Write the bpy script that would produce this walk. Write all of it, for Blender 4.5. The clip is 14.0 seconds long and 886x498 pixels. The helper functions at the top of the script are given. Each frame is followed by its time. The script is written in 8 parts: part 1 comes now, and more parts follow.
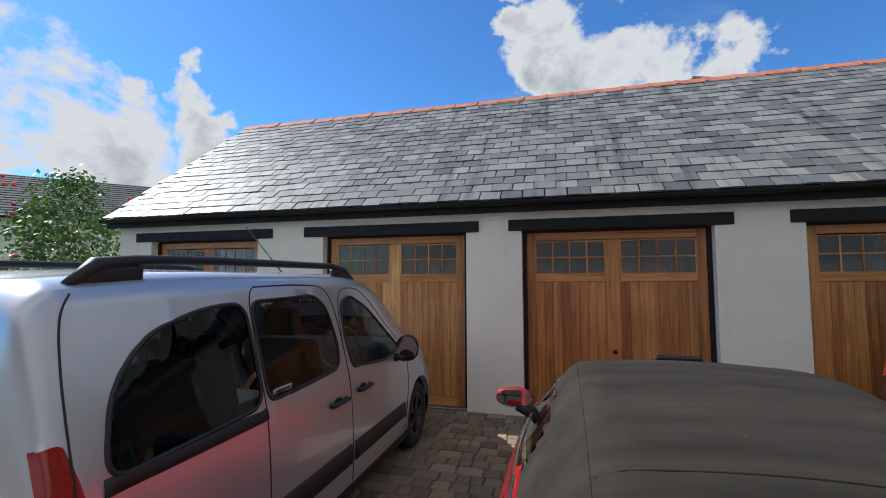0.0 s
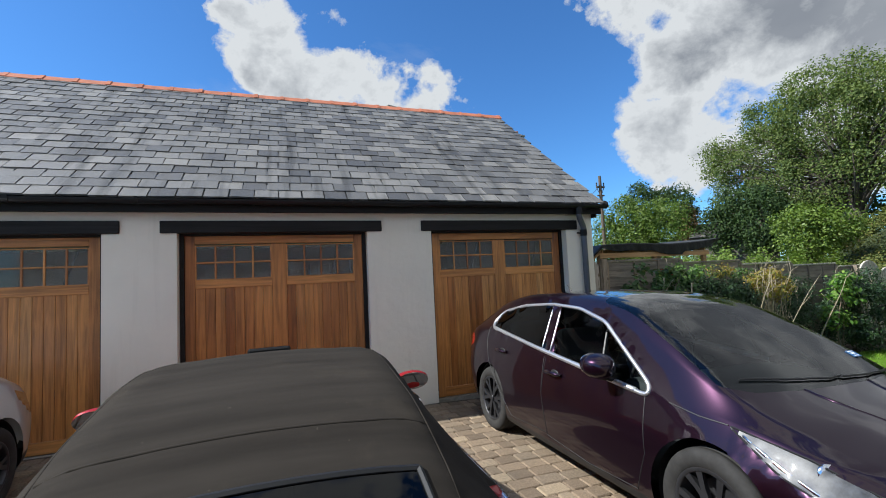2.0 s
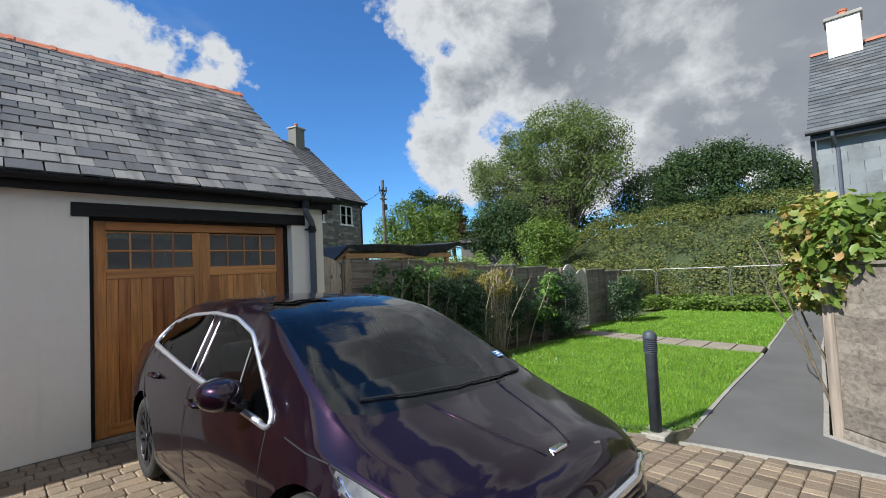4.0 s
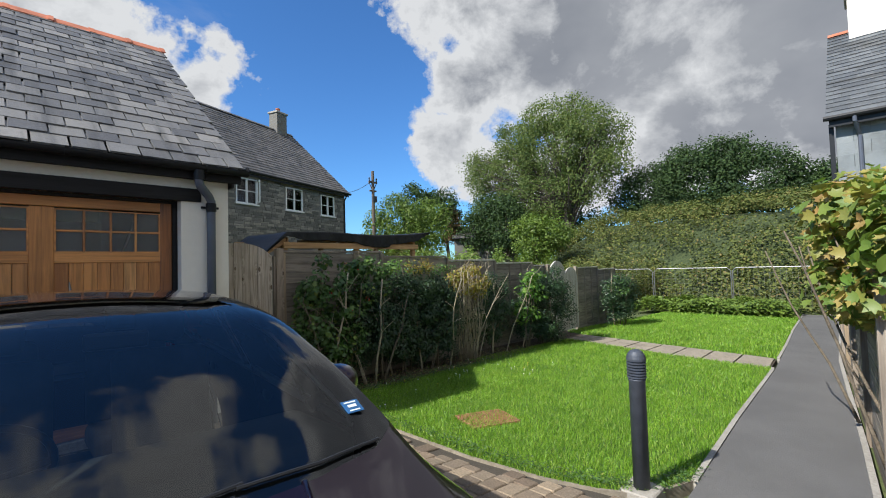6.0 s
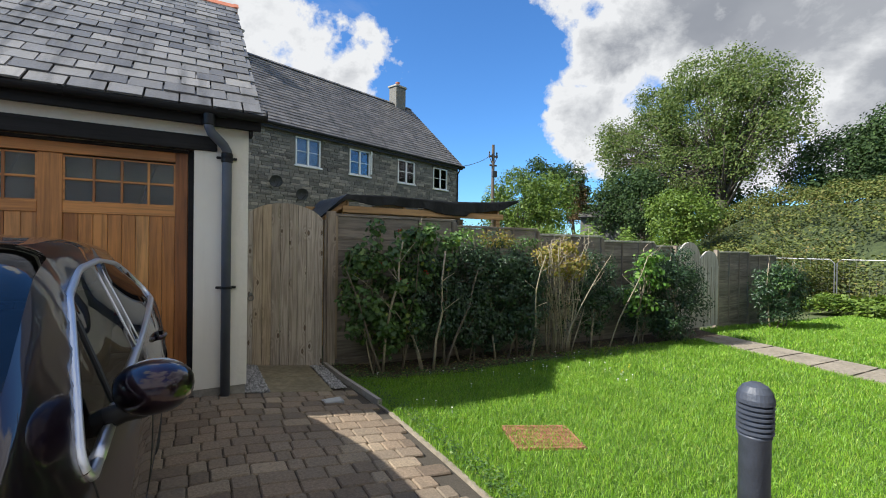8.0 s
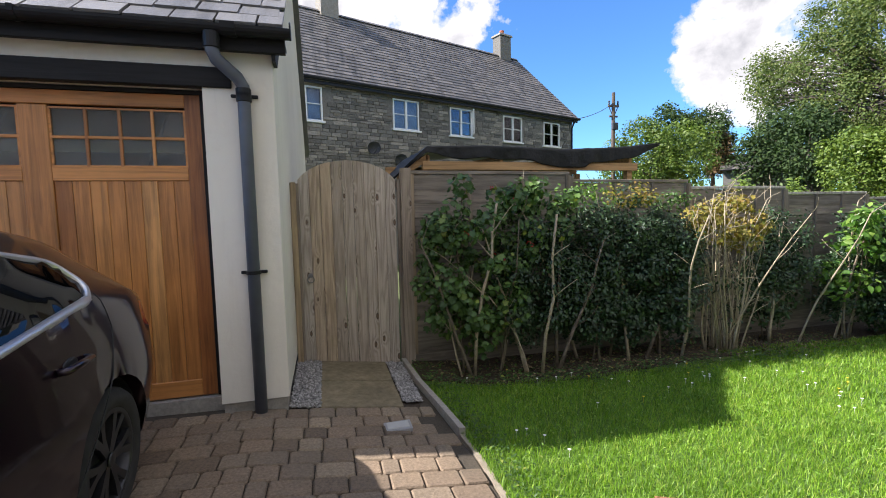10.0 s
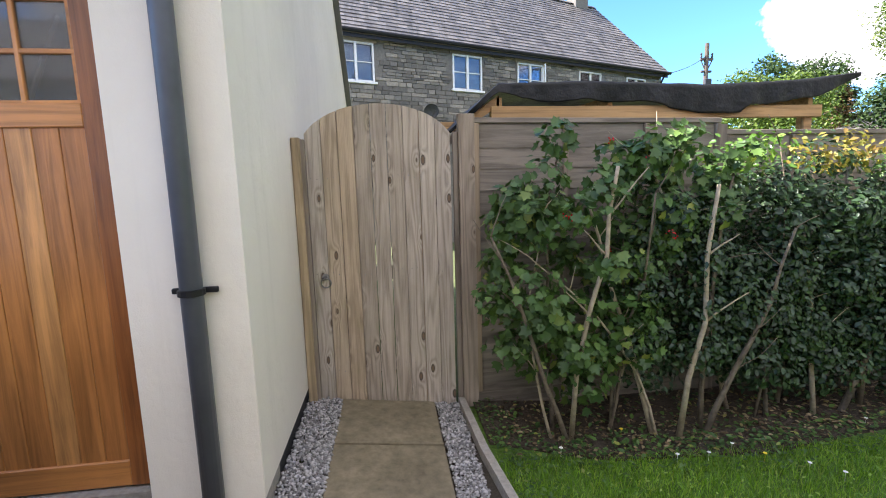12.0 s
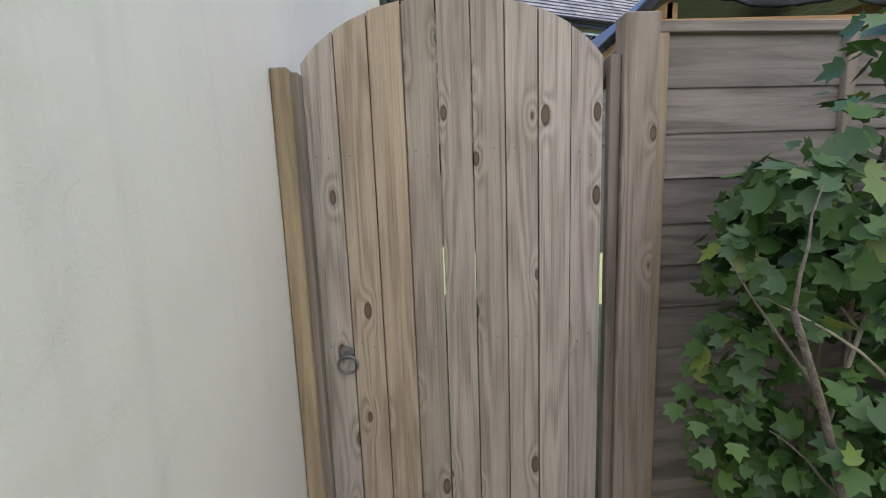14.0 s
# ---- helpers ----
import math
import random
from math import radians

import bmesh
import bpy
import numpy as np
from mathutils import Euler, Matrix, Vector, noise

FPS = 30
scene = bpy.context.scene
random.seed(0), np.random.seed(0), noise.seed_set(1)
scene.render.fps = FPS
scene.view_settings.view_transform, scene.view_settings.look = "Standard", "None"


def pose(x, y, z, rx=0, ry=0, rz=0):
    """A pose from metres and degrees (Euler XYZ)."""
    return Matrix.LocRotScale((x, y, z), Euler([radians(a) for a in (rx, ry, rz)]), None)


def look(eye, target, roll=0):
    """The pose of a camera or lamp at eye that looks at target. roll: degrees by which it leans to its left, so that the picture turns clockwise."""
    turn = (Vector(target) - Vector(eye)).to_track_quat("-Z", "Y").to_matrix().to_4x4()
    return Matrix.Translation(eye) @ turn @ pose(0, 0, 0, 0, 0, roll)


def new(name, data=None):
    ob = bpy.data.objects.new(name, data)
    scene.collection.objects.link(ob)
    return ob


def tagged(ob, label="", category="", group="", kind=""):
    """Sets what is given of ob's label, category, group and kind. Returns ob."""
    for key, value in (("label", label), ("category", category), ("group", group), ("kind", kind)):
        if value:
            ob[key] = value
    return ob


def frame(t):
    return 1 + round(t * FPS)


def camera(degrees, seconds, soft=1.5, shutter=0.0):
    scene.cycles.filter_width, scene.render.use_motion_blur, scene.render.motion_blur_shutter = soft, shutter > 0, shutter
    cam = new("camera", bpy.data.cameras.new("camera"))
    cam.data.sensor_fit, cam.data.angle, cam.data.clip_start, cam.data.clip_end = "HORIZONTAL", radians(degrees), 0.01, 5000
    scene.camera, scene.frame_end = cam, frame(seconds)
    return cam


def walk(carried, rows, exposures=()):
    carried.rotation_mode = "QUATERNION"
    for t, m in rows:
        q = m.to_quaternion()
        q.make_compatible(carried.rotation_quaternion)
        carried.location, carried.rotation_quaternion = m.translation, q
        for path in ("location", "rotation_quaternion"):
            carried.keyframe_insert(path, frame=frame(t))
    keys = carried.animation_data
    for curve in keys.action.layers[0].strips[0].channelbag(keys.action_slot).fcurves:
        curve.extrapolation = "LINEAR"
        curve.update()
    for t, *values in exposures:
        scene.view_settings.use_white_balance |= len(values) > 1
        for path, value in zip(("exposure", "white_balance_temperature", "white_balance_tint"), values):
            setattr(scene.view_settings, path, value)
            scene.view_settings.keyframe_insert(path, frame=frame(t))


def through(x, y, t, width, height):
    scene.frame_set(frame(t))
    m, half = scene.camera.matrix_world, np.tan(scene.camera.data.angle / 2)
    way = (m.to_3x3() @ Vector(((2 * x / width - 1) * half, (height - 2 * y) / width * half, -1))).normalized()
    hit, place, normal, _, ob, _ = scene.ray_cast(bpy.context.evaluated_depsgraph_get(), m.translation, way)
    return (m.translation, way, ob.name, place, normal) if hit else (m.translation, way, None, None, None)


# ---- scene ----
cam = camera(90.1, 14.0, 1.0)
PATH = [
    (0, look((0.117, -5.514, 1.747), (-0.398, -3.586, 1.877), -0.2)),
    (0.5, look((0.282, -5.558, 1.669), (0.026, -3.583, 1.853), -0.8)),
    (1, look((0.383, -5.567, 1.715), (0.440, -3.576, 1.893), -1.8)),
    (1.5, look((0.569, -5.568, 1.705), (0.933, -3.609, 1.875), -2.4)),
    (2, look((0.780, -5.618, 1.667), (1.455, -3.740, 1.804), -2.8)),
    (2.5, look((0.983, -5.686, 1.628), (1.950, -3.939, 1.737), -2.8)),
    (3, look((1.223, -5.675, 1.612), (2.403, -4.063, 1.706), -3.0)),
    (3.5, look((1.541, -5.610, 1.641), (2.875, -4.122, 1.728), -3.0)),
    (4, look((1.928, -5.562, 1.620), (3.365, -4.175, 1.716), -2.8)),
    (4.2, look((2.094, -5.548, 1.634), (3.553, -4.184, 1.732), -2.6)),
    (6.3, look((3.597, -5.085, 1.540), (5.023, -3.684, 1.613), -1.3)),
    (6.5, look((3.764, -5.057, 1.527), (5.145, -3.611, 1.587), -1.0)),
    (7, look((4.129, -5.026, 1.493), (5.387, -3.471, 1.530), 0.0)),
    (7.5, look((4.479, -4.967, 1.467), (5.595, -3.307, 1.479), 0.6)),
    (8, look((4.778, -4.791, 1.444), (5.762, -3.049, 1.432), 0.7)),
    (8.5, look((5.037, -4.532, 1.418), (5.899, -2.728, 1.377), 0.5)),
    (9, look((5.241, -4.205, 1.424), (5.977, -2.347, 1.349), -0.0)),
    (9.2, look((5.305, -4.066, 1.406), (5.993, -2.190, 1.319), -0.4)),
    (11.3, look((5.809, -2.468, 1.430), (6.138, -0.512, 1.176), -1.8)),
    (11.5, look((5.815, -2.315, 1.409), (6.126, -0.355, 1.158), -1.9)),
    (12, look((5.844, -1.901, 1.409), (6.089, 0.064, 1.132), -1.6)),
    (12.5, look((5.831, -1.436, 1.406), (6.010, 0.533, 1.105), -2.1)),
    (13, look((5.798, -1.050, 1.392), (5.912, 0.924, 1.087), -2.0)),
    (13.5, look((5.754, -0.665, 1.384), (5.846, 1.310, 1.083), -1.9)),
    (14, look((5.708, -0.305, 1.401), (5.769, 1.670, 1.092), -2.1)),
]
walk(cam, PATH, exposures=[(0, 0.54, 6050, 8), (1.5, 0.62, 6100, 8), (3.0, 0.57, 6100, 8), (4.2, 0.58, 6150, 9), (6.3, 0.63, 6250, 10), (8.0, 0.86, 6300, 10), (9.2, 0.92, 6400, 13), (11.3, 1.92, 6400, 19), (12.5, 2.12, 6400, 19), (14.0, 2.15, 6150, 18)])

# ---- world and light ----
SUN_DIR = Vector((-1.1, 0.18, 1.0)).normalized()
SUN_ELEV = math.asin(SUN_DIR.z)
SUN_AZ = math.atan2(SUN_DIR.x, SUN_DIR.y)

world = bpy.data.worlds.new("sky")
scene.world = world
world.use_nodes = True
wt = world.node_tree
wt.nodes.clear()


def build_sky():
    n = wt.nodes
    out = n.new("ShaderNodeOutputWorld")
    bg = n.new("ShaderNodeBackground")
    bg.inputs["Strength"].default_value = 0.095
    sky = n.new("ShaderNodeTexSky")
    sky.sky_type = 'NISHITA'
    sky.sun_disc = False
    sky.sun_elevation = SUN_ELEV
    sky.sun_rotation = SUN_AZ
    sky.air_density = 1.0
    sky.dust_density = 0.3
    sky.ozone_density = 2.2
    tint = n.new("ShaderNodeMix")
    tint.data_type = 'RGBA'
    tint.blend_type = 'MULTIPLY'
    tint.inputs["Factor"].default_value = 1.0
    wt.links.new(sky.outputs[0], tint.inputs[6])
    tint.inputs[7].default_value = (0.50, 0.86, 1.22, 1)
    co = n.new("ShaderNodeTexCoord")

    def vmath(op, a, b=None):
        m = n.new("ShaderNodeVectorMath")
        m.operation = op
        for i, v in enumerate((a, b)):
            if v is None:
                continue
            if isinstance(v, (tuple, Vector)):
                m.inputs[i].default_value = v
            else:
                wt.links.new(v, m.inputs[i])
        return m

    def smath(op, a, b=0.0, c=0.0, clamp=False):
        m = n.new("ShaderNodeMath")
        m.operation = op
        m.use_clamp = clamp
        for i, v in enumerate((a, b, c)):
            if isinstance(v, (int, float)):
                m.inputs[i].default_value = v
            else:
                wt.links.new(v, m.inputs[i])
        return m.outputs[0]

    def fbm(scale, detail, rough, distort=0.0, shift=(0, 0, 0)):
        v = vmath('ADD', co.outputs["Generated"], shift)
        v2 = vmath('MULTIPLY', v.outputs[0], (1, 1, 1.5))
        t = n.new("ShaderNodeTexNoise")
        t.inputs["Scale"].default_value = scale
        t.inputs["Detail"].default_value = detail
        t.inputs["Roughness"].default_value = rough
        t.inputs["Distortion"].default_value = distort
        wt.links.new(v2.outputs[0], t.inputs["Vector"])
        return t.outputs["Fac"]

    ripple = n.new("ShaderNodeTexNoise")
    ripple.inputs["Scale"].default_value = 3.4
    ripple.inputs["Detail"].default_value = 7
    ripple.inputs["Roughness"].default_value = 0.6
    wt.links.new(co.outputs["Generated"], ripple.inputs["Vector"])
    shift = vmath('MULTIPLY', vmath('SUBTRACT', ripple.outputs["Color"], (0.5, 0.5, 0.5)).outputs[0], (0.62, 0.62, 0.50)).outputs[0]
    ragged = vmath('NORMALIZE', vmath('ADD', co.outputs["Generated"], shift).outputs[0], (0, 0, 0)).outputs[0]
    # cumulus banks, some added out of view as fill: direction (azimuth from +y to +x, elevation), half-size in degrees,
    # weight
    total = None
    for az, el, half, w in CLOUDS:
        a, e = radians(az), radians(el)
        d = Vector((math.sin(a) * math.cos(e), math.cos(a) * math.cos(e), math.sin(e)))
        dot = vmath('DOT_PRODUCT', ragged, d).outputs["Value"]
        c = math.cos(radians(half))
        lump = smath('MULTIPLY', smath('DIVIDE', smath('SUBTRACT', dot, c), 1 - c, clamp=True), w)
        total = lump if total is None else smath('MAXIMUM', total, lump)
    fine = fbm(5.0, 11, 0.62, 0.25)
    wisp = fbm(2.2, 8, 0.62, 0.3, (3.1, 1.7, 0.4))
    dens = smath('ADD', smath('MULTIPLY', total, 0.78), smath('MULTIPLY', smath('MULTIPLY', smath('SUBTRACT', fine, 0.5), 2.0), smath('ADD', smath('MULTIPLY', total, 2.2), 0.12, clamp=True)))
    cover = smath('MULTIPLY', smath('SUBTRACT', dens, 0.20), 3.6, clamp=True)
    thin = smath('MULTIPLY', smath('SUBTRACT', wisp, 0.60), 2.0, clamp=True)
    cover = smath('MAXIMUM', cover, smath('MULTIPLY', thin, 0.45))
    # cloud tone: bright rims, grey thick middles
    thick = smath('MULTIPLY', smath('SUBTRACT', dens, 0.62), 2.0, clamp=True)
    ramp = n.new("ShaderNodeValToRGB")
    ramp.color_ramp.elements[0].color = (5.1, 5.1, 5.05, 1)
    ramp.color_ramp.elements[1].color = (1.9, 2.0, 2.2, 1)
    soft = fbm(3.0, 5, 0.5, 0.0, (1.3, 0.2, 2.2))
    wt.links.new(smath('MULTIPLY', thick, smath('ADD', soft, 0.4), clamp=True), ramp.inputs["Fac"])
    mix = n.new("ShaderNodeMix")
    mix.data_type = 'RGBA'
    wt.links.new(cover, mix.inputs["Factor"])
    wt.links.new(tint.outputs[2], mix.inputs[6])
    wt.links.new(ramp.outputs["Color"], mix.inputs[7])
    wt.links.new(mix.outputs[2], bg.inputs["Color"])
    wt.links.new(bg.outputs[0], out.inputs["Surface"])


CLOUDS = [
    (0, 27, 7, 0.85), (7, 24, 7, 0.85), (15, 23, 7, 0.8), (-6, 36, 5, 0.6),
    (-43, 19, 7, 0.95), (-54, 13, 10, 0.95), (-66, 13, 12, 0.95),
    (50, 34, 9, 1.0), (58, 27, 11, 1.3), (70, 25, 15, 1.7), (90, 26, 18, 1.5), (64, 42, 14, 1.7), (84, 44, 16, 1.7), (50, 15, 8, 0.9), (62, 13, 9, 1.1), (76, 15, 11, 1.6), (92, 14, 14, 1.6), (112, 24, 22, 1.4),
    # banks at azimuth 150 to 225 are unseen, added to brighten the garage front
    (60, 82, 24, 0.8), (115, 64, 14, 0.6), (330, 66, 12, 0.8), (150, 32, 26, 0.95), (185, 34, 34, 0.95), (225, 34, 24, 0.9), (48, 45, 8, 0.5), (150, 62, 26, 0.85), (210, 62, 24, 0.8),
]
build_sky()

sun_data = bpy.data.lights.new("sun", 'SUN')
sun_data.energy = 5.0
sun_data.angle = radians(0.55)
sun_data.color = (1.0, 0.95, 0.86)
sun = new("sun", sun_data)
sun.matrix_world = look(SUN_DIR * 60, (0, 0, 0))


# ---- material kit ----
def tree_of(name):
    m = bpy.data.materials.new(name)
    m.use_nodes = True
    nt = m.node_tree
    return m, nt, nt.nodes["Principled BSDF"]


def link(nt, a, b):
    nt.links.new(a, b)


def coords(nt, scale=(1, 1, 1), which="Object"):
    c = nt.nodes.new("ShaderNodeTexCoord")
    mp = nt.nodes.new("ShaderNodeMapping")
    mp.inputs["Scale"].default_value = scale
    link(nt, c.outputs[which], mp.inputs["Vector"])
    return mp.outputs[0]


def world_coords(nt, scale=(1, 1, 1)):
    g = nt.nodes.new("ShaderNodeNewGeometry")
    mp = nt.nodes.new("ShaderNodeMapping")
    mp.inputs["Scale"].default_value = scale
    link(nt, g.outputs["Position"], mp.inputs["Vector"])
    return mp.outputs[0]


def noise_of(nt, vec, scale, detail=4, rough=0.55, distort=0.0):
    t = nt.nodes.new("ShaderNodeTexNoise")
    t.inputs["Scale"].default_value = scale
    t.inputs["Detail"].default_value = detail
    t.inputs["Roughness"].default_value = rough
    t.inputs["Distortion"].default_value = distort
    link(nt, vec, t.inputs["Vector"])
    return t.outputs["Fac"]


def ramp_of(nt, fac, stops):
    r = nt.nodes.new("ShaderNodeValToRGB")
    el = r.color_ramp.elements
    while len(el) < len(stops):
        el.new(0.5)
    for e, (p, c) in zip(el, stops):
        e.position = p
        e.color = (*c, 1) if len(c) == 3 else c
    link(nt, fac, r.inputs["Fac"])
    return r.outputs["Color"]


def mix_of(nt, a, b, fac, mode='MIX'):
    m = nt.nodes.new("ShaderNodeMix")
    m.data_type = 'RGBA'
    m.blend_type = mode
    for i, v in ((0, fac), (6, a), (7, b)):
        if isinstance(v, (int, float)):
            m.inputs[i].default_value = v
        elif isinstance(v, tuple):
            m.inputs[i].default_value = (*v, 1) if len(v) == 3 else v
        else:
            link(nt, v, m.inputs[i])
    return m.outputs[2]


def math_of(nt, op, a, b=0.0, clamp=False):
    m = nt.nodes.new("ShaderNodeMath")
    m.operation = op
    m.use_clamp = clamp
    for i, v in ((0, a), (1, b)):
        if isinstance(v, (int, float)):
            m.inputs[i].default_value = v
        else:
            link(nt, v, m.inputs[i])
    return m.outputs[0]


def bump_of(nt, bsdf, height, dist=0.01, strength=1.0):
    b = nt.nodes.new("ShaderNodeBump")
    b.inputs["Distance"].default_value = dist
    b.inputs["Strength"].default_value = strength
    link(nt, height, b.inputs["Height"])
    link(nt, b.outputs[0], bsdf.inputs["Normal"])


def random_of(nt, islands=False):
    if islands:
        return nt.nodes.new("ShaderNodeNewGeometry").outputs["Random Per Island"]
    return nt.nodes.new("ShaderNodeObjectInfo").outputs["Random"]


def either_random(nt):
    """Random for pieces that are objects as well as for pieces joined in one mesh."""
    return math_of(nt, 'FRACT', math_of(nt, 'ADD', random_of(nt), random_of(nt, True)))


def plain(name, col, rough=0.6, metal=0.0, vary=0.12, scale=6.0, bump=0.0, bscale=60.0, coat=0.0):
    m, nt, b = tree_of(name)
    v = world_coords(nt)
    f = noise_of(nt, v, scale, 5, 0.6)
    lo = tuple(c * (1 - vary) for c in col)
    hi = tuple(min(1, c * (1 + vary)) for c in col)
    link(nt, ramp_of(nt, f, [(0.3, lo), (0.7, hi)]), b.inputs["Base Color"])
    b.inputs["Roughness"].default_value = rough
    b.inputs["Metallic"].default_value = metal
    b.inputs["Coat Weight"].default_value = coat
    if bump:
        bump_of(nt, b, noise_of(nt, v, bscale, 4), bump)
    return m


def thin_glass(name, tint, gloss_rough=0.02, ior=1.5, dust=0.0):
    """A single pane: tinted see-through with a glossy skin."""
    m, nt, b = tree_of(name)
    nt.nodes.remove(b)
    out = nt.nodes["Material Output"]
    tr = nt.nodes.new("ShaderNodeBsdfTransparent")
    tr.inputs[0].default_value = (*tint, 1)
    gl = nt.nodes.new("ShaderNodeBsdfGlossy")
    gl.inputs["Roughness"].default_value = gloss_rough
    fr = nt.nodes.new("ShaderNodeFresnel")
    fr.inputs["IOR"].default_value = ior
    mx = nt.nodes.new("ShaderNodeMixShader")
    link(nt, fr.outputs[0], mx.inputs[0])
    link(nt, tr.outputs[0], mx.inputs[1])
    link(nt, gl.outputs[0], mx.inputs[2])
    last = mx.outputs[0]
    if dust:
        film = nt.nodes.new("ShaderNodeBsdfDiffuse")
        film.inputs[0].default_value = (0.55, 0.54, 0.51, 1)
        dm = nt.nodes.new("ShaderNodeMixShader")
        smear = noise_of(nt, world_coords(nt), 5.0, 4, 0.6)
        link(nt, math_of(nt, 'MULTIPLY', smear, 2 * dust), dm.inputs[0])
        link(nt, last, dm.inputs[1])
        link(nt, film.outputs[0], dm.inputs[2])
        last = dm.outputs[0]
    link(nt, last, out.inputs["Surface"])
    return m


# ---- mesh kit ----
def to_mesh(bm, name, smooth=False):
    me = bpy.data.meshes.new(name)
    bm.normal_update()
    bm.to_mesh(me)
    bm.free()
    if smooth:
        for p in me.polygons:
            p.use_smooth = True
    return me


def part(name, bm, material, parent=None, label="", smooth=False):
    me = bm if isinstance(bm, bpy.types.Mesh) else to_mesh(bm, name, smooth)
    if material is not None and not me.materials:
        me.materials.append(material)
    ob = new(name, me)
    if parent is not None:
        ob.parent = parent
    if label:
        ob["label"] = label
    return ob


def thing(name, label, category, at=(0, 0, 0), rz=0.0, group="", kind=""):
    ob = new(name)
    ob.empty_display_size = 0.2
    ob.location = at
    ob.rotation_euler = (0, 0, radians(rz))
    return tagged(ob, label, category, group, kind)


def box(bm, x0, x1, y0, y1, z0, z1, bevel=0.0, segs=1):
    made = bmesh.ops.create_cube(bm, size=1.0)["verts"]
    for v in made:
        v.co = Vector(((x0 + x1) / 2 + v.co.x * (x1 - x0), (y0 + y1) / 2 + v.co.y * (y1 - y0), (z0 + z1) / 2 + v.co.z * (z1 - z0)))
    if bevel:
        edges = {e for v in made for e in v.link_edges}
        bmesh.ops.bevel(bm, geom=list(edges), offset=bevel, segments=segs, affect='EDGES', profile=0.5)
    return bm


def boxed(x0, x1, y0, y1, z0, z1, bevel=0.0, segs=1):
    return box(bmesh.new(), x0, x1, y0, y1, z0, z1, bevel, segs)


def tube(bm, pts, radii, sides=8, caps=True):
    pts = [Vector(p) for p in pts]
    if isinstance(radii, (int, float)):
        radii = [radii] * len(pts)
    rings = []
    up = Vector((0, 0, 1))
    last = None
    for i, p in enumerate(pts):
        d = (pts[min(i + 1, len(pts) - 1)] - pts[max(i - 1, 0)]).normalized()
        if last is None:
            ref = up if abs(d.dot(up)) < 0.95 else Vector((1, 0, 0))
            a = d.cross(ref).normalized()
        else:
            a = (last - d * last.dot(d)).normalized()
        last = a
        b = d.cross(a)
        rings.append([bm.verts.new(p + (a * math.cos(2 * math.pi * k / sides) + b * math.sin(2 * math.pi * k / sides)) * radii[i]) for k in range(sides)])
    for r0, r1 in zip(rings, rings[1:]):
        for k in range(sides):
            bm.faces.new((r0[k], r0[(k + 1) % sides], r1[(k + 1) % sides], r1[k]))
    if caps:
        bm.faces.new(list(reversed(rings[0])))
        bm.faces.new(rings[-1])
    return bm


def lathe(bm, profile, steps=24, axis='Z', centre=(0, 0, 0), caps=True):
    rings = []
    for r, h in profile:
        ring = []
        for k in range(steps):
            a = 2 * math.pi * k / steps
            c, s = r * math.cos(a), r * math.sin(a)
            p = {'Z': (c, s, h), 'X': (h, c, s), 'Y': (c, h, s)}[axis]
            ring.append(bm.verts.new(Vector(p) + Vector(centre)))
        rings.append(ring)
    for r0, r1 in zip(rings, rings[1:]):
        for k in range(steps):
            bm.faces.new((r0[k], r0[(k + 1) % steps], r1[(k + 1) % steps], r1[k]))
    if caps:
        bm.faces.new(rings[0])
        bm.faces.new(rings[-1])
    bmesh.ops.recalc_face_normals(bm, faces=bm.faces[:])
    return bm


def extrude_poly(bm, pts, axis, lo, hi):
    """A prism: pts are 2D in the plane across axis."""
    def mk(p, h):
        return {'X': (h, p[0], p[1]), 'Y': (p[0], h, p[1]), 'Z': (p[0], p[1], h)}[axis]
    a = [bm.verts.new(mk(p, lo)) for p in pts]
    b = [bm.verts.new(mk(p, hi)) for p in pts]
    n = len(pts)
    fs = [bm.faces.new(a), bm.faces.new(list(reversed(b)))]
    for i in range(n):
        fs.append(bm.faces.new((a[i], b[i], b[(i + 1) % n], a[(i + 1) % n])))
    bmesh.ops.recalc_face_normals(bm, faces=fs)
    return bm


def raw_mesh(name, verts, faces, material, parent=None, label="", smooth=False):
    me = bpy.data.meshes.new(name)
    me.from_pydata(verts, [], faces)
    if smooth:
        me.polygons.foreach_set("use_smooth", [True] * len(me.polygons))
    me.materials.append(material)
    return part(name, me, None, parent, label)


# the ground falls away to the right of the garage
GROUND_X = (-60, -3.3, 2.64, 5.06, 7.04, 15.4, 27.5, 80)
GROUND_Z = (0.11, 0.11, 0.055, -0.02, -0.26, -0.55, -0.9, -1.2)


def gz(x, y=0.0):
    return float(np.interp(x, GROUND_X, GROUND_Z))

# ---- materials ----
def render_mat():
    m, nt, b = tree_of("cream_render")
    v = world_coords(nt)
    big = noise_of(nt, v, 0.9, 5, 0.6)
    col = ramp_of(nt, big, [(0.25, (0.72, 0.685, 0.60)), (0.75, (0.83, 0.79, 0.70))])
    streak = noise_of(nt, world_coords(nt, (5, 5, 0.35)), 2.0, 5, 0.6)
    col = mix_of(nt, col, (0.56, 0.53, 0.45), math_of(nt, 'MULTIPLY', math_of(nt, 'SUBTRACT', streak, 0.55, True), 1.1, True))
    link(nt, col, b.inputs["Base Color"])
    b.inputs["Roughness"].default_value = 0.85
    fine = noise_of(nt, v, 170, 3, 0.6)
    lump = noise_of(nt, v, 9, 4, 0.5)
    h = math_of(nt, 'ADD', math_of(nt, 'MULTIPLY', fine, 0.16), lump)
    bump_of(nt, b, h, 0.008)
    return m


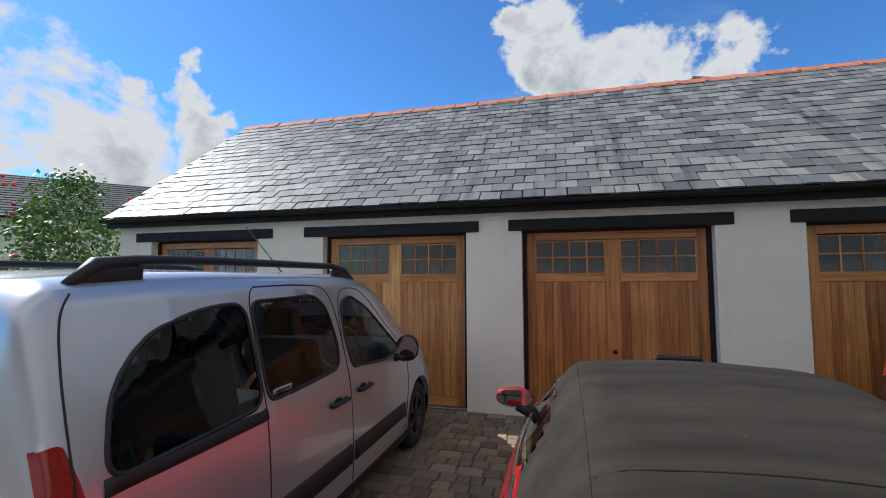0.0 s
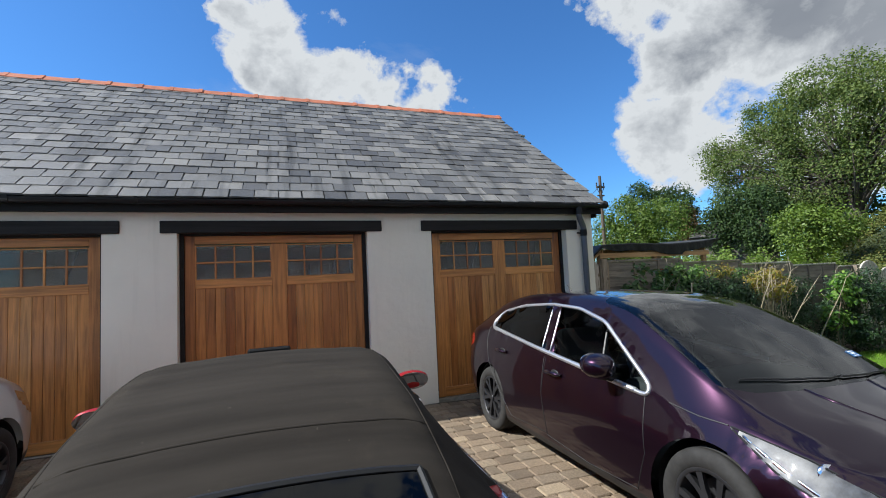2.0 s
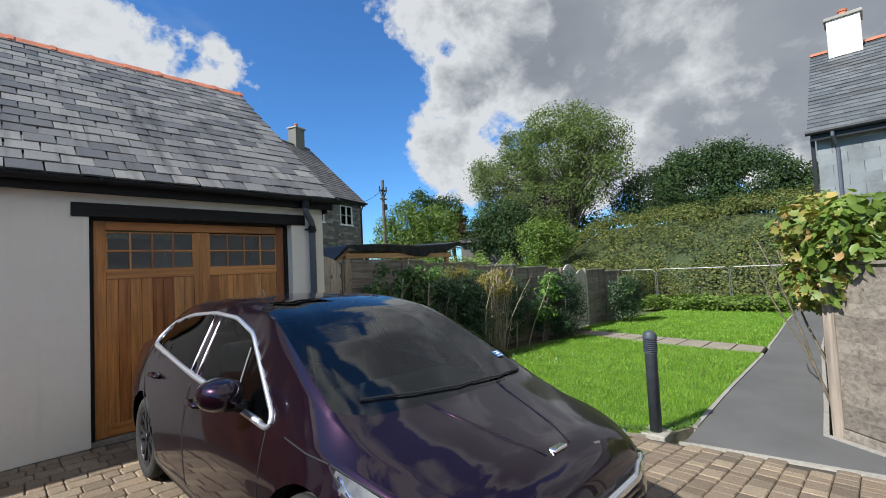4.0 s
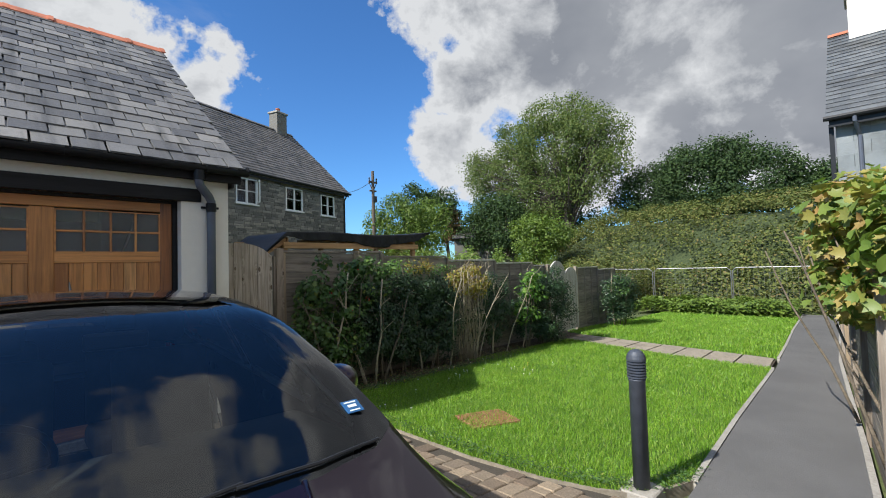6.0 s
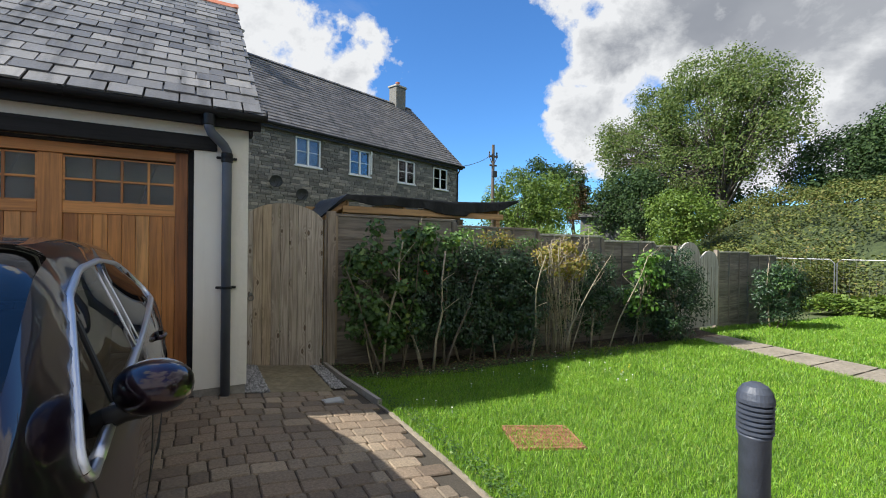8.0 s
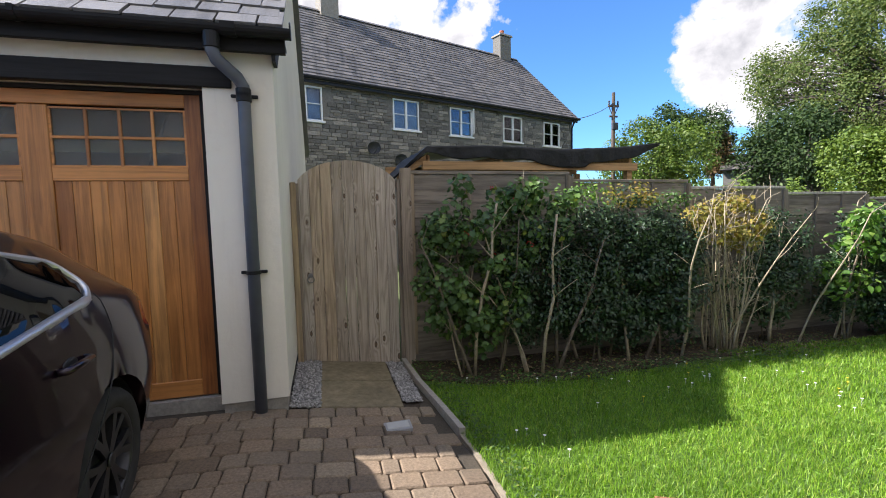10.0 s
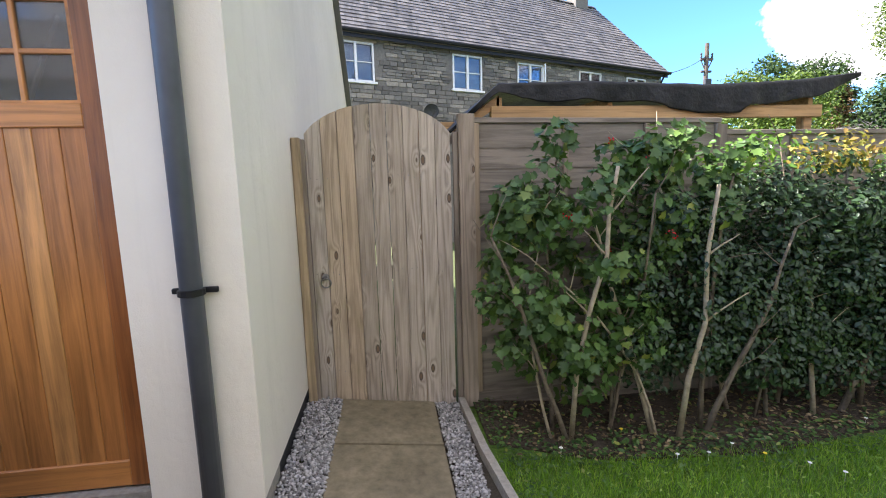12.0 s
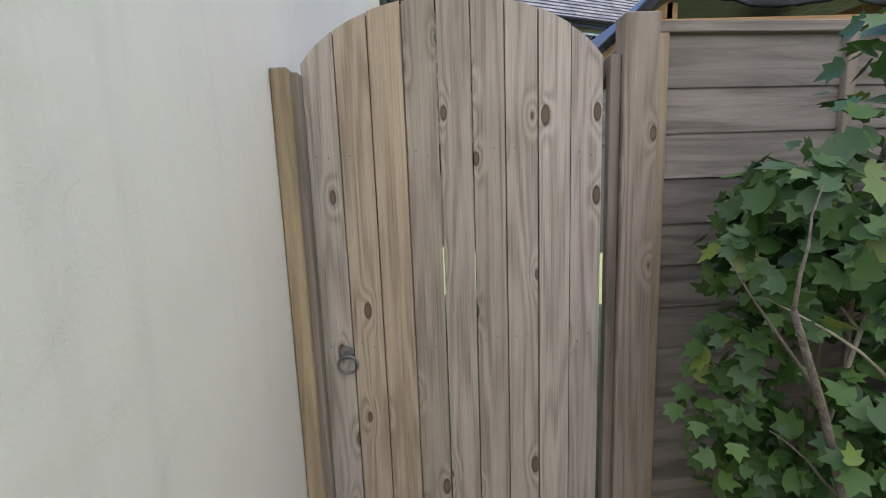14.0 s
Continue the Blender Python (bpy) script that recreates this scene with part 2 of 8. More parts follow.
def slate_mat(name, tones, rough=0.5):
    m, nt, b = tree_of(name)
    r = either_random(nt)
    col = ramp_of(nt, r, tones)
    v = world_coords(nt)
    stain = noise_of(nt, v, 1.1, 5, 0.65)
    col = mix_of(nt, col, (0.055, 0.057, 0.06), math_of(nt, 'MULTIPLY', math_of(nt, 'SUBTRACT', stain, 0.52, True), 2.2, True))
    run = noise_of(nt, world_coords(nt, (5.5, 0.45, 0.45)), 1.0, 5, 0.6)
    col = mix_of(nt, col, (0.05, 0.05, 0.048), math_of(nt, 'MULTIPLY', math_of(nt, 'SUBTRACT', run, 0.52, True), 5.0, True))
    lichen = noise_of(nt, v, 34, 3, 0.5)
    col = mix_of(nt, col, (0.33, 0.33, 0.30), math_of(nt, 'MULTIPLY', math_of(nt, 'SUBTRACT', lichen, 0.64, True), 2.5, True))
    link(nt, col, b.inputs["Base Color"])
    rg = noise_of(nt, v, 7, 4)
    link(nt, math_of(nt, 'ADD', math_of(nt, 'MULTIPLY', rg, 0.25), rough - 0.12), b.inputs["Roughness"])
    bump_of(nt, b, noise_of(nt, v, 45, 5, 0.65), 0.006)
    return m


def timber_mat(name, tones, grain_axis=2, rough=0.55, scale=1.0, knots=False, coat=0.0, bump=0.003):
    """Boards: grain drawn along one axis, tone by piece."""
    m, nt, b = tree_of(name)
    r = either_random(nt)
    col = ramp_of(nt, r, tones)
    sc = [26 * scale] * 3
    sc[grain_axis] = 1.3 * scale
    off = nt.nodes.new("ShaderNodeVectorMath")
    off.operation = 'ADD'
    cv = nt.nodes.new("ShaderNodeCombineXYZ")
    for i in range(3):
        link(nt, math_of(nt, 'MULTIPLY', r, 17.0 + i * 7), cv.inputs[i])
    link(nt, world_coords(nt, tuple(sc)), off.inputs[0])
    link(nt, cv.outputs[0], off.inputs[1])
    g = noise_of(nt, off.outputs[0], 1.0, 6, 0.62, 0.6)
    col = mix_of(nt, col, ramp_of(nt, g, [(0.34, (0.40, 0.37, 0.35)), (0.60, (1.18, 1.15, 1.13))]), 0.72, 'MULTIPLY')
    big = noise_of(nt, world_coords(nt), 1.7, 4, 0.6)
    col = mix_of(nt, col, ramp_of(nt, big, [(0.3, (0.75, 0.72, 0.7)), (0.7, (1.12, 1.12, 1.1))]), 0.7, 'MULTIPLY')
    link(nt, col, b.inputs["Base Color"])
    b.inputs["Roughness"].default_value = rough
    b.inputs["Coat Weight"].default_value = coat
    b.inputs["Coat Roughness"].default_value = 0.25
    bump_of(nt, b, g, bump)
    return m


def paver_mat():
    m, nt, b = tree_of("block_paving")
    r = either_random(nt)
    col = ramp_of(nt, r, [(0.0, (0.145, 0.108, 0.075)), (0.35, (0.25, 0.185, 0.125)), (0.7, (0.20, 0.155, 0.11)), (1.0, (0.335, 0.26, 0.175))])
    v = world_coords(nt)
    n1 = noise_of(nt, v, 60, 4, 0.65)
    col = mix_of(nt, col, ramp_of(nt, n1, [(0.3, (0.60, 0.60, 0.60)), (0.7, (1.25, 1.25, 1.25))]), 0.9, 'MULTIPLY')
    n2 = noise_of(nt, v, 1.6, 5, 0.6)
    col = mix_of(nt, col, (0.11, 0.10, 0.075), math_of(nt, 'MULTIPLY', math_of(nt, 'SUBTRACT', n2, 0.52, True), 2.0, True))
    link(nt, col, b.inputs["Base Color"])
    b.inputs["Roughness"].default_value = 0.9
    bump_of(nt, b, n1, 0.006)
    return m


def ground_mat(name, a, c, scale=40.0, bump=0.006, big=0.8, mid=None):
    m, nt, b = tree_of(name)
    v = world_coords(nt)
    n1 = noise_of(nt, v, scale, 5, 0.7)
    col = ramp_of(nt, n1, [(0.32, a), (0.68, c)])
    n2 = noise_of(nt, v, big, 5, 0.6)
    col = mix_of(nt, col, ramp_of(nt, n2, [(0.3, (0.75, 0.75, 0.75)), (0.7, (1.15, 1.15, 1.15))]), 0.8, 'MULTIPLY')
    link(nt, col, b.inputs["Base Color"])
    b.inputs["Roughness"].default_value = 0.92
    bump_of(nt, b, n1, bump)
    return m


def leaf_mat(name, tones, rough=0.45, through=0.25, back=1.0):
    m, nt, b = tree_of(name)
    r = random_of(nt, True)
    col = ramp_of(nt, r, tones)
    v = world_coords(nt)
    n = noise_of(nt, v, 2.2, 3, 0.5)
    col = mix_of(nt, col, ramp_of(nt, n, [(0.3, (0.7, 0.75, 0.7)), (0.7, (1.2, 1.15, 1.0))]), 0.7, 'MULTIPLY')
    link(nt, col, b.inputs["Base Color"])
    b.inputs["Roughness"].default_value = rough
    out = nt.nodes["Material Output"]
    tl = nt.nodes.new("ShaderNodeBsdfTranslucent")
    link(nt, mix_of(nt, col, (1.3, 1.4, 0.5), 0.5, 'MULTIPLY'), tl.inputs["Color"])
    mx = nt.nodes.new("ShaderNodeMixShader")
    mx.inputs[0].default_value = through
    link(nt, b.outputs[0], mx.inputs[1])
    link(nt, tl.outputs[0], mx.inputs[2])
    link(nt, mx.outputs[0], out.inputs["Surface"])
    return m


def stone_mat():
    m, nt, b = tree_of("grey_stone")
    r = either_random(nt)
    col = ramp_of(nt, r, [(0.0, (0.11, 0.105, 0.095)), (0.4, (0.18, 0.17, 0.15)), (0.75, (0.24, 0.225, 0.195)), (1.0, (0.34, 0.31, 0.26))])
    v = world_coords(nt)
    n1 = noise_of(nt, v, 14, 5, 0.7)
    col = mix_of(nt, col, ramp_of(nt, n1, [(0.3, (0.7, 0.7, 0.7)), (0.7, (1.2, 1.2, 1.2))]), 0.8, 'MULTIPLY')
    link(nt, col, b.inputs["Base Color"])
    b.inputs["Roughness"].default_value = 0.9
    bump_of(nt, b, n1, 0.02)
    return m


RENDER = render_mat()
BITUMEN = plain("bitumen", (0.016, 0.016, 0.017), 0.7, vary=0.3, scale=20, bump=0.004)
SLATE = slate_mat("roof_slate", [(0.0, (0.085, 0.085, 0.087)), (0.4, (0.15, 0.148, 0.145)), (0.75, (0.195, 0.19, 0.182)), (1.0, (0.25, 0.24, 0.225))], 0.5)
SLATE_FAR = slate_mat("far_slate", [(0.0, (0.085, 0.08, 0.078)), (0.5, (0.125, 0.118, 0.112)), (1.0, (0.17, 0.158, 0.148))], 0.55)
SLATE_HUNG = slate_mat("hung_slate", [(0.0, (0.15, 0.17, 0.175)), (0.5, (0.20, 0.22, 0.225)), (1.0, (0.25, 0.27, 0.27))], 0.5)
TERRACOTTA = plain("terracotta", (0.45, 0.15, 0.08), 0.8, vary=0.25, scale=5, bump=0.004)
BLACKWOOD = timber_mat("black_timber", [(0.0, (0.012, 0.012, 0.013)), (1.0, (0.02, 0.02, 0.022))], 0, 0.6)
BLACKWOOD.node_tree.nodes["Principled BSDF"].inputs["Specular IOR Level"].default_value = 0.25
BLACKPVC = plain("black_plastic", (0.014, 0.015, 0.017), 0.42, vary=0.15)
BLACKPVC.node_tree.nodes["Principled BSDF"].inputs["Specular IOR Level"].default_value = 0.25
GREYPVC = plain("pipe_plastic", (0.088, 0.100, 0.128), 0.4, vary=0.15)
CEDAR = timber_mat("cedar", [(0.0, (0.29, 0.105, 0.028)), (0.3, (0.46, 0.195, 0.055)), (0.6, (0.56, 0.255, 0.075)), (0.8, (0.38, 0.145, 0.04)), (1.0, (0.64, 0.33, 0.115))], 2, 0.42, 1.0, coat=0.25)
CEDAR_H = timber_mat("cedar_rail", [(0.0, (0.50, 0.215, 0.06)), (1.0, (0.57, 0.26, 0.078))], 0, 0.42, 1.0, coat=0.25)
DARKGLASS = thin_glass("garage_glass", (0.75, 0.77, 0.78), 0.04, 1.5, 0.14)
GREYWOOD = timber_mat("weathered_pine", [(0.0, (0.20, 0.165, 0.125)), (0.35, (0.27, 0.23, 0.185)), (0.7, (0.24, 0.205, 0.17)), (1.0, (0.34, 0.265, 0.175))], 2, 0.8, 0.8, bump=0.004)
GREYWOOD_H = timber_mat("weathered_slat", [(0.0, (0.17, 0.15, 0.125)), (0.5, (0.23, 0.205, 0.17)), (1.0, (0.29, 0.255, 0.21))], 0, 0.85, 0.8, bump=0.004)
FRESHWOOD = timber_mat("fresh_timber", [(0.0, (0.42, 0.25, 0.10)), (1.0, (0.52, 0.33, 0.15))], 0, 0.65, 0.8)
PAVER = paver_mat()
JOINT = ground_mat("jointing_sand", (0.045, 0.038, 0.028), (0.085, 0.07, 0.05), 80)
TARMAC = ground_mat("tarmac", (0.085, 0.083, 0.08), (0.15, 0.145, 0.14), 130, 0.004)
SOIL = ground_mat("soil", (0.035, 0.024, 0.016), (0.10, 0.075, 0.05), 35, 0.03)
TURF = ground_mat("turf", (0.05, 0.11, 0.012), (0.12, 0.22, 0.025), 30, 0.02)
FIELD = ground_mat("rough_ground", (0.06, 0.09, 0.025), (0.12, 0.14, 0.05), 6, 0.05, 0.15)
CONCRETE = ground_mat("concrete", (0.26, 0.24, 0.21), (0.40, 0.37, 0.32), 28, 0.004)
SANDSTONE = ground_mat("paving_slab", (0.15, 0.125, 0.075), (0.27, 0.225, 0.145), 14, 0.006, 2.2)
STONE = stone_mat()
WHITEPAINT = plain("white_frame", (0.78, 0.78, 0.76), 0.45, vary=0.05)
WINDOWGLASS = thin_glass("window_glass", (0.75, 0.80, 0.86), 0.02)
DARKROOM = plain("dark_interior", (0.05, 0.05, 0.052), 0.9)
NET = plain("net_curtain", (0.62, 0.63, 0.62), 0.9, vary=0.2, scale=3)
TARP = plain("black_sheet", (0.006, 0.007, 0.007), 0.42, vary=0.3, scale=9, bump=0.01, bscale=14)
TARP.node_tree.nodes["Principled BSDF"].inputs["Specular IOR Level"].default_value = 0.4
BOLLARD = plain("bollard_paint", (0.05, 0.058, 0.075), 0.5, vary=0.2, scale=14, bump=0.002)
RUST = plain("rusty_iron", (0.30, 0.13, 0.075), 0.85, vary=0.35, scale=9, bump=0.006, bscale=90)
STEEL = plain("galvanised_steel", (0.26, 0.26, 0.26), 0.5, 0.8, vary=0.12)
GRASS = leaf_mat("grass_blades", [(0.0, (0.085, 0.19, 0.014)), (0.4, (0.17, 0.335, 0.024)), (0.8, (0.25, 0.44, 0.04)), (1.0, (0.38, 0.45, 0.10))], 0.5, 0.35)
BANKGREEN = ground_mat("bank_scrub", (0.022, 0.035, 0.010), (0.06, 0.08, 0.025), 5, 0.05, 0.3)
# silvered timber, lightened further to paint sun onto the gates and far cappings
PALEGREY = timber_mat("silvered_sunlit_timber", [(0.0, (0.44, 0.42, 0.38)), (1.0, (0.55, 0.53, 0.48))], 2, 0.85, 0.8)
PATHSLAB = ground_mat("worn_path_slab", (0.20, 0.17, 0.125), (0.33, 0.285, 0.22), 16, 0.005, 1.6)
PALEPOST = timber_mat("yellowed_post", [(0.0, (0.42, 0.33, 0.21)), (1.0, (0.48, 0.38, 0.25))], 2, 0.8, 0.8)
TREEBARK = plain("tree_bark", (0.075, 0.062, 0.048), 0.9, vary=0.4, scale=12)
BARK = plain("bark", (0.15, 0.12, 0.085), 0.9, vary=0.4, scale=22, bump=0.01)
PALEBARK = plain("pale_bark", (0.36, 0.30, 0.21), 0.85, vary=0.3, scale=26, bump=0.004)
POLEWOOD = plain("pole_wood", (0.11, 0.085, 0.065), 0.9, vary=0.25, scale=12)


# ---- ground ----
def ground_patch(name, xs, ys, material, lift=0.0, label="", kind="structure", category="ground"):
    verts, faces = [], []
    for y in ys:
        for x in xs:
            verts.append((x, y, gz(x, y) + lift))
    w = len(xs)
    for j in range(len(ys) - 1):
        for i in range(w - 1):
            faces.append((j * w + i, j * w + i + 1, (j + 1) * w + i + 1, (j + 1) * w + i))
    ob = raw_mesh(name, verts, faces, material)
    return tagged(ob, label, category, "", kind)


def steps(a, b, n):
    return [a + (b - a) * i / n for i in range(n + 1)]


# one sheet out to the horizon
ground_patch("ground", [-3000, -600, -150, -60, -20, -8, -3.3, 0, 2.64, 5.06, 7.04, 10, 15.4, 21, 27.5, 50, 80, 200, 700, 3000],
             [-3000, -600, -150, -50, -15, -8, -4, 0, 2, 8, 20, 50, 150, 600, 3000], FIELD, -0.11, "rough grassy land reaching to the horizon")


def poly_sheet(name, outline, material, lift, label, category, thickness=0.1):
    """A slab of ground with the outline given, cut so that it follows the fall."""
    bm = bmesh.new()
    f = bm.faces.new([bm.verts.new((x, y, 0)) for x, y in outline])
    if f.normal.z < 0:
        f.normal_flip()
    for gx in GROUND_X[1:-1]:
        bmesh.ops.bisect_plane(bm, geom=bm.verts[:] + bm.edges[:] + bm.faces[:], plane_co=(gx, 0, 0), plane_no=(1, 0, 0))
    top = bm.faces[:]
    ext = bmesh.ops.extrude_face_region(bm, geom=top)
    low = [e for e in ext["geom"] if isinstance(e, bmesh.types.BMVert)]
    for v in bm.verts:
        v.co.z = gz(v.co.x) + lift
    for v in low:
        v.co.z -= thickness
    bmesh.ops.recalc_face_normals(bm, faces=bm.faces[:])
    return tagged(part(name, bm, material), label, category, "", "structure")


LAWN_EDGE = [(6.34, 1.10), (6.43, -0.1), (6.49, -0.8), (6.49, -1.8), (6.48, -2.4), (6.58, -3.1), (6.72, -3.5), (6.95, -3.82), (7.46, -3.98)]
LAWN = LAWN_EDGE + [(9.58, -3.88), (13.2, -3.76), (13.42, -3.73), (13.6, -2.03), (14.4, 0.9), (14.5, 1.62), (6.55, 1.16)]
poly_sheet("lawn", LAWN, TURF, -0.012, "short bright green lawn with clover and daisies", "lawn")
LAWN2 = [(14.62, -3.68), (17.0, -3.55), (20.3, -3.33), (27, -3.0), (27, 1.6), (18, 1.75), (15.9, 1.7), (15.6, 0.9)]
poly_sheet("lawn", LAWN2, TURF, -0.012, "sunlit mown lawn beyond the slab path", "lawn")
DRIVE = [(-12, -14), (7.1, -14), (7.1, -5.57), (6.85, -4.18), (6.80, -4.02)] + [(x - 0.03, y) for x, y in reversed(LAWN_EDGE[:-2])] + [(6.27, 0.0), (5.3, 0.0), (5.3, 0.3), (-6.73, 0.3), (-12, 0.3)]
poly_sheet("driveway_bed", DRIVE, JOINT, -0.022, "dark sand bed under the block paved driveway", "driveway")
PATHWAY = [(7.1, -14), (12, -14), (12, -5.9), (7.6, -5.58), (7.99, -5.13), (9.37, -5.05), (15.0, -4.66), (27, -4.2), (27, -3.06), (20.3, -3.39), (13.2, -3.82), (9.58, -3.94), (7.46, -4.04), (6.93, -4.06), (6.87, -4.18), (7.12, -5.57)]
poly_sheet("tarmac_path", PATHWAY, TARMAC, 0.0, "worn grey tarmac footpath", "footpath")
poly_sheet("planting_bed", [(6.42, 1.14), (6.42, 0.62), (7.2, 0.44), (8.2, 0.40), (9.4, 0.60), (11.5, 0.78), (14.3, 1.1), (14.3, 1.62), (6.5, 1.19)], SOIL, 0.006, "bare brown soil bed under the hedge", "flower bed")
poly_sheet("gravel_bed", [(5.32, 0.0), (6.27, 0.0), (6.33, 0.9), (6.33, 1.15), (5.32, 1.15)], SOIL, -0.03, "earth under the gravel strips", "gravel")


def strip(name, pts, width, material, top, depth, label, category, bevel=0.008):
    """An edging that follows the points, in straight lengths."""
    bm = bmesh.new()
    n = len(pts)
    L, R = [], []
    for i, (x, y) in enumerate(pts):
        a, b = pts[max(0, i - 1)], pts[min(n - 1, i + 1)]
        d = Vector((b[0] - a[0], b[1] - a[1])).normalized()
        o = Vector((-d.y, d.x)) * width / 2
        L.append((x + o.x, y + o.y))
        R.append((x - o.x, y - o.y))
    rows = []
    for (lx, ly), (rx, ry) in zip(L, R):
        zl, zr = gz(lx), gz(rx)
        rows.append([bm.verts.new(p) for p in ((lx, ly, zl + top - depth), (lx, ly, zl + top), (rx, ry, zr + top), (rx, ry, zr + top - depth))])
    for a, b in zip(rows, rows[1:]):
        for k in range(3):
            bm.faces.new((a[k], a[k + 1], b[k + 1], b[k]))
    bm.faces.new(rows[0])
    bm.faces.new(rows[-1])
    bmesh.ops.recalc_face_normals(bm, faces=bm.faces[:])
    return tagged(part(name, bm, material), label, category, "", "structure")


strip("edging_kerb", LAWN_EDGE[1:], 0.036, PATHSLAB, -0.004, 0.12, "thin grey concrete edging between paving and lawn", "kerb")
strip("edging_kerb", [(6.33, 1.14), (6.36, 0.5), (6.43, -0.1), (6.47, -0.5)], 0.05, CONCRETE, 0.045, 0.15, "raised concrete edging beside the gravel strip", "kerb")
strip("edging_kerb", [(7.46, -4.01), (9.58, -3.91), (13.2, -3.79), (13.42, -3.76)], 0.05, CONCRETE, 0.012, 0.12, "pale concrete edging along the tarmac path", "kerb")
strip("edging_kerb", [(14.62, -3.70), (17, -3.57), (20.3, -3.36), (27, -3.03)], 0.05, CONCRETE, 0.012, 0.12, "pale concrete edging along the tarmac path", "kerb")
strip("edging_kerb", [(6.80, -4.04), (6.86, -4.18), (7.11, -5.57), (7.11, -14)], 0.05, CONCRETE, 0.005, 0.12, "flush concrete edging between paving and tarmac", "kerb")
strip("edging_kerb", [(7.62, -5.60), (8.0, -5.10), (9.37, -5.02), (15.0, -4.63), (27, -4.17)], 0.05, CONCRETE, 0.02, 0.12, "concrete edging under the wooden fence", "kerb")


# ---- garage ----
GX0, GX1, GDEPTH = -6.73, 5.25, 6.0
RIDGE_Y, RIDGE_Z, EAVE_Y, EAVE_Z = 3.02, 5.20, -0.16, 2.70
OPENINGS = [(-6.10, -4.15), (-3.09, -1.05), (-0.35, 1.78), (2.64, 4.78)]
HEAD_Z, WALL_BOT = 2.31, 0.06
garage = thing("garage_block", "long single-storey garage with cream render and slate roof", "garage", (0, 0, 0))


def garage_walls():
    # piers of the front wall, with the deep reveals of the doors
    edges = [GX0] + [v for o in OPENINGS for v in o] + [GX1]
    for a, b in zip(edges[0::2], edges[1::2]):
        low = 0.05 if b > 5 else WALL_BOT
        bm = boxed(a, b, 0.0, 0.30, low, 2.62)
        part("front_pier", bm, RENDER, garage, "cream painted render")
    for a, b in OPENINGS:
        part("wall_over_door", boxed(a, b, 0.003, 0.30, 2.34, 2.62), RENDER, garage)
    slope = (RIDGE_Z - EAVE_Z) / (RIDGE_Y - EAVE_Y)
    for x0, x1 in ((GX1 - 0.3, GX1), (GX0, GX0 + 0.3)):
        bm = bmesh.new()
        top = lambda y: EAVE_Z - 0.05 + slope * (min(y, 2 * RIDGE_Y - y) - EAVE_Y)
        extrude_poly(bm, [(0.30, 0.05), (GDEPTH, 0.05), (GDEPTH, top(GDEPTH)), (RIDGE_Y, top(RIDGE_Y)), (0.30, top(0.30))], 'X', x0, x1)
        part("gable_wall", bm, RENDER, garage, "cream painted render")
    part("back_wall", boxed(GX0 + 0.3, GX1 - 0.3, GDEPTH - 0.3, GDEPTH, 0.05, 2.62), RENDER, garage)
    for a, b in zip(edges[0::2], edges[1::2]):
        part("plinth", boxed(a + 0.012, b - 0.012, 0.018, 0.3, -0.3, WALL_BOT), CONCRETE, garage, "bare grey block plinth below the render")
    part("plinth", boxed(GX1 - 0.3, GX1 - 0.012, 0.302, GDEPTH, -0.3, 0.05), BITUMEN, garage, "black bitumen-coated plinth")
    part("floor_slab", boxed(GX0 + 0.2, GX1 - 0.3, 0.10, GDEPTH - 0.2, -0.05, 0.075), CONCRETE, garage)


garage_walls()


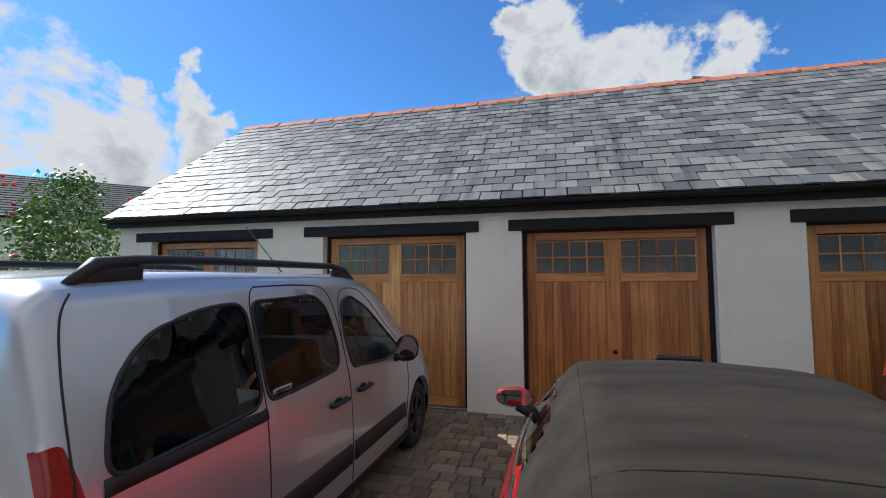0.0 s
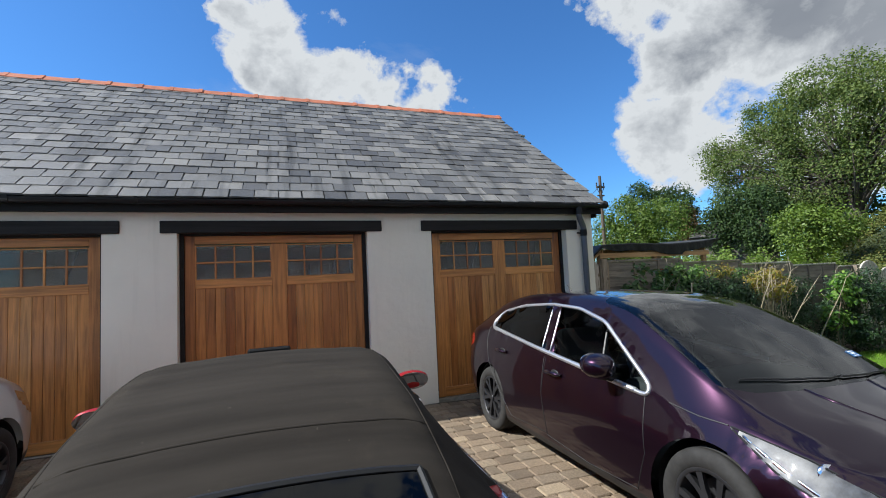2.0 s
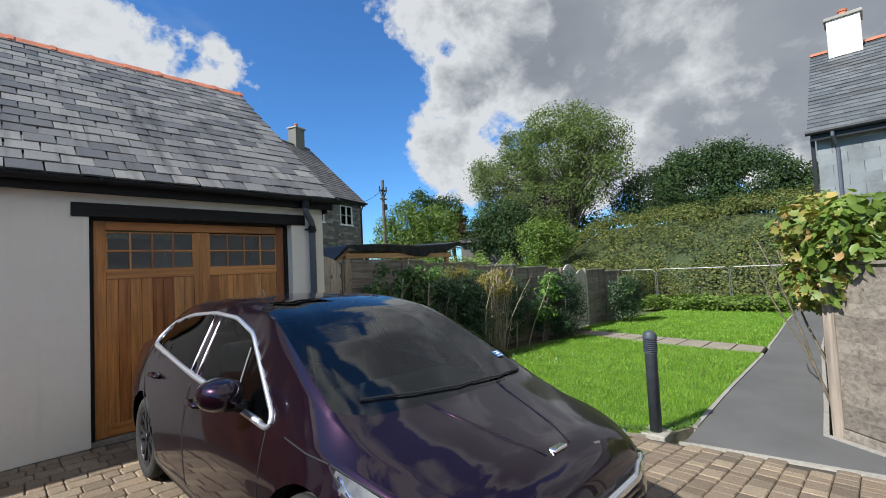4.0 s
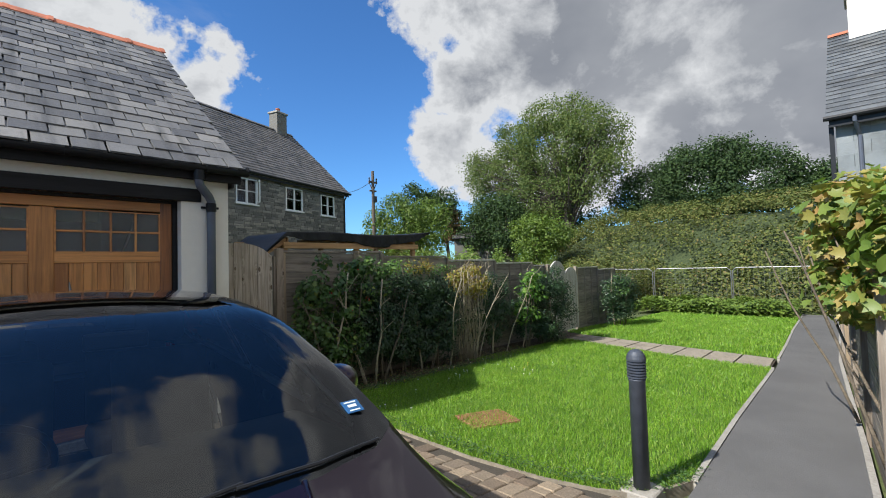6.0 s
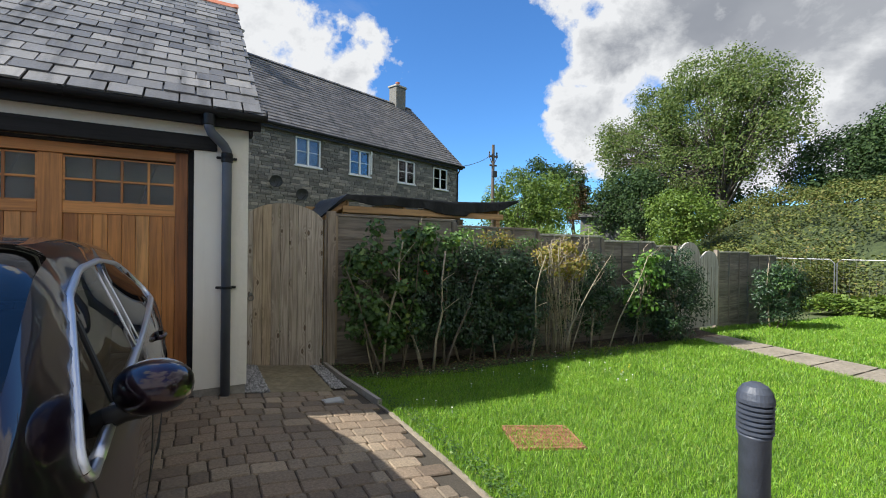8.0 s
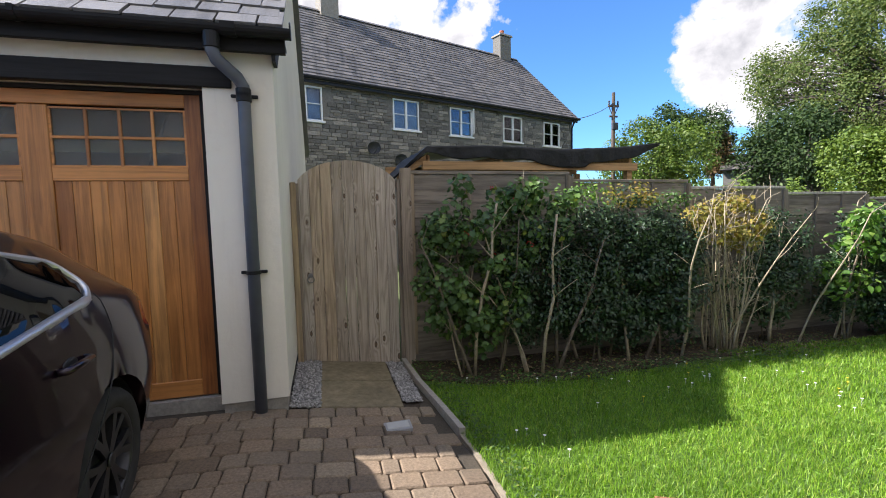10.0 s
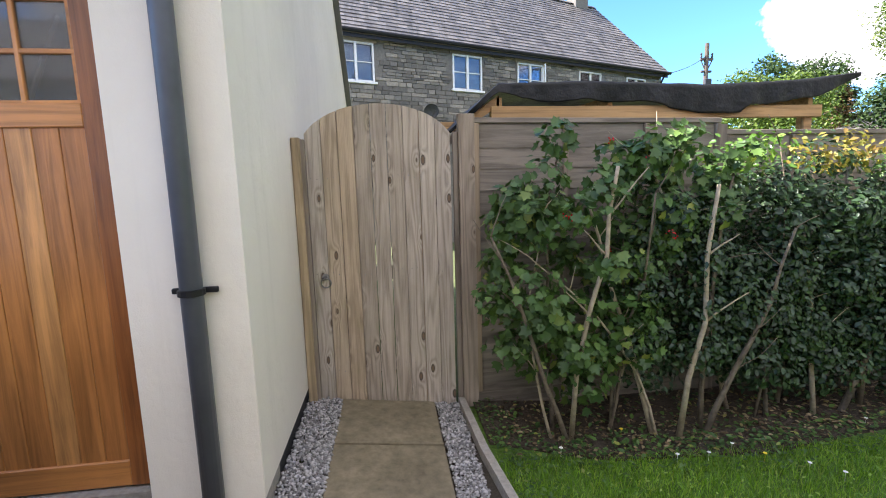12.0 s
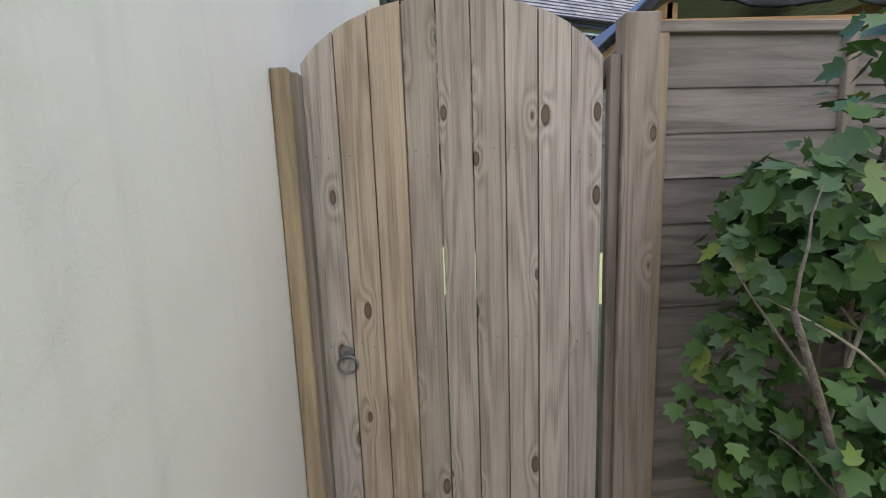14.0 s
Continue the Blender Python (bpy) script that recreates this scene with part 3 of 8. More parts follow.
def garage_trim():
    for (a, b), label in zip([(-6.39, -3.90), (-3.385, -0.885), (-0.51, 1.967), (2.50, 4.972)], [""] * 4):
        part("lintel", boxed(a, b, -0.022, 0.05, 2.325, 2.464, 0.006), BLACKWOOD, garage, "black stained timber lintel")
    part("fascia", boxed(GX0 - 0.14, GX1 + 0.10, -0.125, -0.085, 2.545, 2.70, 0.004), BLACKWOOD, garage, "black fascia board")
    part("soffit", boxed(GX0 - 0.14, GX1 + 0.10, -0.085, 0.02, 2.60, 2.625), BLACKWOOD, garage, "black soffit")
    # half-round gutter
    bm = bmesh.new()
    segs = 10
    x0, x1 = GX0 - 0.16, GX1 + 0.14
    for r0, r1 in ((0.056, 0.050),):
        prof = [(-0.185 + r0 * math.cos(math.pi + math.pi * k / segs), 2.675 + r0 * math.sin(math.pi + math.pi * k / segs)) for k in range(segs + 1)]
        prof += [(-0.185 + r1 * math.cos(2 * math.pi - math.pi * k / segs), 2.675 + r1 * math.sin(2 * math.pi - math.pi * k / segs)) for k in range(segs + 1)]
        extrude_poly(bm, prof, 'X', x0, x1)
    part("gutter", bm, BLACKPVC, garage, "black half-round plastic gutter")
    for i in range(11):
        x = x0 + 0.55 + i * 1.13
        bm = bmesh.new()
        prof = [(-0.185 + 0.062 * math.cos(math.pi + math.pi * k / 8), 2.675 + 0.062 * math.sin(math.pi + math.pi * k / 8)) for k in range(9)]
        prof += [(-0.12, 2.675), (-0.12, 2.69), (-0.25, 2.69)]
        extrude_poly(bm, prof, 'X', x, x + (0.09 if i % 3 == 1 else 0.03))
        part("gutter_bracket", bm, BLACKPVC, garage)
    part("gutter_end", lathe(bmesh.new(), [(0.058, x1 - 0.004), (0.058, x1 + 0.006)], 16, 'X', (0, -0.185, 2.675)), BLACKPVC, garage)
    # downpipe with swan neck
    px = 5.055
    bm = bmesh.new()
    pts = [(px - 0.16, -0.185, 2.63), (px - 0.16, -0.185, 2.52), (px - 0.14, -0.17, 2.47), (px - 0.03, -0.085, 2.38), (px, -0.062, 2.33), (px, -0.056, 2.2), (px, -0.056, -0.03)]
    tube(bm, pts, 0.043, 16)
    pipe = part("downpipe", bm, GREYPVC, garage, "dark grey round plastic downpipe", True)
    tube_b = bmesh.new()
    lathe(tube_b, [(0.047, 2.53), (0.053, 2.535), (0.053, 2.63), (0.046, 2.635)], 16, 'Z', (px - 0.16, -0.185, 0))
    part("pipe_socket", tube_b, BLACKPVC, pipe)
    bm = bmesh.new()
    lathe(bm, [(0.043, 2.22), (0.051, 2.225), (0.051, 2.31), (0.043, 2.32)], 16, 'Z', (px, -0.056, 0))
    part("pipe_socket", bm, BLACKPVC, pipe)
    for z in (1.02, 2.27):
        bm = bmesh.new()
        lathe(bm, [(0.044, z - 0.014), (0.051, z - 0.012), (0.051, z + 0.012), (0.044, z + 0.014)], 16, 'Z', (px, -0.056, 0))
        box(bm, px - 0.09, px + 0.09, -0.028, -0.008, z - 0.012, z + 0.012, 0.006, 2)
        box(bm, px - 0.02, px + 0.02, -0.03, 0.0, z - 0.01, z + 0.01)
        clip = part("pipe_clip", bm, BLACKPVC, pipe, "black pipe clip with two lugs")
    part("verge_board", extrude_poly(bmesh.new(), [(-0.10, 2.50), (-0.10, 2.66), (RIDGE_Y, RIDGE_Z - 0.06), (RIDGE_Y, RIDGE_Z - 0.24), (0.05, 2.50)], 'X', GX1 + 0.005, GX1 + 0.03), BLACKWOOD, garage, "black barge board on the gable")


garage_trim()
ROOF_X0, ROOF_X1 = GX0 - 0.14, GX1 + 0.10


def slate_mesh(w, h, th=0.019):
    """A slate lying in x and along the slope (local y up the roof), its lower edge slightly ragged."""
    bm = bmesh.new()
    r = random.Random(int(w * 997) + int(h * 31))
    n = 3
    low = [(-w / 2 + w * k / n, r.uniform(-0.004, 0.006)) for k in range(n + 1)]
    pts = low + [(w / 2, h), (-w / 2, h)]
    extrude_poly(bm, pts, 'Z', 0, th)
    return to_mesh(bm, "slate")


def garage_roof():
    slope_len = math.hypot(RIDGE_Y - EAVE_Y, RIDGE_Z - EAVE_Z)
    pitch = math.atan2(RIDGE_Z - EAVE_Z, RIDGE_Y - EAVE_Y)
    bm = bmesh.new()
    extrude_poly(bm, [(EAVE_Y + 0.03, EAVE_Z - 0.05), (RIDGE_Y, RIDGE_Z - 0.05), (2 * RIDGE_Y - EAVE_Y, EAVE_Z - 0.05), (2 * RIDGE_Y - EAVE_Y, EAVE_Z - 0.02), (RIDGE_Y, RIDGE_Z - 0.015), (EAVE_Y + 0.03, EAVE_Z - 0.02)], 'X', ROOF_X0 + 0.02, ROOF_X1 - 0.02)
    roof = part("roof", bm, SLATE, garage, "grey slate roof, weathered and streaked")
    gauge, width = 0.205, 0.262
    courses = int(slope_len / gauge) + 1
    meshes = [slate_mesh(width - g, 0.34) for g in (0.010, 0.014, 0.020)]
    rnd = random.Random(5)
    rest_v, rest_f = [], []
    count = 0
    turn = Matrix.Rotation(pitch, 4, 'X')
    for c in range(courses):
        s = c * gauge - 0.035
        if s > slope_len - 0.05:
            break
        x = ROOF_X0 + (width / 2 if c % 2 else 0.0)
        first = True
        while x < ROOF_X1:
            xa, xb = max(x, ROOF_X0), min(x + width, ROOF_X1)
            if xb - xa > 0.05:
                me = meshes[rnd.randrange(3)]
                tilt = radians(rnd.uniform(-0.5, 0.5))
                lift = rnd.uniform(0.0, 0.009)
                m = Matrix.Translation((0, EAVE_Y, EAVE_Z)) @ turn @ Matrix.Translation(((xa + xb) / 2, s + rnd.uniform(-0.010, 0.010), 0.012 + lift)) @ Matrix.Rotation(radians(-2.6), 4, 'X') @ Matrix.Rotation(tilt, 4, 'Z') @ Matrix.Diagonal(((xb - xa) / width, min(1.0, (slope_len - s) / 0.34), 1, 1))
                near = 1.9 < x and count < 300 and c < 24
                if near and x > 3.9:
                    ob = new("slate", me)
                    ob.parent = roof
                    ob.matrix_local = m
                    if not me.materials:
                        me.materials.append(SLATE)
                    count += 1
                else:
                    base = len(rest_v)
                    rest_v.extend([tuple(m @ v.co) for v in me.vertices])
                    rest_f.extend([tuple(base + i for i in p.vertices) for p in me.polygons])
            x += width
    ob = raw_mesh("slate_rest", rest_v, rest_f, SLATE, roof)
    ob["kind"] = "stuff"
    # clay ridge tiles
    x, i = ROOF_X0 - 0.01, 0
    n = 27
    step = (ROOF_X1 - ROOF_X0 + 0.02) / n
    bm = bmesh.new()
    prof = [(RIDGE_Y - 0.135, RIDGE_Z - 0.085), (RIDGE_Y - 0.03, RIDGE_Z + 0.012), (RIDGE_Y, RIDGE_Z + 0.028), (RIDGE_Y + 0.03, RIDGE_Z + 0.012), (RIDGE_Y + 0.135, RIDGE_Z - 0.085), (RIDGE_Y + 0.135, RIDGE_Z - 0.10), (RIDGE_Y, RIDGE_Z + 0.008), (RIDGE_Y - 0.135, RIDGE_Z - 0.10)]
    extrude_poly(bm, prof, 'X', 0.004, step - 0.004)
    collar = [(y, z + 0.012) for y, z in prof[:5]] + [(y, z) for y, z in reversed(prof[:5])]
    extrude_poly(bm, collar, 'X', step - 0.05, step + 0.012)
    me = to_mesh(bm, "ridge_tile")
    me.materials.append(TERRACOTTA)
    rnd = random.Random(8)
    for k in range(n):
        ob = new("ridge_tile", me)
        ob.parent = roof
        ob.location = (x + k * step, 0, 0.028 + rnd.uniform(-0.004, 0.006))


def garage_door(x0, x1, label):
    y = 0.14
    z0, z1 = 0.085, 2.305
    root = thing("garage_door", label, "garage door", ((x0 + x1) / 2, y, z0), group="row of garage doors")
    w = x1 - x0 - 0.10
    h = z1 - z0
    # black strips fill the gap round the leaf, its shade put into their colour
    part("door_frame", box(box(box(bmesh.new(), -w / 2 - 0.048, -w / 2 - 0.002, -0.02, 0.10, 0, h + 0.03), w / 2 + 0.002, w / 2 + 0.048, -0.02, 0.10, 0, h + 0.03), -w / 2, w / 2, -0.01, 0.10, h + 0.002, h + 0.03), BLACKWOOD, root, "black frame standing in for the shaded gap round the door")
    st = 0.105
    for cx in (-w / 2 + st / 2, w / 2 - st / 2):
        part("stile", boxed(cx - st / 2, cx + st / 2, 0.0, 0.045, 0, h, 0.004), CEDAR, root)
    part("stile", boxed(-st * 0.8, st * 0.8, 0.0, 0.045, 0.13, h - 0.10, 0.004), CEDAR, root)
    inner = [(-w / 2 + st, -st * 0.8), (st * 0.8, w / 2 - st)]
    part("rail", boxed(-w / 2 + st, w / 2 - st, 0.001, 0.044, h - 0.095, h - 0.001, 0.004), CEDAR_H, root)
    part("rail", boxed(-w / 2 + st, w / 2 - st, 0.001, 0.044, 0.001, 0.125, 0.004), CEDAR_H, root)
    gz0, gz1 = 1.79 - z0, 2.195 - z0
    for a, b in inner:
        part("rail", boxed(a, b, 0.001, 0.044, gz0 - 0.095, gz0, 0.004), CEDAR_H, root)
        n = 8
        bw = (b - a) / n
        for k in range(n):
            part("plank", boxed(a + k * bw + 0.0012, a + (k + 1) * bw - 0.0012, 0.013, 0.036, 0.12, gz0 - 0.09, 0.003), CEDAR, root)
        # glazing: four by two panes behind bars
        pw = (b - a - 0.02) / 4
        ph = (gz1 - gz0 - 0.02) / 2
        for i in range(1, 4):
            part("glazing_bar", boxed(a + 0.01 + i * pw - 0.010, a + 0.01 + i * pw + 0.010, 0.006, 0.03, gz0, gz1, 0.003), CEDAR, root)
        part("glazing_bar", boxed(a, b, 0.007, 0.029, (gz0 + gz1) / 2 - 0.010, (gz0 + gz1) / 2 + 0.010, 0.003), CEDAR_H, root)
        bead = bmesh.new()
        box(bead, a, a + 0.014, 0.008, 0.03, gz0, gz1)
        box(bead, b - 0.014, b, 0.008, 0.03, gz0, gz1)
        box(bead, a + 0.014, b - 0.014, 0.008, 0.03, gz0, gz0 + 0.012)
        box(bead, a + 0.014, b - 0.014, 0.008, 0.03, gz1 - 0.012, gz1)
        part("glazing_bead", bead, CEDAR_H, root)
        for i in range(4):
            for j in range(2):
                part("pane", boxed(a + 0.012 + i * pw, a + 0.008 + (i + 1) * pw, 0.018, 0.022, gz0 + 0.01 + j * ph, gz0 + 0.01 + (j + 1) * ph - 0.002), DARKGLASS, root)
        # folded lifting arms behind the panes
        if a > 0 or x0 > 2:
            arm = tube(bmesh.new(), [(a + 0.62 * (b - a), 0.14, gz0 - 0.05), (a + 0.80 * (b - a), 0.20, gz1)], 0.012, 6)
            part("lifting_arm", arm, STEEL, root, "pale steel lifting arm behind the glass")
    part("handle", lathe(bmesh.new(), [(0.012, -0.03), (0.026, -0.028), (0.026, -0.005), (0.012, 0.0)], 12, 'Y', (0, 0, 0.78)), BLACKPVC, root, "black door handle")
    return root


for (a, b), lab in zip(OPENINGS, ("cedar up-and-over garage door part hidden behind the van", "cedar garage door with small-paned windows beside the van", "golden cedar garage door with small-paned windows, goods behind the glass", "golden cedar garage door behind the purple car")):
    garage_door(a, b, lab)

# things stacked behind the panes of the third door
stack = thing("storage_shelf", "shelf of pale boxes just behind the garage window", "shelf", (1.22, 0.55, 0.14))
part("board", boxed(-0.5, 0.5, 0, 0.4, 1.52, 1.55, 0.003), FRESHWOOD, stack)
for x in (-0.47, 0.47):
    part("upright", boxed(x - 0.02, x + 0.02, 0.0, 0.4, 0, 1.9, 0.003), FRESHWOOD, stack)
for a, b, h in ((-0.42, -0.16, 0.2), (-0.12, 0.16, 0.26), (0.2, 0.42, 0.17)):
    part("box", boxed(a, b, 0.03, 0.35, 1.55, 1.55 + h, 0.006), plain("card_box", (0.55, 0.42, 0.30), 0.8), stack)
garage_roof()

# ---- foliage kit ----
def fast_mesh(name, verts, tris, material, parent=None, label="", smooth=False):
    me = bpy.data.meshes.new(name)
    nv, nf = len(verts), len(tris)
    me.vertices.add(nv)
    me.vertices.foreach_set("co", np.asarray(verts, dtype=np.float32).ravel())
    me.loops.add(nf * 3)
    me.loops.foreach_set("vertex_index", np.asarray(tris, dtype=np.int32).ravel())
    me.polygons.add(nf)
    me.polygons.foreach_set("loop_start", np.arange(0, nf * 3, 3, dtype=np.int32))
    me.polygons.foreach_set("loop_total", np.full(nf, 3, dtype=np.int32))
    if smooth:
        me.polygons.foreach_set("use_smooth", np.ones(nf, dtype=bool))
    me.update(calc_edges=True)
    me.materials.append(material)
    return part(name, me, None, parent, label)


# leaf outlines: x across, y along, z the fold
def leaf_shape(kind):
    if kind == "lobed":
        pts = [(0, 0), (0.28, 0.02), (0.52, 0.22), (0.36, 0.34), (0.50, 0.62), (0.22, 0.60), (0, 1.0), (-0.22, 0.60), (-0.50, 0.62), (-0.36, 0.34), (-0.52, 0.22), (-0.28, 0.02)]
        v = [(0, 0.42, -0.05)] + [(x, y, 0.14 * abs(x) + 0.05 * y * y) for x, y in pts]
        n = len(pts)
        return np.array(v), np.array([(0, 1 + i, 1 + (i + 1) % n) for i in range(n)])
    if kind == "oval":
        v = [(0, 0, 0), (0.26, 0.3, 0.07), (0.24, 0.65, 0.06), (0, 1.0, -0.06), (-0.24, 0.65, 0.06), (-0.26, 0.3, 0.07), (0, 0.5, -0.02)]
        return np.array(v), np.array([(6, 0, 1), (6, 1, 2), (6, 2, 3), (6, 3, 4), (6, 4, 5), (6, 5, 0)])
    v = [(0, 0, 0), (0.32, 0.5, 0.08), (0, 1.0, 0), (-0.32, 0.5, 0.08)]
    return np.array(v), np.array([(0, 1, 2), (0, 2, 3)])


def leaves(name, pts, outward, size, kind, material, parent, rng, label="", droop=0.3, spread=0.9):
    """Leaves at the points, facing roughly outward and up, hanging by droop."""
    tv, tf = leaf_shape(kind)
    n = len(pts)
    nrm = outward + rng.normal(0, spread * 0.5, (n, 3)) + np.array([0, 0, 0.45])
    nrm /= np.linalg.norm(nrm, axis=1, keepdims=True) + 1e-9
    along = rng.normal(0, 1, (n, 3)) + np.array([0, 0, -droop])
    along -= nrm * np.sum(along * nrm, axis=1, keepdims=True)
    along /= np.linalg.norm(along, axis=1, keepdims=True) + 1e-9
    side = np.cross(along, nrm)
    s = rng.uniform(size[0], size[1], (n, 1, 1))
    local = tv[None, :, :] * s
    world_v = pts[:, None, :] + local[:, :, 0:1] * side[:, None, :] + local[:, :, 1:2] * along[:, None, :] + local[:, :, 2:3] * nrm[:, None, :]
    k = len(tv)
    tris = (tf[None, :, :] + (np.arange(n) * k)[:, None, None]).reshape(-1, 3)
    return fast_mesh(name, world_v.reshape(-1, 3), tris, material, parent, label)


def lumps(rng, n, centre, half, count, lump):
    """Points gathered in clumps inside an ellipsoid, and the way out from each clump."""
    c = rng.normal(0, 1, (count, 3))
    c /= np.linalg.norm(c, axis=1, keepdims=True)
    c *= rng.uniform(0.35, 1.0, (count, 1)) ** 0.5
    cc = np.array(centre) + c * (np.array(half) - lump * 0.6)
    pick = rng.integers(0, count, n)
    d = rng.normal(0, 1, (n, 3))
    d /= np.linalg.norm(d, axis=1, keepdims=True)
    rr = lump * rng.uniform(0.55, 1.05, (n, 1)) * rng.uniform(0.7, 1.2, (count, 1))[pick]
    return cc[pick] + d * rr * np.array([1, 1, 0.8]), d, cc


def fence_y(x):
    return 1.20 + 0.058 * (x - 6.55)


# ---- garden gate ----
def garden_gate():
    gate = thing("garden_gate", "arched weathered wooden garden gate with a ring latch, shut", "gate", (5.256, 1.20, -0.13))
    n, x0, w = 9, 0.064, 0.1090
    rnd = random.Random(3)
    tops = []
    for k in range(n):
        a = x0 + k * w + 0.0026
        b = x0 + (k + 1) * w - 0.0026
        def top(x):
            u = (x - (x0 + n * w / 2)) / (n * w / 2)
            return 1.86 + 0.32 * math.sqrt(max(0.0, 1 - 0.86 * u * u)) - 0.075
        bot = rnd.uniform(-0.02, 0.0) - 0.012 * k
        pts = [(a, bot), (b, bot)] + [(b - (b - a) * i / 4, top(b - (b - a) * i / 4)) for i in range(5)]
        bm = extrude_poly(bmesh.new(), pts, 'Y', -0.012 + rnd.uniform(-0.006, 0.004), 0.012)
        if k not in (3, 4, n - 1):
            # tongue into the next board
            box(bm, b - 0.002, b + 0.009, 0.003, 0.010, bot + 0.01, min(top(b), top(b + 0.009)) - 0.004)
        board = part("board", bm, GREYWOOD_KNOT, gate)
    for z, h in ((0.22, 0.10), (0.90, 0.10), (1.55, 0.10)):
        part("ledge", boxed(x0, x0 + n * w, 0.016, 0.04, z, z + h, 0.003), GREYWOOD_H, gate)
    # ring latch
    ring = bmesh.new()
    pts = [(0.152 + 0.033 * math.cos(a), -0.030 - 0.004 * math.sin(a), 0.905 + 0.033 * math.sin(a)) for a in [2 * math.pi * i / 24 for i in range(25)]]
    tube(ring, pts, 0.005, 8, False)
    lathe(ring, [(0.024, -0.022), (0.024, -0.016), (0.016, -0.013)], 16, 'Y', (0.150, 0, 0.945))
    tube(ring, [(0.150, -0.02, 0.945), (0.150, -0.036, 0.938)], 0.008, 8)
    part("ring_latch", ring, STEEL, gate, "galvanised ring latch")
    # nails
    nails = bmesh.new()
    for k in range(n):
        for z in (0.26, 0.95, 1.60):
            for dx in (0.03, 0.07):
                lathe(nails, [(0.0035, -0.0145), (0.0035, -0.011)], 6, 'Y', (x0 + k * w + dx, 0, z + rnd.uniform(-0.01, 0.03)))
    part("nail", nails, STEEL, gate)["kind"] = "stuff"
    pl = thing("gate_post", "slim pale timber post against the rendered wall", "post", (5.252, 1.12, -0.16))
    part("post", boxed(0.0, 0.054, -0.025, 0.05, 0, 1.91, 0.004), PALEPOST, pl)
    part("stop_board", boxed(0.052, 0.078, 0.0, 0.05, 0.05, 1.90, 0.003), GREYWOOD, pl)
    pr = thing("gate_post", "broad weathered timber post beside the gate", "post", (6.290, 1.17, -0.24))
    part("post", boxed(0.062, 0.176, -0.02, 0.06, 0, 2.14, 0.004), GREYWOOD_KNOT, pr)
    part("stop_board", boxed(0.025, 0.060, 0.0, 0.04, 0.05, 2.02, 0.003), GREYWOOD, pr)
    part("brace", extrude_poly(bmesh.new(), [(-0.06, 1.86), (0.10, 2.02), (0.10, 2.08), (-0.09, 1.90)], 'Y', 0.08, 0.10), GREYWOOD, pr)


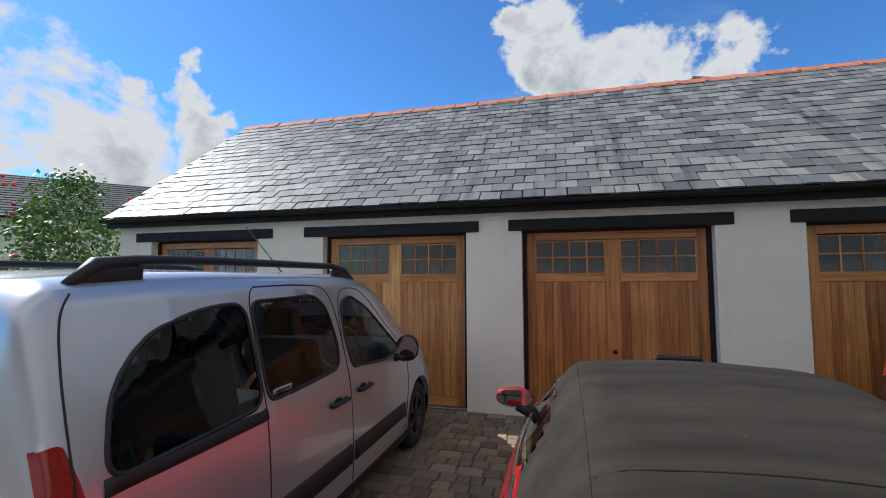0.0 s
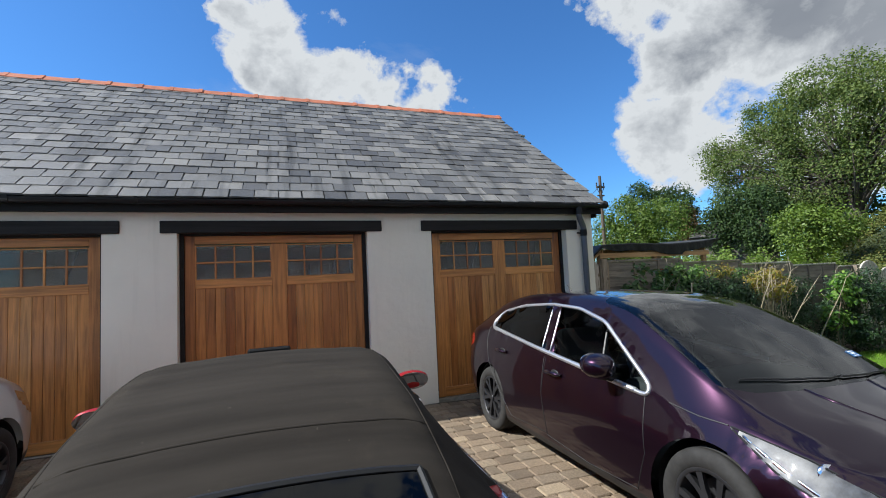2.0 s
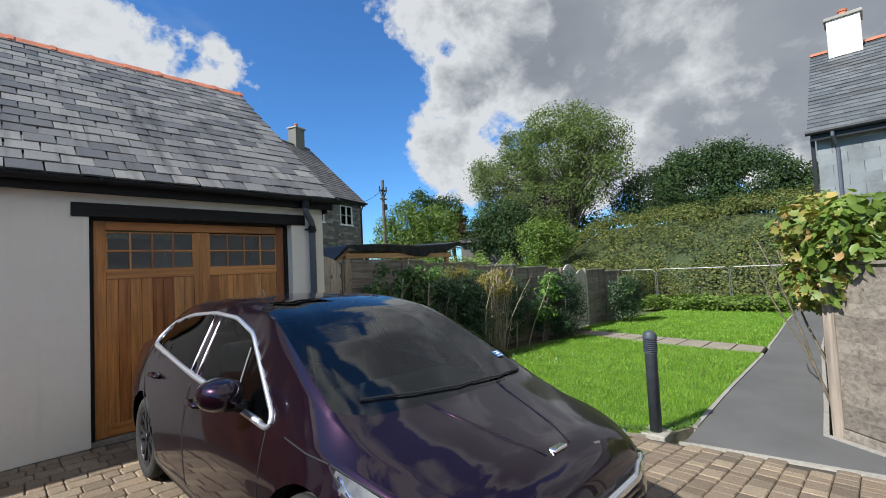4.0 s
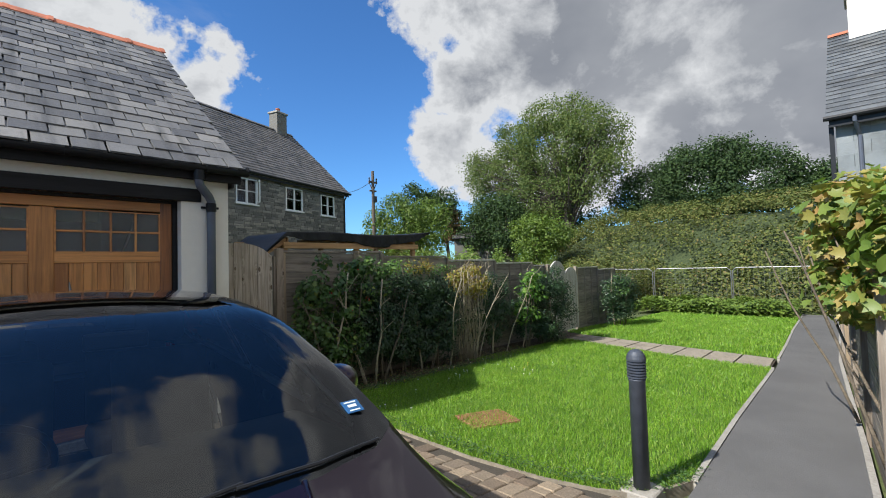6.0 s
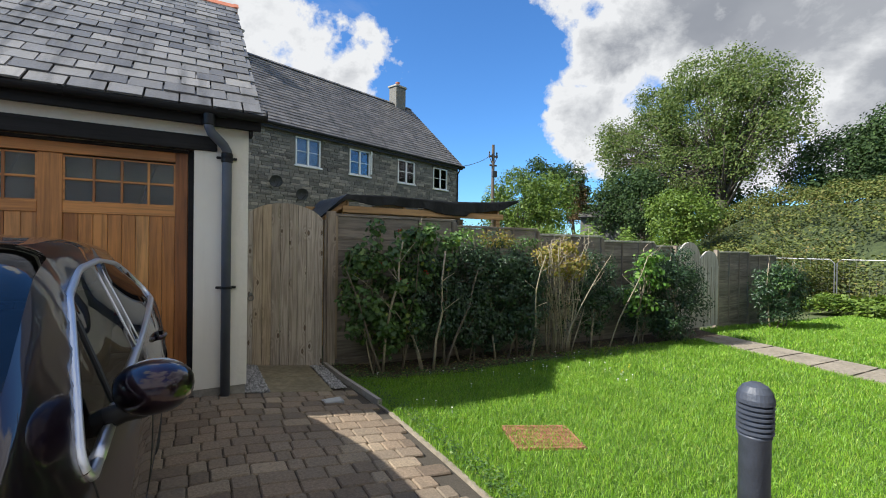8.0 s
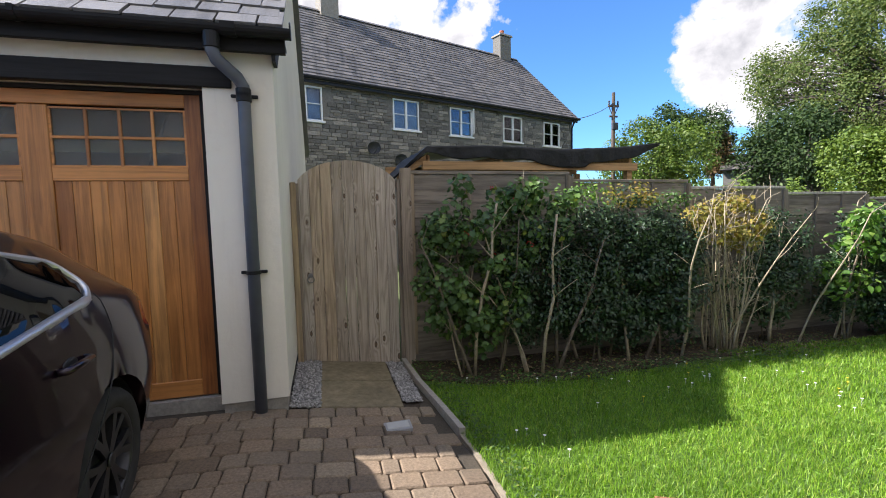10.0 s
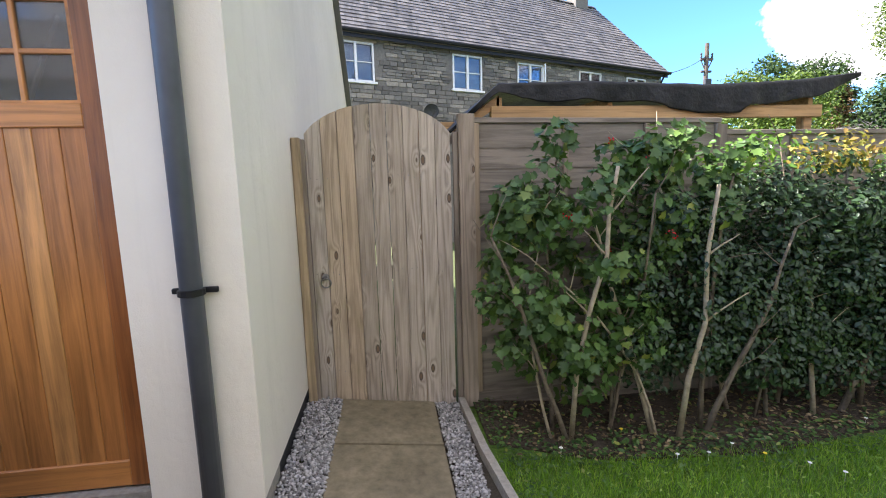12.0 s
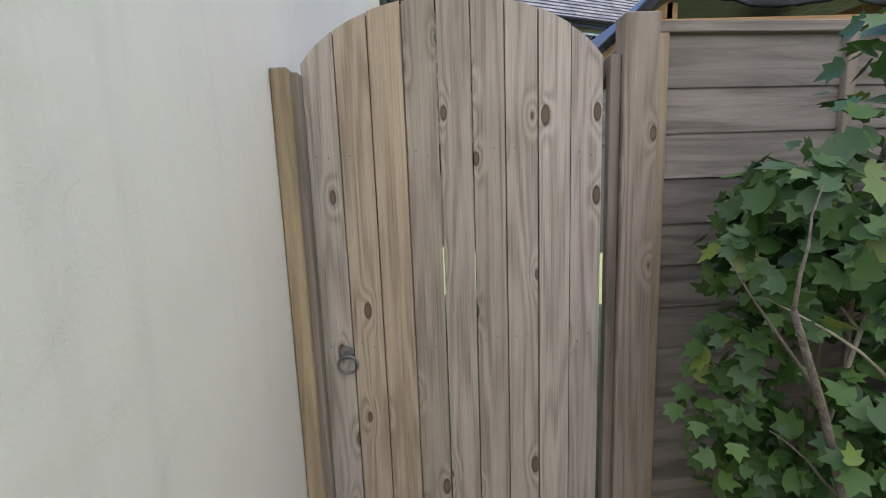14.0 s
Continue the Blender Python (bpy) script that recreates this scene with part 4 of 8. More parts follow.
def knot_mat():
    """Weathered softwood: growth lines that close round the knots, checks and green-grey stains."""
    m, nt, b = tree_of("knotty_pine")
    r = either_random(nt)
    col = ramp_of(nt, r, [(0.0, (0.36, 0.30, 0.24)), (0.3, (0.50, 0.44, 0.37)), (0.55, (0.42, 0.36, 0.30)), (0.8, (0.53, 0.475, 0.41)), (1.0, (0.52, 0.39, 0.25))])

    def shifted(scale):
        off = nt.nodes.new("ShaderNodeVectorMath")
        off.operation = 'ADD'
        cv = nt.nodes.new("ShaderNodeCombineXYZ")
        for i in (0, 2):
            link(nt, math_of(nt, 'MULTIPLY', r, 23.0 + i * 9), cv.inputs[i])
        link(nt, world_coords(nt, scale), off.inputs[0])
        link(nt, cv.outputs[0], off.inputs[1])
        return off.outputs[0]

    vo = nt.nodes.new("ShaderNodeTexVoronoi")
    vo.inputs["Scale"].default_value = 1.0
    vo.inputs["Randomness"].default_value = 0.9
    vo.voronoi_dimensions = '2D'
    flat, turned = nt.nodes.new("ShaderNodeSeparateXYZ"), nt.nodes.new("ShaderNodeCombineXYZ")
    link(nt, shifted((8.0, 0.02, 3.4)), flat.inputs[0])
    link(nt, flat.outputs[0], turned.inputs[0])
    link(nt, flat.outputs[2], turned.inputs[1])
    link(nt, turned.outputs[0], vo.inputs["Vector"])
    sep = nt.nodes.new("ShaderNodeSeparateColor")
    link(nt, vo.outputs["Color"], sep.inputs[0])
    some = math_of(nt, 'GREATER_THAN', sep.outputs[0], 0.60)
    near = math_of(nt, 'MULTIPLY', math_of(nt, 'SUBTRACT', 0.42, vo.outputs["Distance"], True), some)
    hill = math_of(nt, 'MULTIPLY', math_of(nt, 'MULTIPLY', near, near), 16.0)
    field = math_of(nt, 'ADD', math_of(nt, 'MULTIPLY', noise_of(nt, shifted((9.0, 0.5, 0.55)), 1.0, 2, 0.45), 9.0), hill)
    lines = math_of(nt, 'ADD', math_of(nt, 'MULTIPLY', math_of(nt, 'SINE', math_of(nt, 'MULTIPLY', field, 6.28)), 0.5), 0.5)
    fibre = noise_of(nt, shifted((230, 40, 3.0)), 1.0, 4, 0.6)
    grain = math_of(nt, 'ADD', math_of(nt, 'MULTIPLY', lines, 0.26), math_of(nt, 'MULTIPLY', fibre, 0.76))
    col = mix_of(nt, col, ramp_of(nt, grain, [(0.22, (0.48, 0.44, 0.41)), (0.5, (0.92, 0.90, 0.88)), (0.78, (1.20, 1.19, 1.18))]), 0.85, 'MULTIPLY')
    big = noise_of(nt, world_coords(nt, (2.2, 2.2, 1.1)), 1.0, 5, 0.65)
    col = mix_of(nt, col, ramp_of(nt, big, [(0.32, (0.72, 0.70, 0.68)), (0.68, (1.12, 1.12, 1.12))]), 0.75, 'MULTIPLY')
    moss = noise_of(nt, shifted((6, 6, 1.4)), 1.0, 5, 0.6)
    col = mix_of(nt, col, (0.22, 0.22, 0.09), math_of(nt, 'MULTIPLY', math_of(nt, 'SUBTRACT', moss, 0.58, True), 1.8, True))
    # the knot itself: a dark rim round a brown eye
    size = math_of(nt, 'ADD', math_of(nt, 'MULTIPLY', sep.outputs[1], 0.09), 0.045)
    eye = math_of(nt, 'MULTIPLY', math_of(nt, 'MULTIPLY', math_of(nt, 'SUBTRACT', size, vo.outputs["Distance"], True), 40.0, True), some)
    core = math_of(nt, 'MULTIPLY', math_of(nt, 'MULTIPLY', math_of(nt, 'SUBTRACT', math_of(nt, 'MULTIPLY', size, 0.72), vo.outputs["Distance"], True), 30.0, True), some)
    col = mix_of(nt, col, (0.045, 0.030, 0.020), math_of(nt, 'MULTIPLY', eye, 0.85))
    col = mix_of(nt, col, (0.19, 0.125, 0.075), math_of(nt, 'MULTIPLY', core, 0.8))
    link(nt, col, b.inputs["Base Color"])
    b.inputs["Roughness"].default_value = 0.82
    bump_of(nt, b, grain, 0.004)
    return m


GREYWOOD_KNOT = knot_mat()
garden_gate()


# ---- boundary fence ----
def fence_panel(x0, x1, z0, h, yf=fence_y, post=True):
    ang = math.atan2(yf(x1) - yf(x0), x1 - x0)
    w = math.hypot(x1 - x0, yf(x1) - yf(x0))
    root = thing("fence_panel", "weathered overlap fence panel with a capping rail", "fence panel", (x0, yf(x0), z0), math.degrees(ang), "fence panels along the garden")
    rnd = random.Random(int(x0 * 10))
    n = 13
    sh = (h - 0.05) / n
    for k in range(n):
        z = k * sh
        bm = extrude_poly(bmesh.new(), [(-0.004, z), (-0.022, z - 0.012 + rnd.uniform(-0.004, 0.004)), (-0.014, z + sh), (-0.002, z + sh)], 'X', 0.05, w - 0.02)
        part("slat", bm, GREYWOOD_H, root)
    # far cappings take the paler timber, their sunlit tops put into the colour
    part("capping", boxed(0.02, w, -0.035, 0.03, h - 0.045, h - 0.01, 0.003), GREYWOOD_H if x0 < 9.5 else PALEGREY, root, "capping rail, on far panels with sunlight painted into its colour")
    for x in (0.055, w * 0.36, w * 0.68, w - 0.03):
        part("batten", boxed(x - 0.018, x + 0.018, -0.045, -0.016, 0.0, h - 0.05, 0.003), GREYWOOD, root)
    part("gravel_board", boxed(0.04, w - 0.02, -0.02, 0.015, -0.22, -0.015, 0.003), GREYWOOD_H, root)
    if post:
        part("post", boxed(-0.05, 0.045, -0.045, 0.05, -0.25, h + 0.03, 0.004), GREYWOOD, root)
    return root


fx = 6.58
while fx < 15.2:
    first = fx < 6.6
    fence_panel(fx - 0.16 * first, fx + 1.83, gz(fx + 0.9) + 0.17, 1.99 - 0.013 * (fx - 6.58), fence_y, not first)
    fx += 1.83
fence_panel(16.75, 18.5, gz(17.5) + 0.12, 1.90)
fence_panel(18.5, 20.3, gz(19.4) + 0.12, 1.86)


def round_gate(x, w, top, label, turn=0.0, dy=0.0):
    g = thing("garden_gate", label, "gate", (x, fence_y(x) - 0.03 + dy, gz(x)), turn)
    pts = [(0, 0.05), (w, 0.05), (w, top - w / 2)] + [(w / 2 + w / 2 * math.cos(a), top - w / 2 + w / 2 * math.sin(a)) for a in [math.pi * i / 10 for i in range(1, 10)]] + [(0, top - w / 2)]
    part("leaf", extrude_poly(bmesh.new(), pts, 'Y', -0.02, 0.02), PALEGREY, g)
    for k in range(1, 5):
        part("cover_strip", boxed(w * k / 5 - 0.006, w * k / 5 + 0.006, -0.026, -0.019, 0.1, top - w * 0.52), GREYWOOD, g)
    part("post", boxed(-0.11, -0.01, -0.04, 0.06, -0.1, top - 0.1, 0.004), GREYWOOD, g)
    return g


round_gate(15.85, 0.82, 1.98, "grey round-topped garden gate, shut, further along the fence")
round_gate(14.75, 0.92, 2.15, "second round-topped grey gate half hidden by the evergreen", 0, -0.06)


# ---- lean-to under a black sheet behind the fence ----
def sheeted_store():
    root = thing("sheeted_lean_to", "timber lean-to roofed with a sagging black plastic sheet", "lean-to", (6.35, 1.75, gz(7)))
    zb = gz(7)
    xs = [i * 3.62 / 90 for i in range(91)]
    ys = [-0.34 + j * 0.34 / 14 for j in range(14)] + [j * 1.45 / 12 for j in range(13)]
    noise.seed_set(4)
    verts, faces = [], []
    for y in ys:
        for x in xs:
            top = np.interp(x, (0, 0.40, 1.1, 2.2, 3.0, 3.62), (1.84, 2.20, 2.225, 2.20, 2.235, 2.30)) - zb
            drop = np.interp(x, (0, 0.35, 0.6, 1.6, 2.5, 2.55, 3.2, 3.62), (0.03, 0.07, 0.16, 0.20, 0.25, 0.19, 0.20, 0.05)) * (0.88 + 0.25 * noise.noise((x * 2.6, 0.4, 0.0)))
            fold = noise.noise((x * 5.0, 0.2, 0.7)) + 0.5 * noise.noise((x * 13.0, 0.2, 1.7))
            if y < 0:
                t = -y / 0.34
                yy = -0.12 - 0.035 * fold * t - 0.03 * min(1.0, t * 5)
                z = top - drop * max(0.0, t - 0.12) / 0.88
                if t < 0.12:
                    yy = -0.12 * (t / 0.12) - 0.03 * min(1.0, t * 5)
            else:
                yy = y
                z = top + 0.03 * y - 0.02 * abs(math.sin(x * 2.6)) * min(1.0, y * 3) + 0.012 * fold * min(1.0, y * 4 + 0.3)
            verts.append((x, yy, z + 0.006 * noise.noise((x * 17, y * 15, 2.3))))
    w = len(xs)
    for j in range(len(ys) - 1):
        for i in range(w - 1):
            faces.append((j * w + i, j * w + i + 1, (j + 1) * w + i + 1, (j + 1) * w + i))
    ob = raw_mesh("sheet", verts, faces, TARP, root, "black plastic sheet in folds", True)
    so = ob.modifiers.new("thick", 'SOLIDIFY')
    so.thickness = 0.006
    part("beam", boxed(0.35, 3.3, -0.12, -0.06, 1.93 - zb, 2.03 - zb, 0.003), FRESHWOOD, root, "fresh sawn timber beam")
    part("beam", boxed(0.1, 3.2, 1.2, 1.26, 2.0 - zb, 2.10 - zb, 0.003), FRESHWOOD, root)
    for x in (0.42, 1.35, 2.3, 3.2):
        part("rafter", extrude_poly(bmesh.new(), [(-0.10, 2.035 - zb), (1.3, 2.10 - zb), (1.3, 2.18 - zb), (-0.10, 2.10 - zb)], 'X', x - 0.022, x + 0.022), FRESHWOOD, root)
    part("brace", extrude_poly(bmesh.new(), [(0.05, 1.80 - zb), (0.42, 2.04 - zb), (0.42, 2.12 - zb), (0.05, 1.88 - zb)], 'Y', -0.10, -0.06), FRESHWOOD, root)
    for x in (0.4, 1.8, 3.2):
        for y in (-0.05, 1.2):
            part("leg", boxed(x - 0.04, x + 0.04, y - 0.04, y + 0.04, -0.05, 2.0 - zb, 0.003), FRESHWOOD, root)


sheeted_store()


# ---- bollard, cover, slabs ----
def bollard():
    x, y = 6.98, -3.76
    root = thing("bollard", "slate-blue metal bollard with a ribbed domed head", "bollard", (x, y, gz(x)))
    part("shaft", lathe(bmesh.new(), [(0.062, 0.0), (0.062, 0.86), (0.066, 0.865), (0.066, 0.875)], 28), BOLLARD, root, "", True)
    prof = [(0.060, 0.875)]
    for k in range(6):
        z = 0.88 + k * 0.022
        prof += [(0.058, z), (0.073, z + 0.004), (0.073, z + 0.013), (0.058, z + 0.017)]
    prof += [(0.060, 1.012), (0.074, 1.016), (0.074, 1.035), (0.066, 1.065), (0.048, 1.09), (0.024, 1.103), (0.002, 1.106)]
    part("ribbed_head", lathe(bmesh.new(), prof, 28), BOLLARD, root, "ribbed bollard head")
    part("footing", boxed(-0.14, 0.14, -0.13, 0.13, -0.08, 0.025, 0.01), CONCRETE, root, "square concrete footing")


bollard()


def inspection_cover():
    cx, cy = 7.55, -1.76
    root = thing("inspection_cover", "rusty chequered iron inspection cover set in the lawn", "manhole cover", (cx, cy, gz(cx)), -22)
    part("plate", boxed(-0.29, 0.29, -0.21, 0.21, -0.02, 0.012, 0.004), RUST, root)
    bm = bmesh.new()
    box(bm, -0.315, 0.315, 0.215, 0.24, -0.03, 0.016, 0.003)
    box(bm, -0.315, 0.315, -0.24, -0.215, -0.03, 0.016, 0.003)
    box(bm, -0.315, -0.292, -0.215, 0.215, -0.03, 0.016, 0.003)
    box(bm, 0.292, 0.315, -0.215, 0.215, -0.03, 0.016, 0.003)
    part("surround", bm, RUST, root)
    bm = bmesh.new()
    for i in range(20):
        for j in range(14):
            x, y = -0.27 + i * 0.0284, -0.19 + j * 0.0292
            box(bm, x - 0.009, x + 0.009, y - 0.009, y + 0.009, 0.012, 0.017)
    part("stud", bm, RUST, root)["kind"] = "stuff"
    root.rotation_euler[1] = radians(2.0)


inspection_cover()
for y0, y1 in ((0.02, 0.595), (0.615, 1.165)):
    x0, x1 = 5.47, 6.13
    bm = bmesh.new()
    box(bm, x0, x1, y0, y1, -0.05, 0.0, 0.006)
    for v in bm.verts:
        v.co.z += gz(v.co.x) - 0.004
    tagged(part("paving_slab", bm, SANDSTONE), "buff riven paving slab before the gate", "paving slab", "slabs before the gate", "structure")
drain = thing("drain_cover", "small square plastic drain cover in the paving", "drain cover", (6.02, -0.36, gz(6.02)))
part("frame", boxed(-0.10, 0.10, -0.07, 0.07, -0.02, 0.012, 0.004), plain("drain_grey", (0.3, 0.3, 0.3), 0.6), drain)
part("lid", boxed(-0.08, 0.08, -0.05, 0.05, 0.0, 0.017, 0.003), plain("drain_lid", (0.45, 0.45, 0.43), 0.6), drain)


def gravel(name, x0, x1, y0, y1, n, label):
    rng = np.random.default_rng(11)
    v0 = np.array([(1, 0, 0), (-1, 0, 0), (0, 1, 0), (0, -1, 0), (0, 0, 0.7), (0, 0, -0.7)], float)
    f0 = np.array([(0, 2, 4), (2, 1, 4), (1, 3, 4), (3, 0, 4), (2, 0, 5), (1, 2, 5), (3, 1, 5), (0, 3, 5)])
    p = np.stack([rng.uniform(x0, x1, n), rng.uniform(y0, y1, n), np.zeros(n)], 1)
    p[:, 2] = np.interp(p[:, 0], GROUND_X, GROUND_Z) - 0.012 + rng.uniform(0, 0.018, n)
    s = rng.uniform(0.006, 0.015, (n, 1, 1)) * rng.uniform(0.7, 1.3, (n, 1, 3))
    a = rng.uniform(0, 6.28, n)
    rot = np.stack([np.stack([np.cos(a), -np.sin(a), 0 * a], 1), np.stack([np.sin(a), np.cos(a), 0 * a], 1), np.stack([0 * a, 0 * a, 1 + 0 * a], 1)], 1)
    v = np.einsum('nij,nkj->nki', rot, v0[None] * s + rng.normal(0, 0.0016, (n, 6, 3))) + p[:, None, :]
    f = (f0[None] + (np.arange(n) * 6)[:, None, None]).reshape(-1, 3)
    ob = fast_mesh(name, v.reshape(-1, 3), f, CHIPS)
    tagged(ob, label, "gravel", "", "stuff")


def chips_mat():
    m, nt, b = tree_of("grey_chips")
    link(nt, ramp_of(nt, random_of(nt, True), [(0, (0.16, 0.155, 0.15)), (0.5, (0.33, 0.32, 0.31)), (1, (0.55, 0.53, 0.52))]), b.inputs["Base Color"])
    b.inputs["Roughness"].default_value = 0.85
    return m


CHIPS = chips_mat()
gravel("gravel", 5.245, 5.475, 0.02, 1.16, 3000, "grey stone chippings between wall and slabs")
gravel("gravel", 6.14, 6.31, 0.1, 1.15, 1900, "grey stone chippings beside the slabs")

# slab path across the lawn
rnd = random.Random(21)
for k in range(8):
    t0, t1 = k / 8 + 0.004, (k + 1) / 8 - 0.004
    near = lambda t: (np.interp(t, (0, 0.36, 1), (13.44, 13.64, 14.42)), np.interp(t, (0, 0.36, 1), (-3.72, -2.03, 0.95)))
    far = lambda t: (np.interp(t, (0, 1), (14.58, 15.56)), np.interp(t, (0, 1), (-3.66, 0.95)))
    for u0, u1 in ((0.02, 0.49), (0.51, 0.98)):
        bm = bmesh.new()
        q = []
        for t, u in ((t0, u0), (t1, u0), (t1, u1), (t0, u1)):
            a, b = near(t), far(t)
            q.append((a[0] + (b[0] - a[0]) * u, a[1] + (b[1] - a[1]) * u))
        extrude_poly(bm, q, 'Z', -0.06, 0.004)
        for v in bm.verts:
            v.co.z += gz(v.co.x) + rnd.uniform(-0.003, 0.003)
        tagged(part("paving_slab", bm, PATHSLAB), "worn brownish concrete slab of the garden path", "paving slab", "slabs of the path across the lawn", "structure")
poly_sheet("path_bed", [(13.43, -3.73), (14.6, -3.67), (15.6, 0.95), (16.8, 1.5), (16.8, 1.75), (14.5, 1.62), (14.4, 0.95), (13.62, -2.03)], SOIL, -0.02, "earth bed under the slab path", "path")


# ---- hedge plants ----
VIB = leaf_mat("guelder_leaf", [(0.0, (0.035, 0.08, 0.02)), (0.5, (0.062, 0.13, 0.03)), (0.93, (0.10, 0.185, 0.04)), (1.0, (0.26, 0.29, 0.06))], 0.5, 0.2)
DARKLEAF = leaf_mat("evergreen_leaf", [(0.0, (0.012, 0.035, 0.014)), (0.6, (0.025, 0.06, 0.022)), (1.0, (0.05, 0.10, 0.03))], 0.45, 0.1)
YELLOWLEAF = leaf_mat("yellowing_leaf", [(0.0, (0.20, 0.20, 0.03)), (0.5, (0.36, 0.30, 0.06)), (0.8, (0.30, 0.19, 0.05)), (1.0, (0.12, 0.20, 0.03))], 0.55, 0.35)
LAUREL = leaf_mat("laurel_leaf", [(0.0, (0.06, 0.15, 0.02)), (0.6, (0.12, 0.25, 0.04)), (1.0, (0.24, 0.36, 0.08))], 0.35, 0.35)
BERRY = plain("red_berry", (0.55, 0.015, 0.02), 0.25)


def stem(bm, rnd, p, d, length, r, wander=0.18, segs=6, curl=0.0):
    pts, rad = [Vector(p)], [r]
    d = Vector(d).normalized()
    for i in range(segs):
        d = (d + Vector((rnd.uniform(-wander, wander), rnd.uniform(-wander, wander) * 0.6, rnd.uniform(-wander, wander) * 0.4 + curl))).normalized()
        pts.append(pts[-1] + d * length / segs)
        rad.append(r * (1 - 0.65 * (i + 1) / segs))
    tube(bm, pts, rad, 7)
    return pts


def hedge_bush(x, y, half, height, sets, stems, label, seed, bark=PALEBARK, category="shrub", group="", berries=0):
    """A shrub: upright stems with side twigs, and leaves in clumps."""
    rng = np.random.default_rng(seed)
    rnd = random.Random(seed)
    z = gz(x)
    root = thing("hedge_shrub", label, category, (x, y, z), 0, group)
    for k in range(stems):
        bm = bmesh.new()
        bx = rnd.uniform(-half[0], half[0]) * 0.55
        by = rnd.uniform(-0.15, 0.1)
        pts = stem(bm, rnd, (bx, by, -0.03), (rnd.uniform(-0.25, 0.25) + bx * 0.3, rnd.uniform(-0.12, 0.02), 1), height * rnd.uniform(0.75, 1.0), rnd.uniform(0.010, 0.024) * (0.62 if stems > 10 else 1.0))
        for q in pts[2:]:
            stem(bm, rnd, q, (rnd.uniform(-1, 1), rnd.uniform(-0.5, 0.3), rnd.uniform(0.2, 0.9)), rnd.uniform(0.15, 0.40), 0.0045, 0.3, 4)
        part("stem", bm, bark if k % 3 == 0 or stems > 10 else BARK, root, "", True)
    for name, n, size, kind, mat, zone, clump, count in sets:
        (cx, cy, cz), hf = zone
        pts, out, cc = lumps(rng, n, (cx, cy, cz), hf, count, clump)
        keep = (pts[:, 2] > 0.05) & (pts[:, 1] < fence_y(x) - y - 0.02)
        leaves(name, pts[keep], out[keep] + np.array([0, -0.4, 0.1]), size, kind, mat, root, rng)
    for k in range(berries):
        bm = bmesh.new()
        c = Vector((rnd.uniform(-half[0], half[0]) * 0.8, -half[1] * rnd.uniform(0.5, 1.0), height * rnd.uniform(0.5, 0.98)))
        for i in range(6):
            p = c + Vector((rnd.uniform(-0.02, 0.02), rnd.uniform(-0.02, 0.02), rnd.uniform(-0.02, 0.02)))
            bmesh.ops.create_icosphere(bm, subdivisions=1, radius=0.0055, matrix=Matrix.Translation(p))
        part("berry_cluster", bm, BERRY, root, "cluster of red berries", True)
    return root


rose = hedge_bush(7.15, 0.80, (0.55, 0.3), 2.0, [
    ("leaves", 3200, (0.035, 0.085), "lobed", VIB, ((-0.07, -0.05, 1.13), (0.70, 0.32, 1.0)), 0.16, 66)],
    6, "guelder rose with lobed green leaves and red berries against the fence", 31, berries=9)
leaner = hedge_bush(7.75, 0.78, (0.4, 0.3), 2.0, [
    ("leaves", 800, (0.04, 0.08), "lobed", VIB, ((0, -0.05, 1.75), (0.5, 0.28, 0.38)), 0.14, 22),
    ("evergreen_leaves", 6500, (0.03, 0.055), "oval", DARKLEAF, ((0.0, 0.0, 0.95), (0.55, 0.3, 0.85)), 0.20, 40)],
    4, "leafy shrub with a pale leaning stem above dark evergreen leaves", 32)
def bold_stem(root, pts, r):
    """A thick pale stem with short forks, its points given over the ground plan."""
    rnd = random.Random(int(pts[0][0] * 100))
    bm = bmesh.new()
    at = Vector(root.location)
    local = [Vector(p) - at for p in pts]
    tube(bm, local, [r * (1 - 0.4 * k / (len(pts) - 1)) for k in range(len(pts))], 9)
    for q in local[2:-1]:
        stem(bm, rnd, q, (rnd.choice((-1, 1)) * rnd.uniform(0.5, 1), -0.2, 0.7), rnd.uniform(0.2, 0.35), r * 0.4, 0.25, 4)
    part("stem", bm, PALEBARK, root, "pale bare stem", True)


bold_stem(rose, [(6.97, 0.66, -0.25), (6.98, 0.62, 0.2), (7.03, 0.57, 0.62), (7.13, 0.55, 0.98), (7.13, 0.54, 1.22), (7.19, 0.56, 1.50)], 0.018)
bold_stem(leaner, [(7.70, 0.62, -0.30), (7.72, 0.58, 0.15), (7.80, 0.56, 0.52), (7.78, 0.55, 0.95), (7.84, 0.56, 1.38)], 0.020)
for i, (hx, hh) in enumerate(((8.35, 2.02), (8.95, 2.05), (9.5, 1.98))):
    hedge_bush(hx, 0.88, (0.42, 0.3), hh, [
        ("leaves", 8200, (0.03, 0.06), "oval", DARKLEAF, ((0, 0, hh * 0.52), (0.5, 0.32, hh * 0.50)), 0.21, 48),
        ("top_leaves", 300, (0.03, 0.055), "oval", (LAUREL, YELLOWLEAF, VIB)[i], ((0, -0.05, hh * 0.93), (0.45, 0.26, 0.18)), 0.12, 18)],
        3, "dark evergreen hedge shrub with small glossy leaves", 40 + i, group="evergreen hedge shrubs")
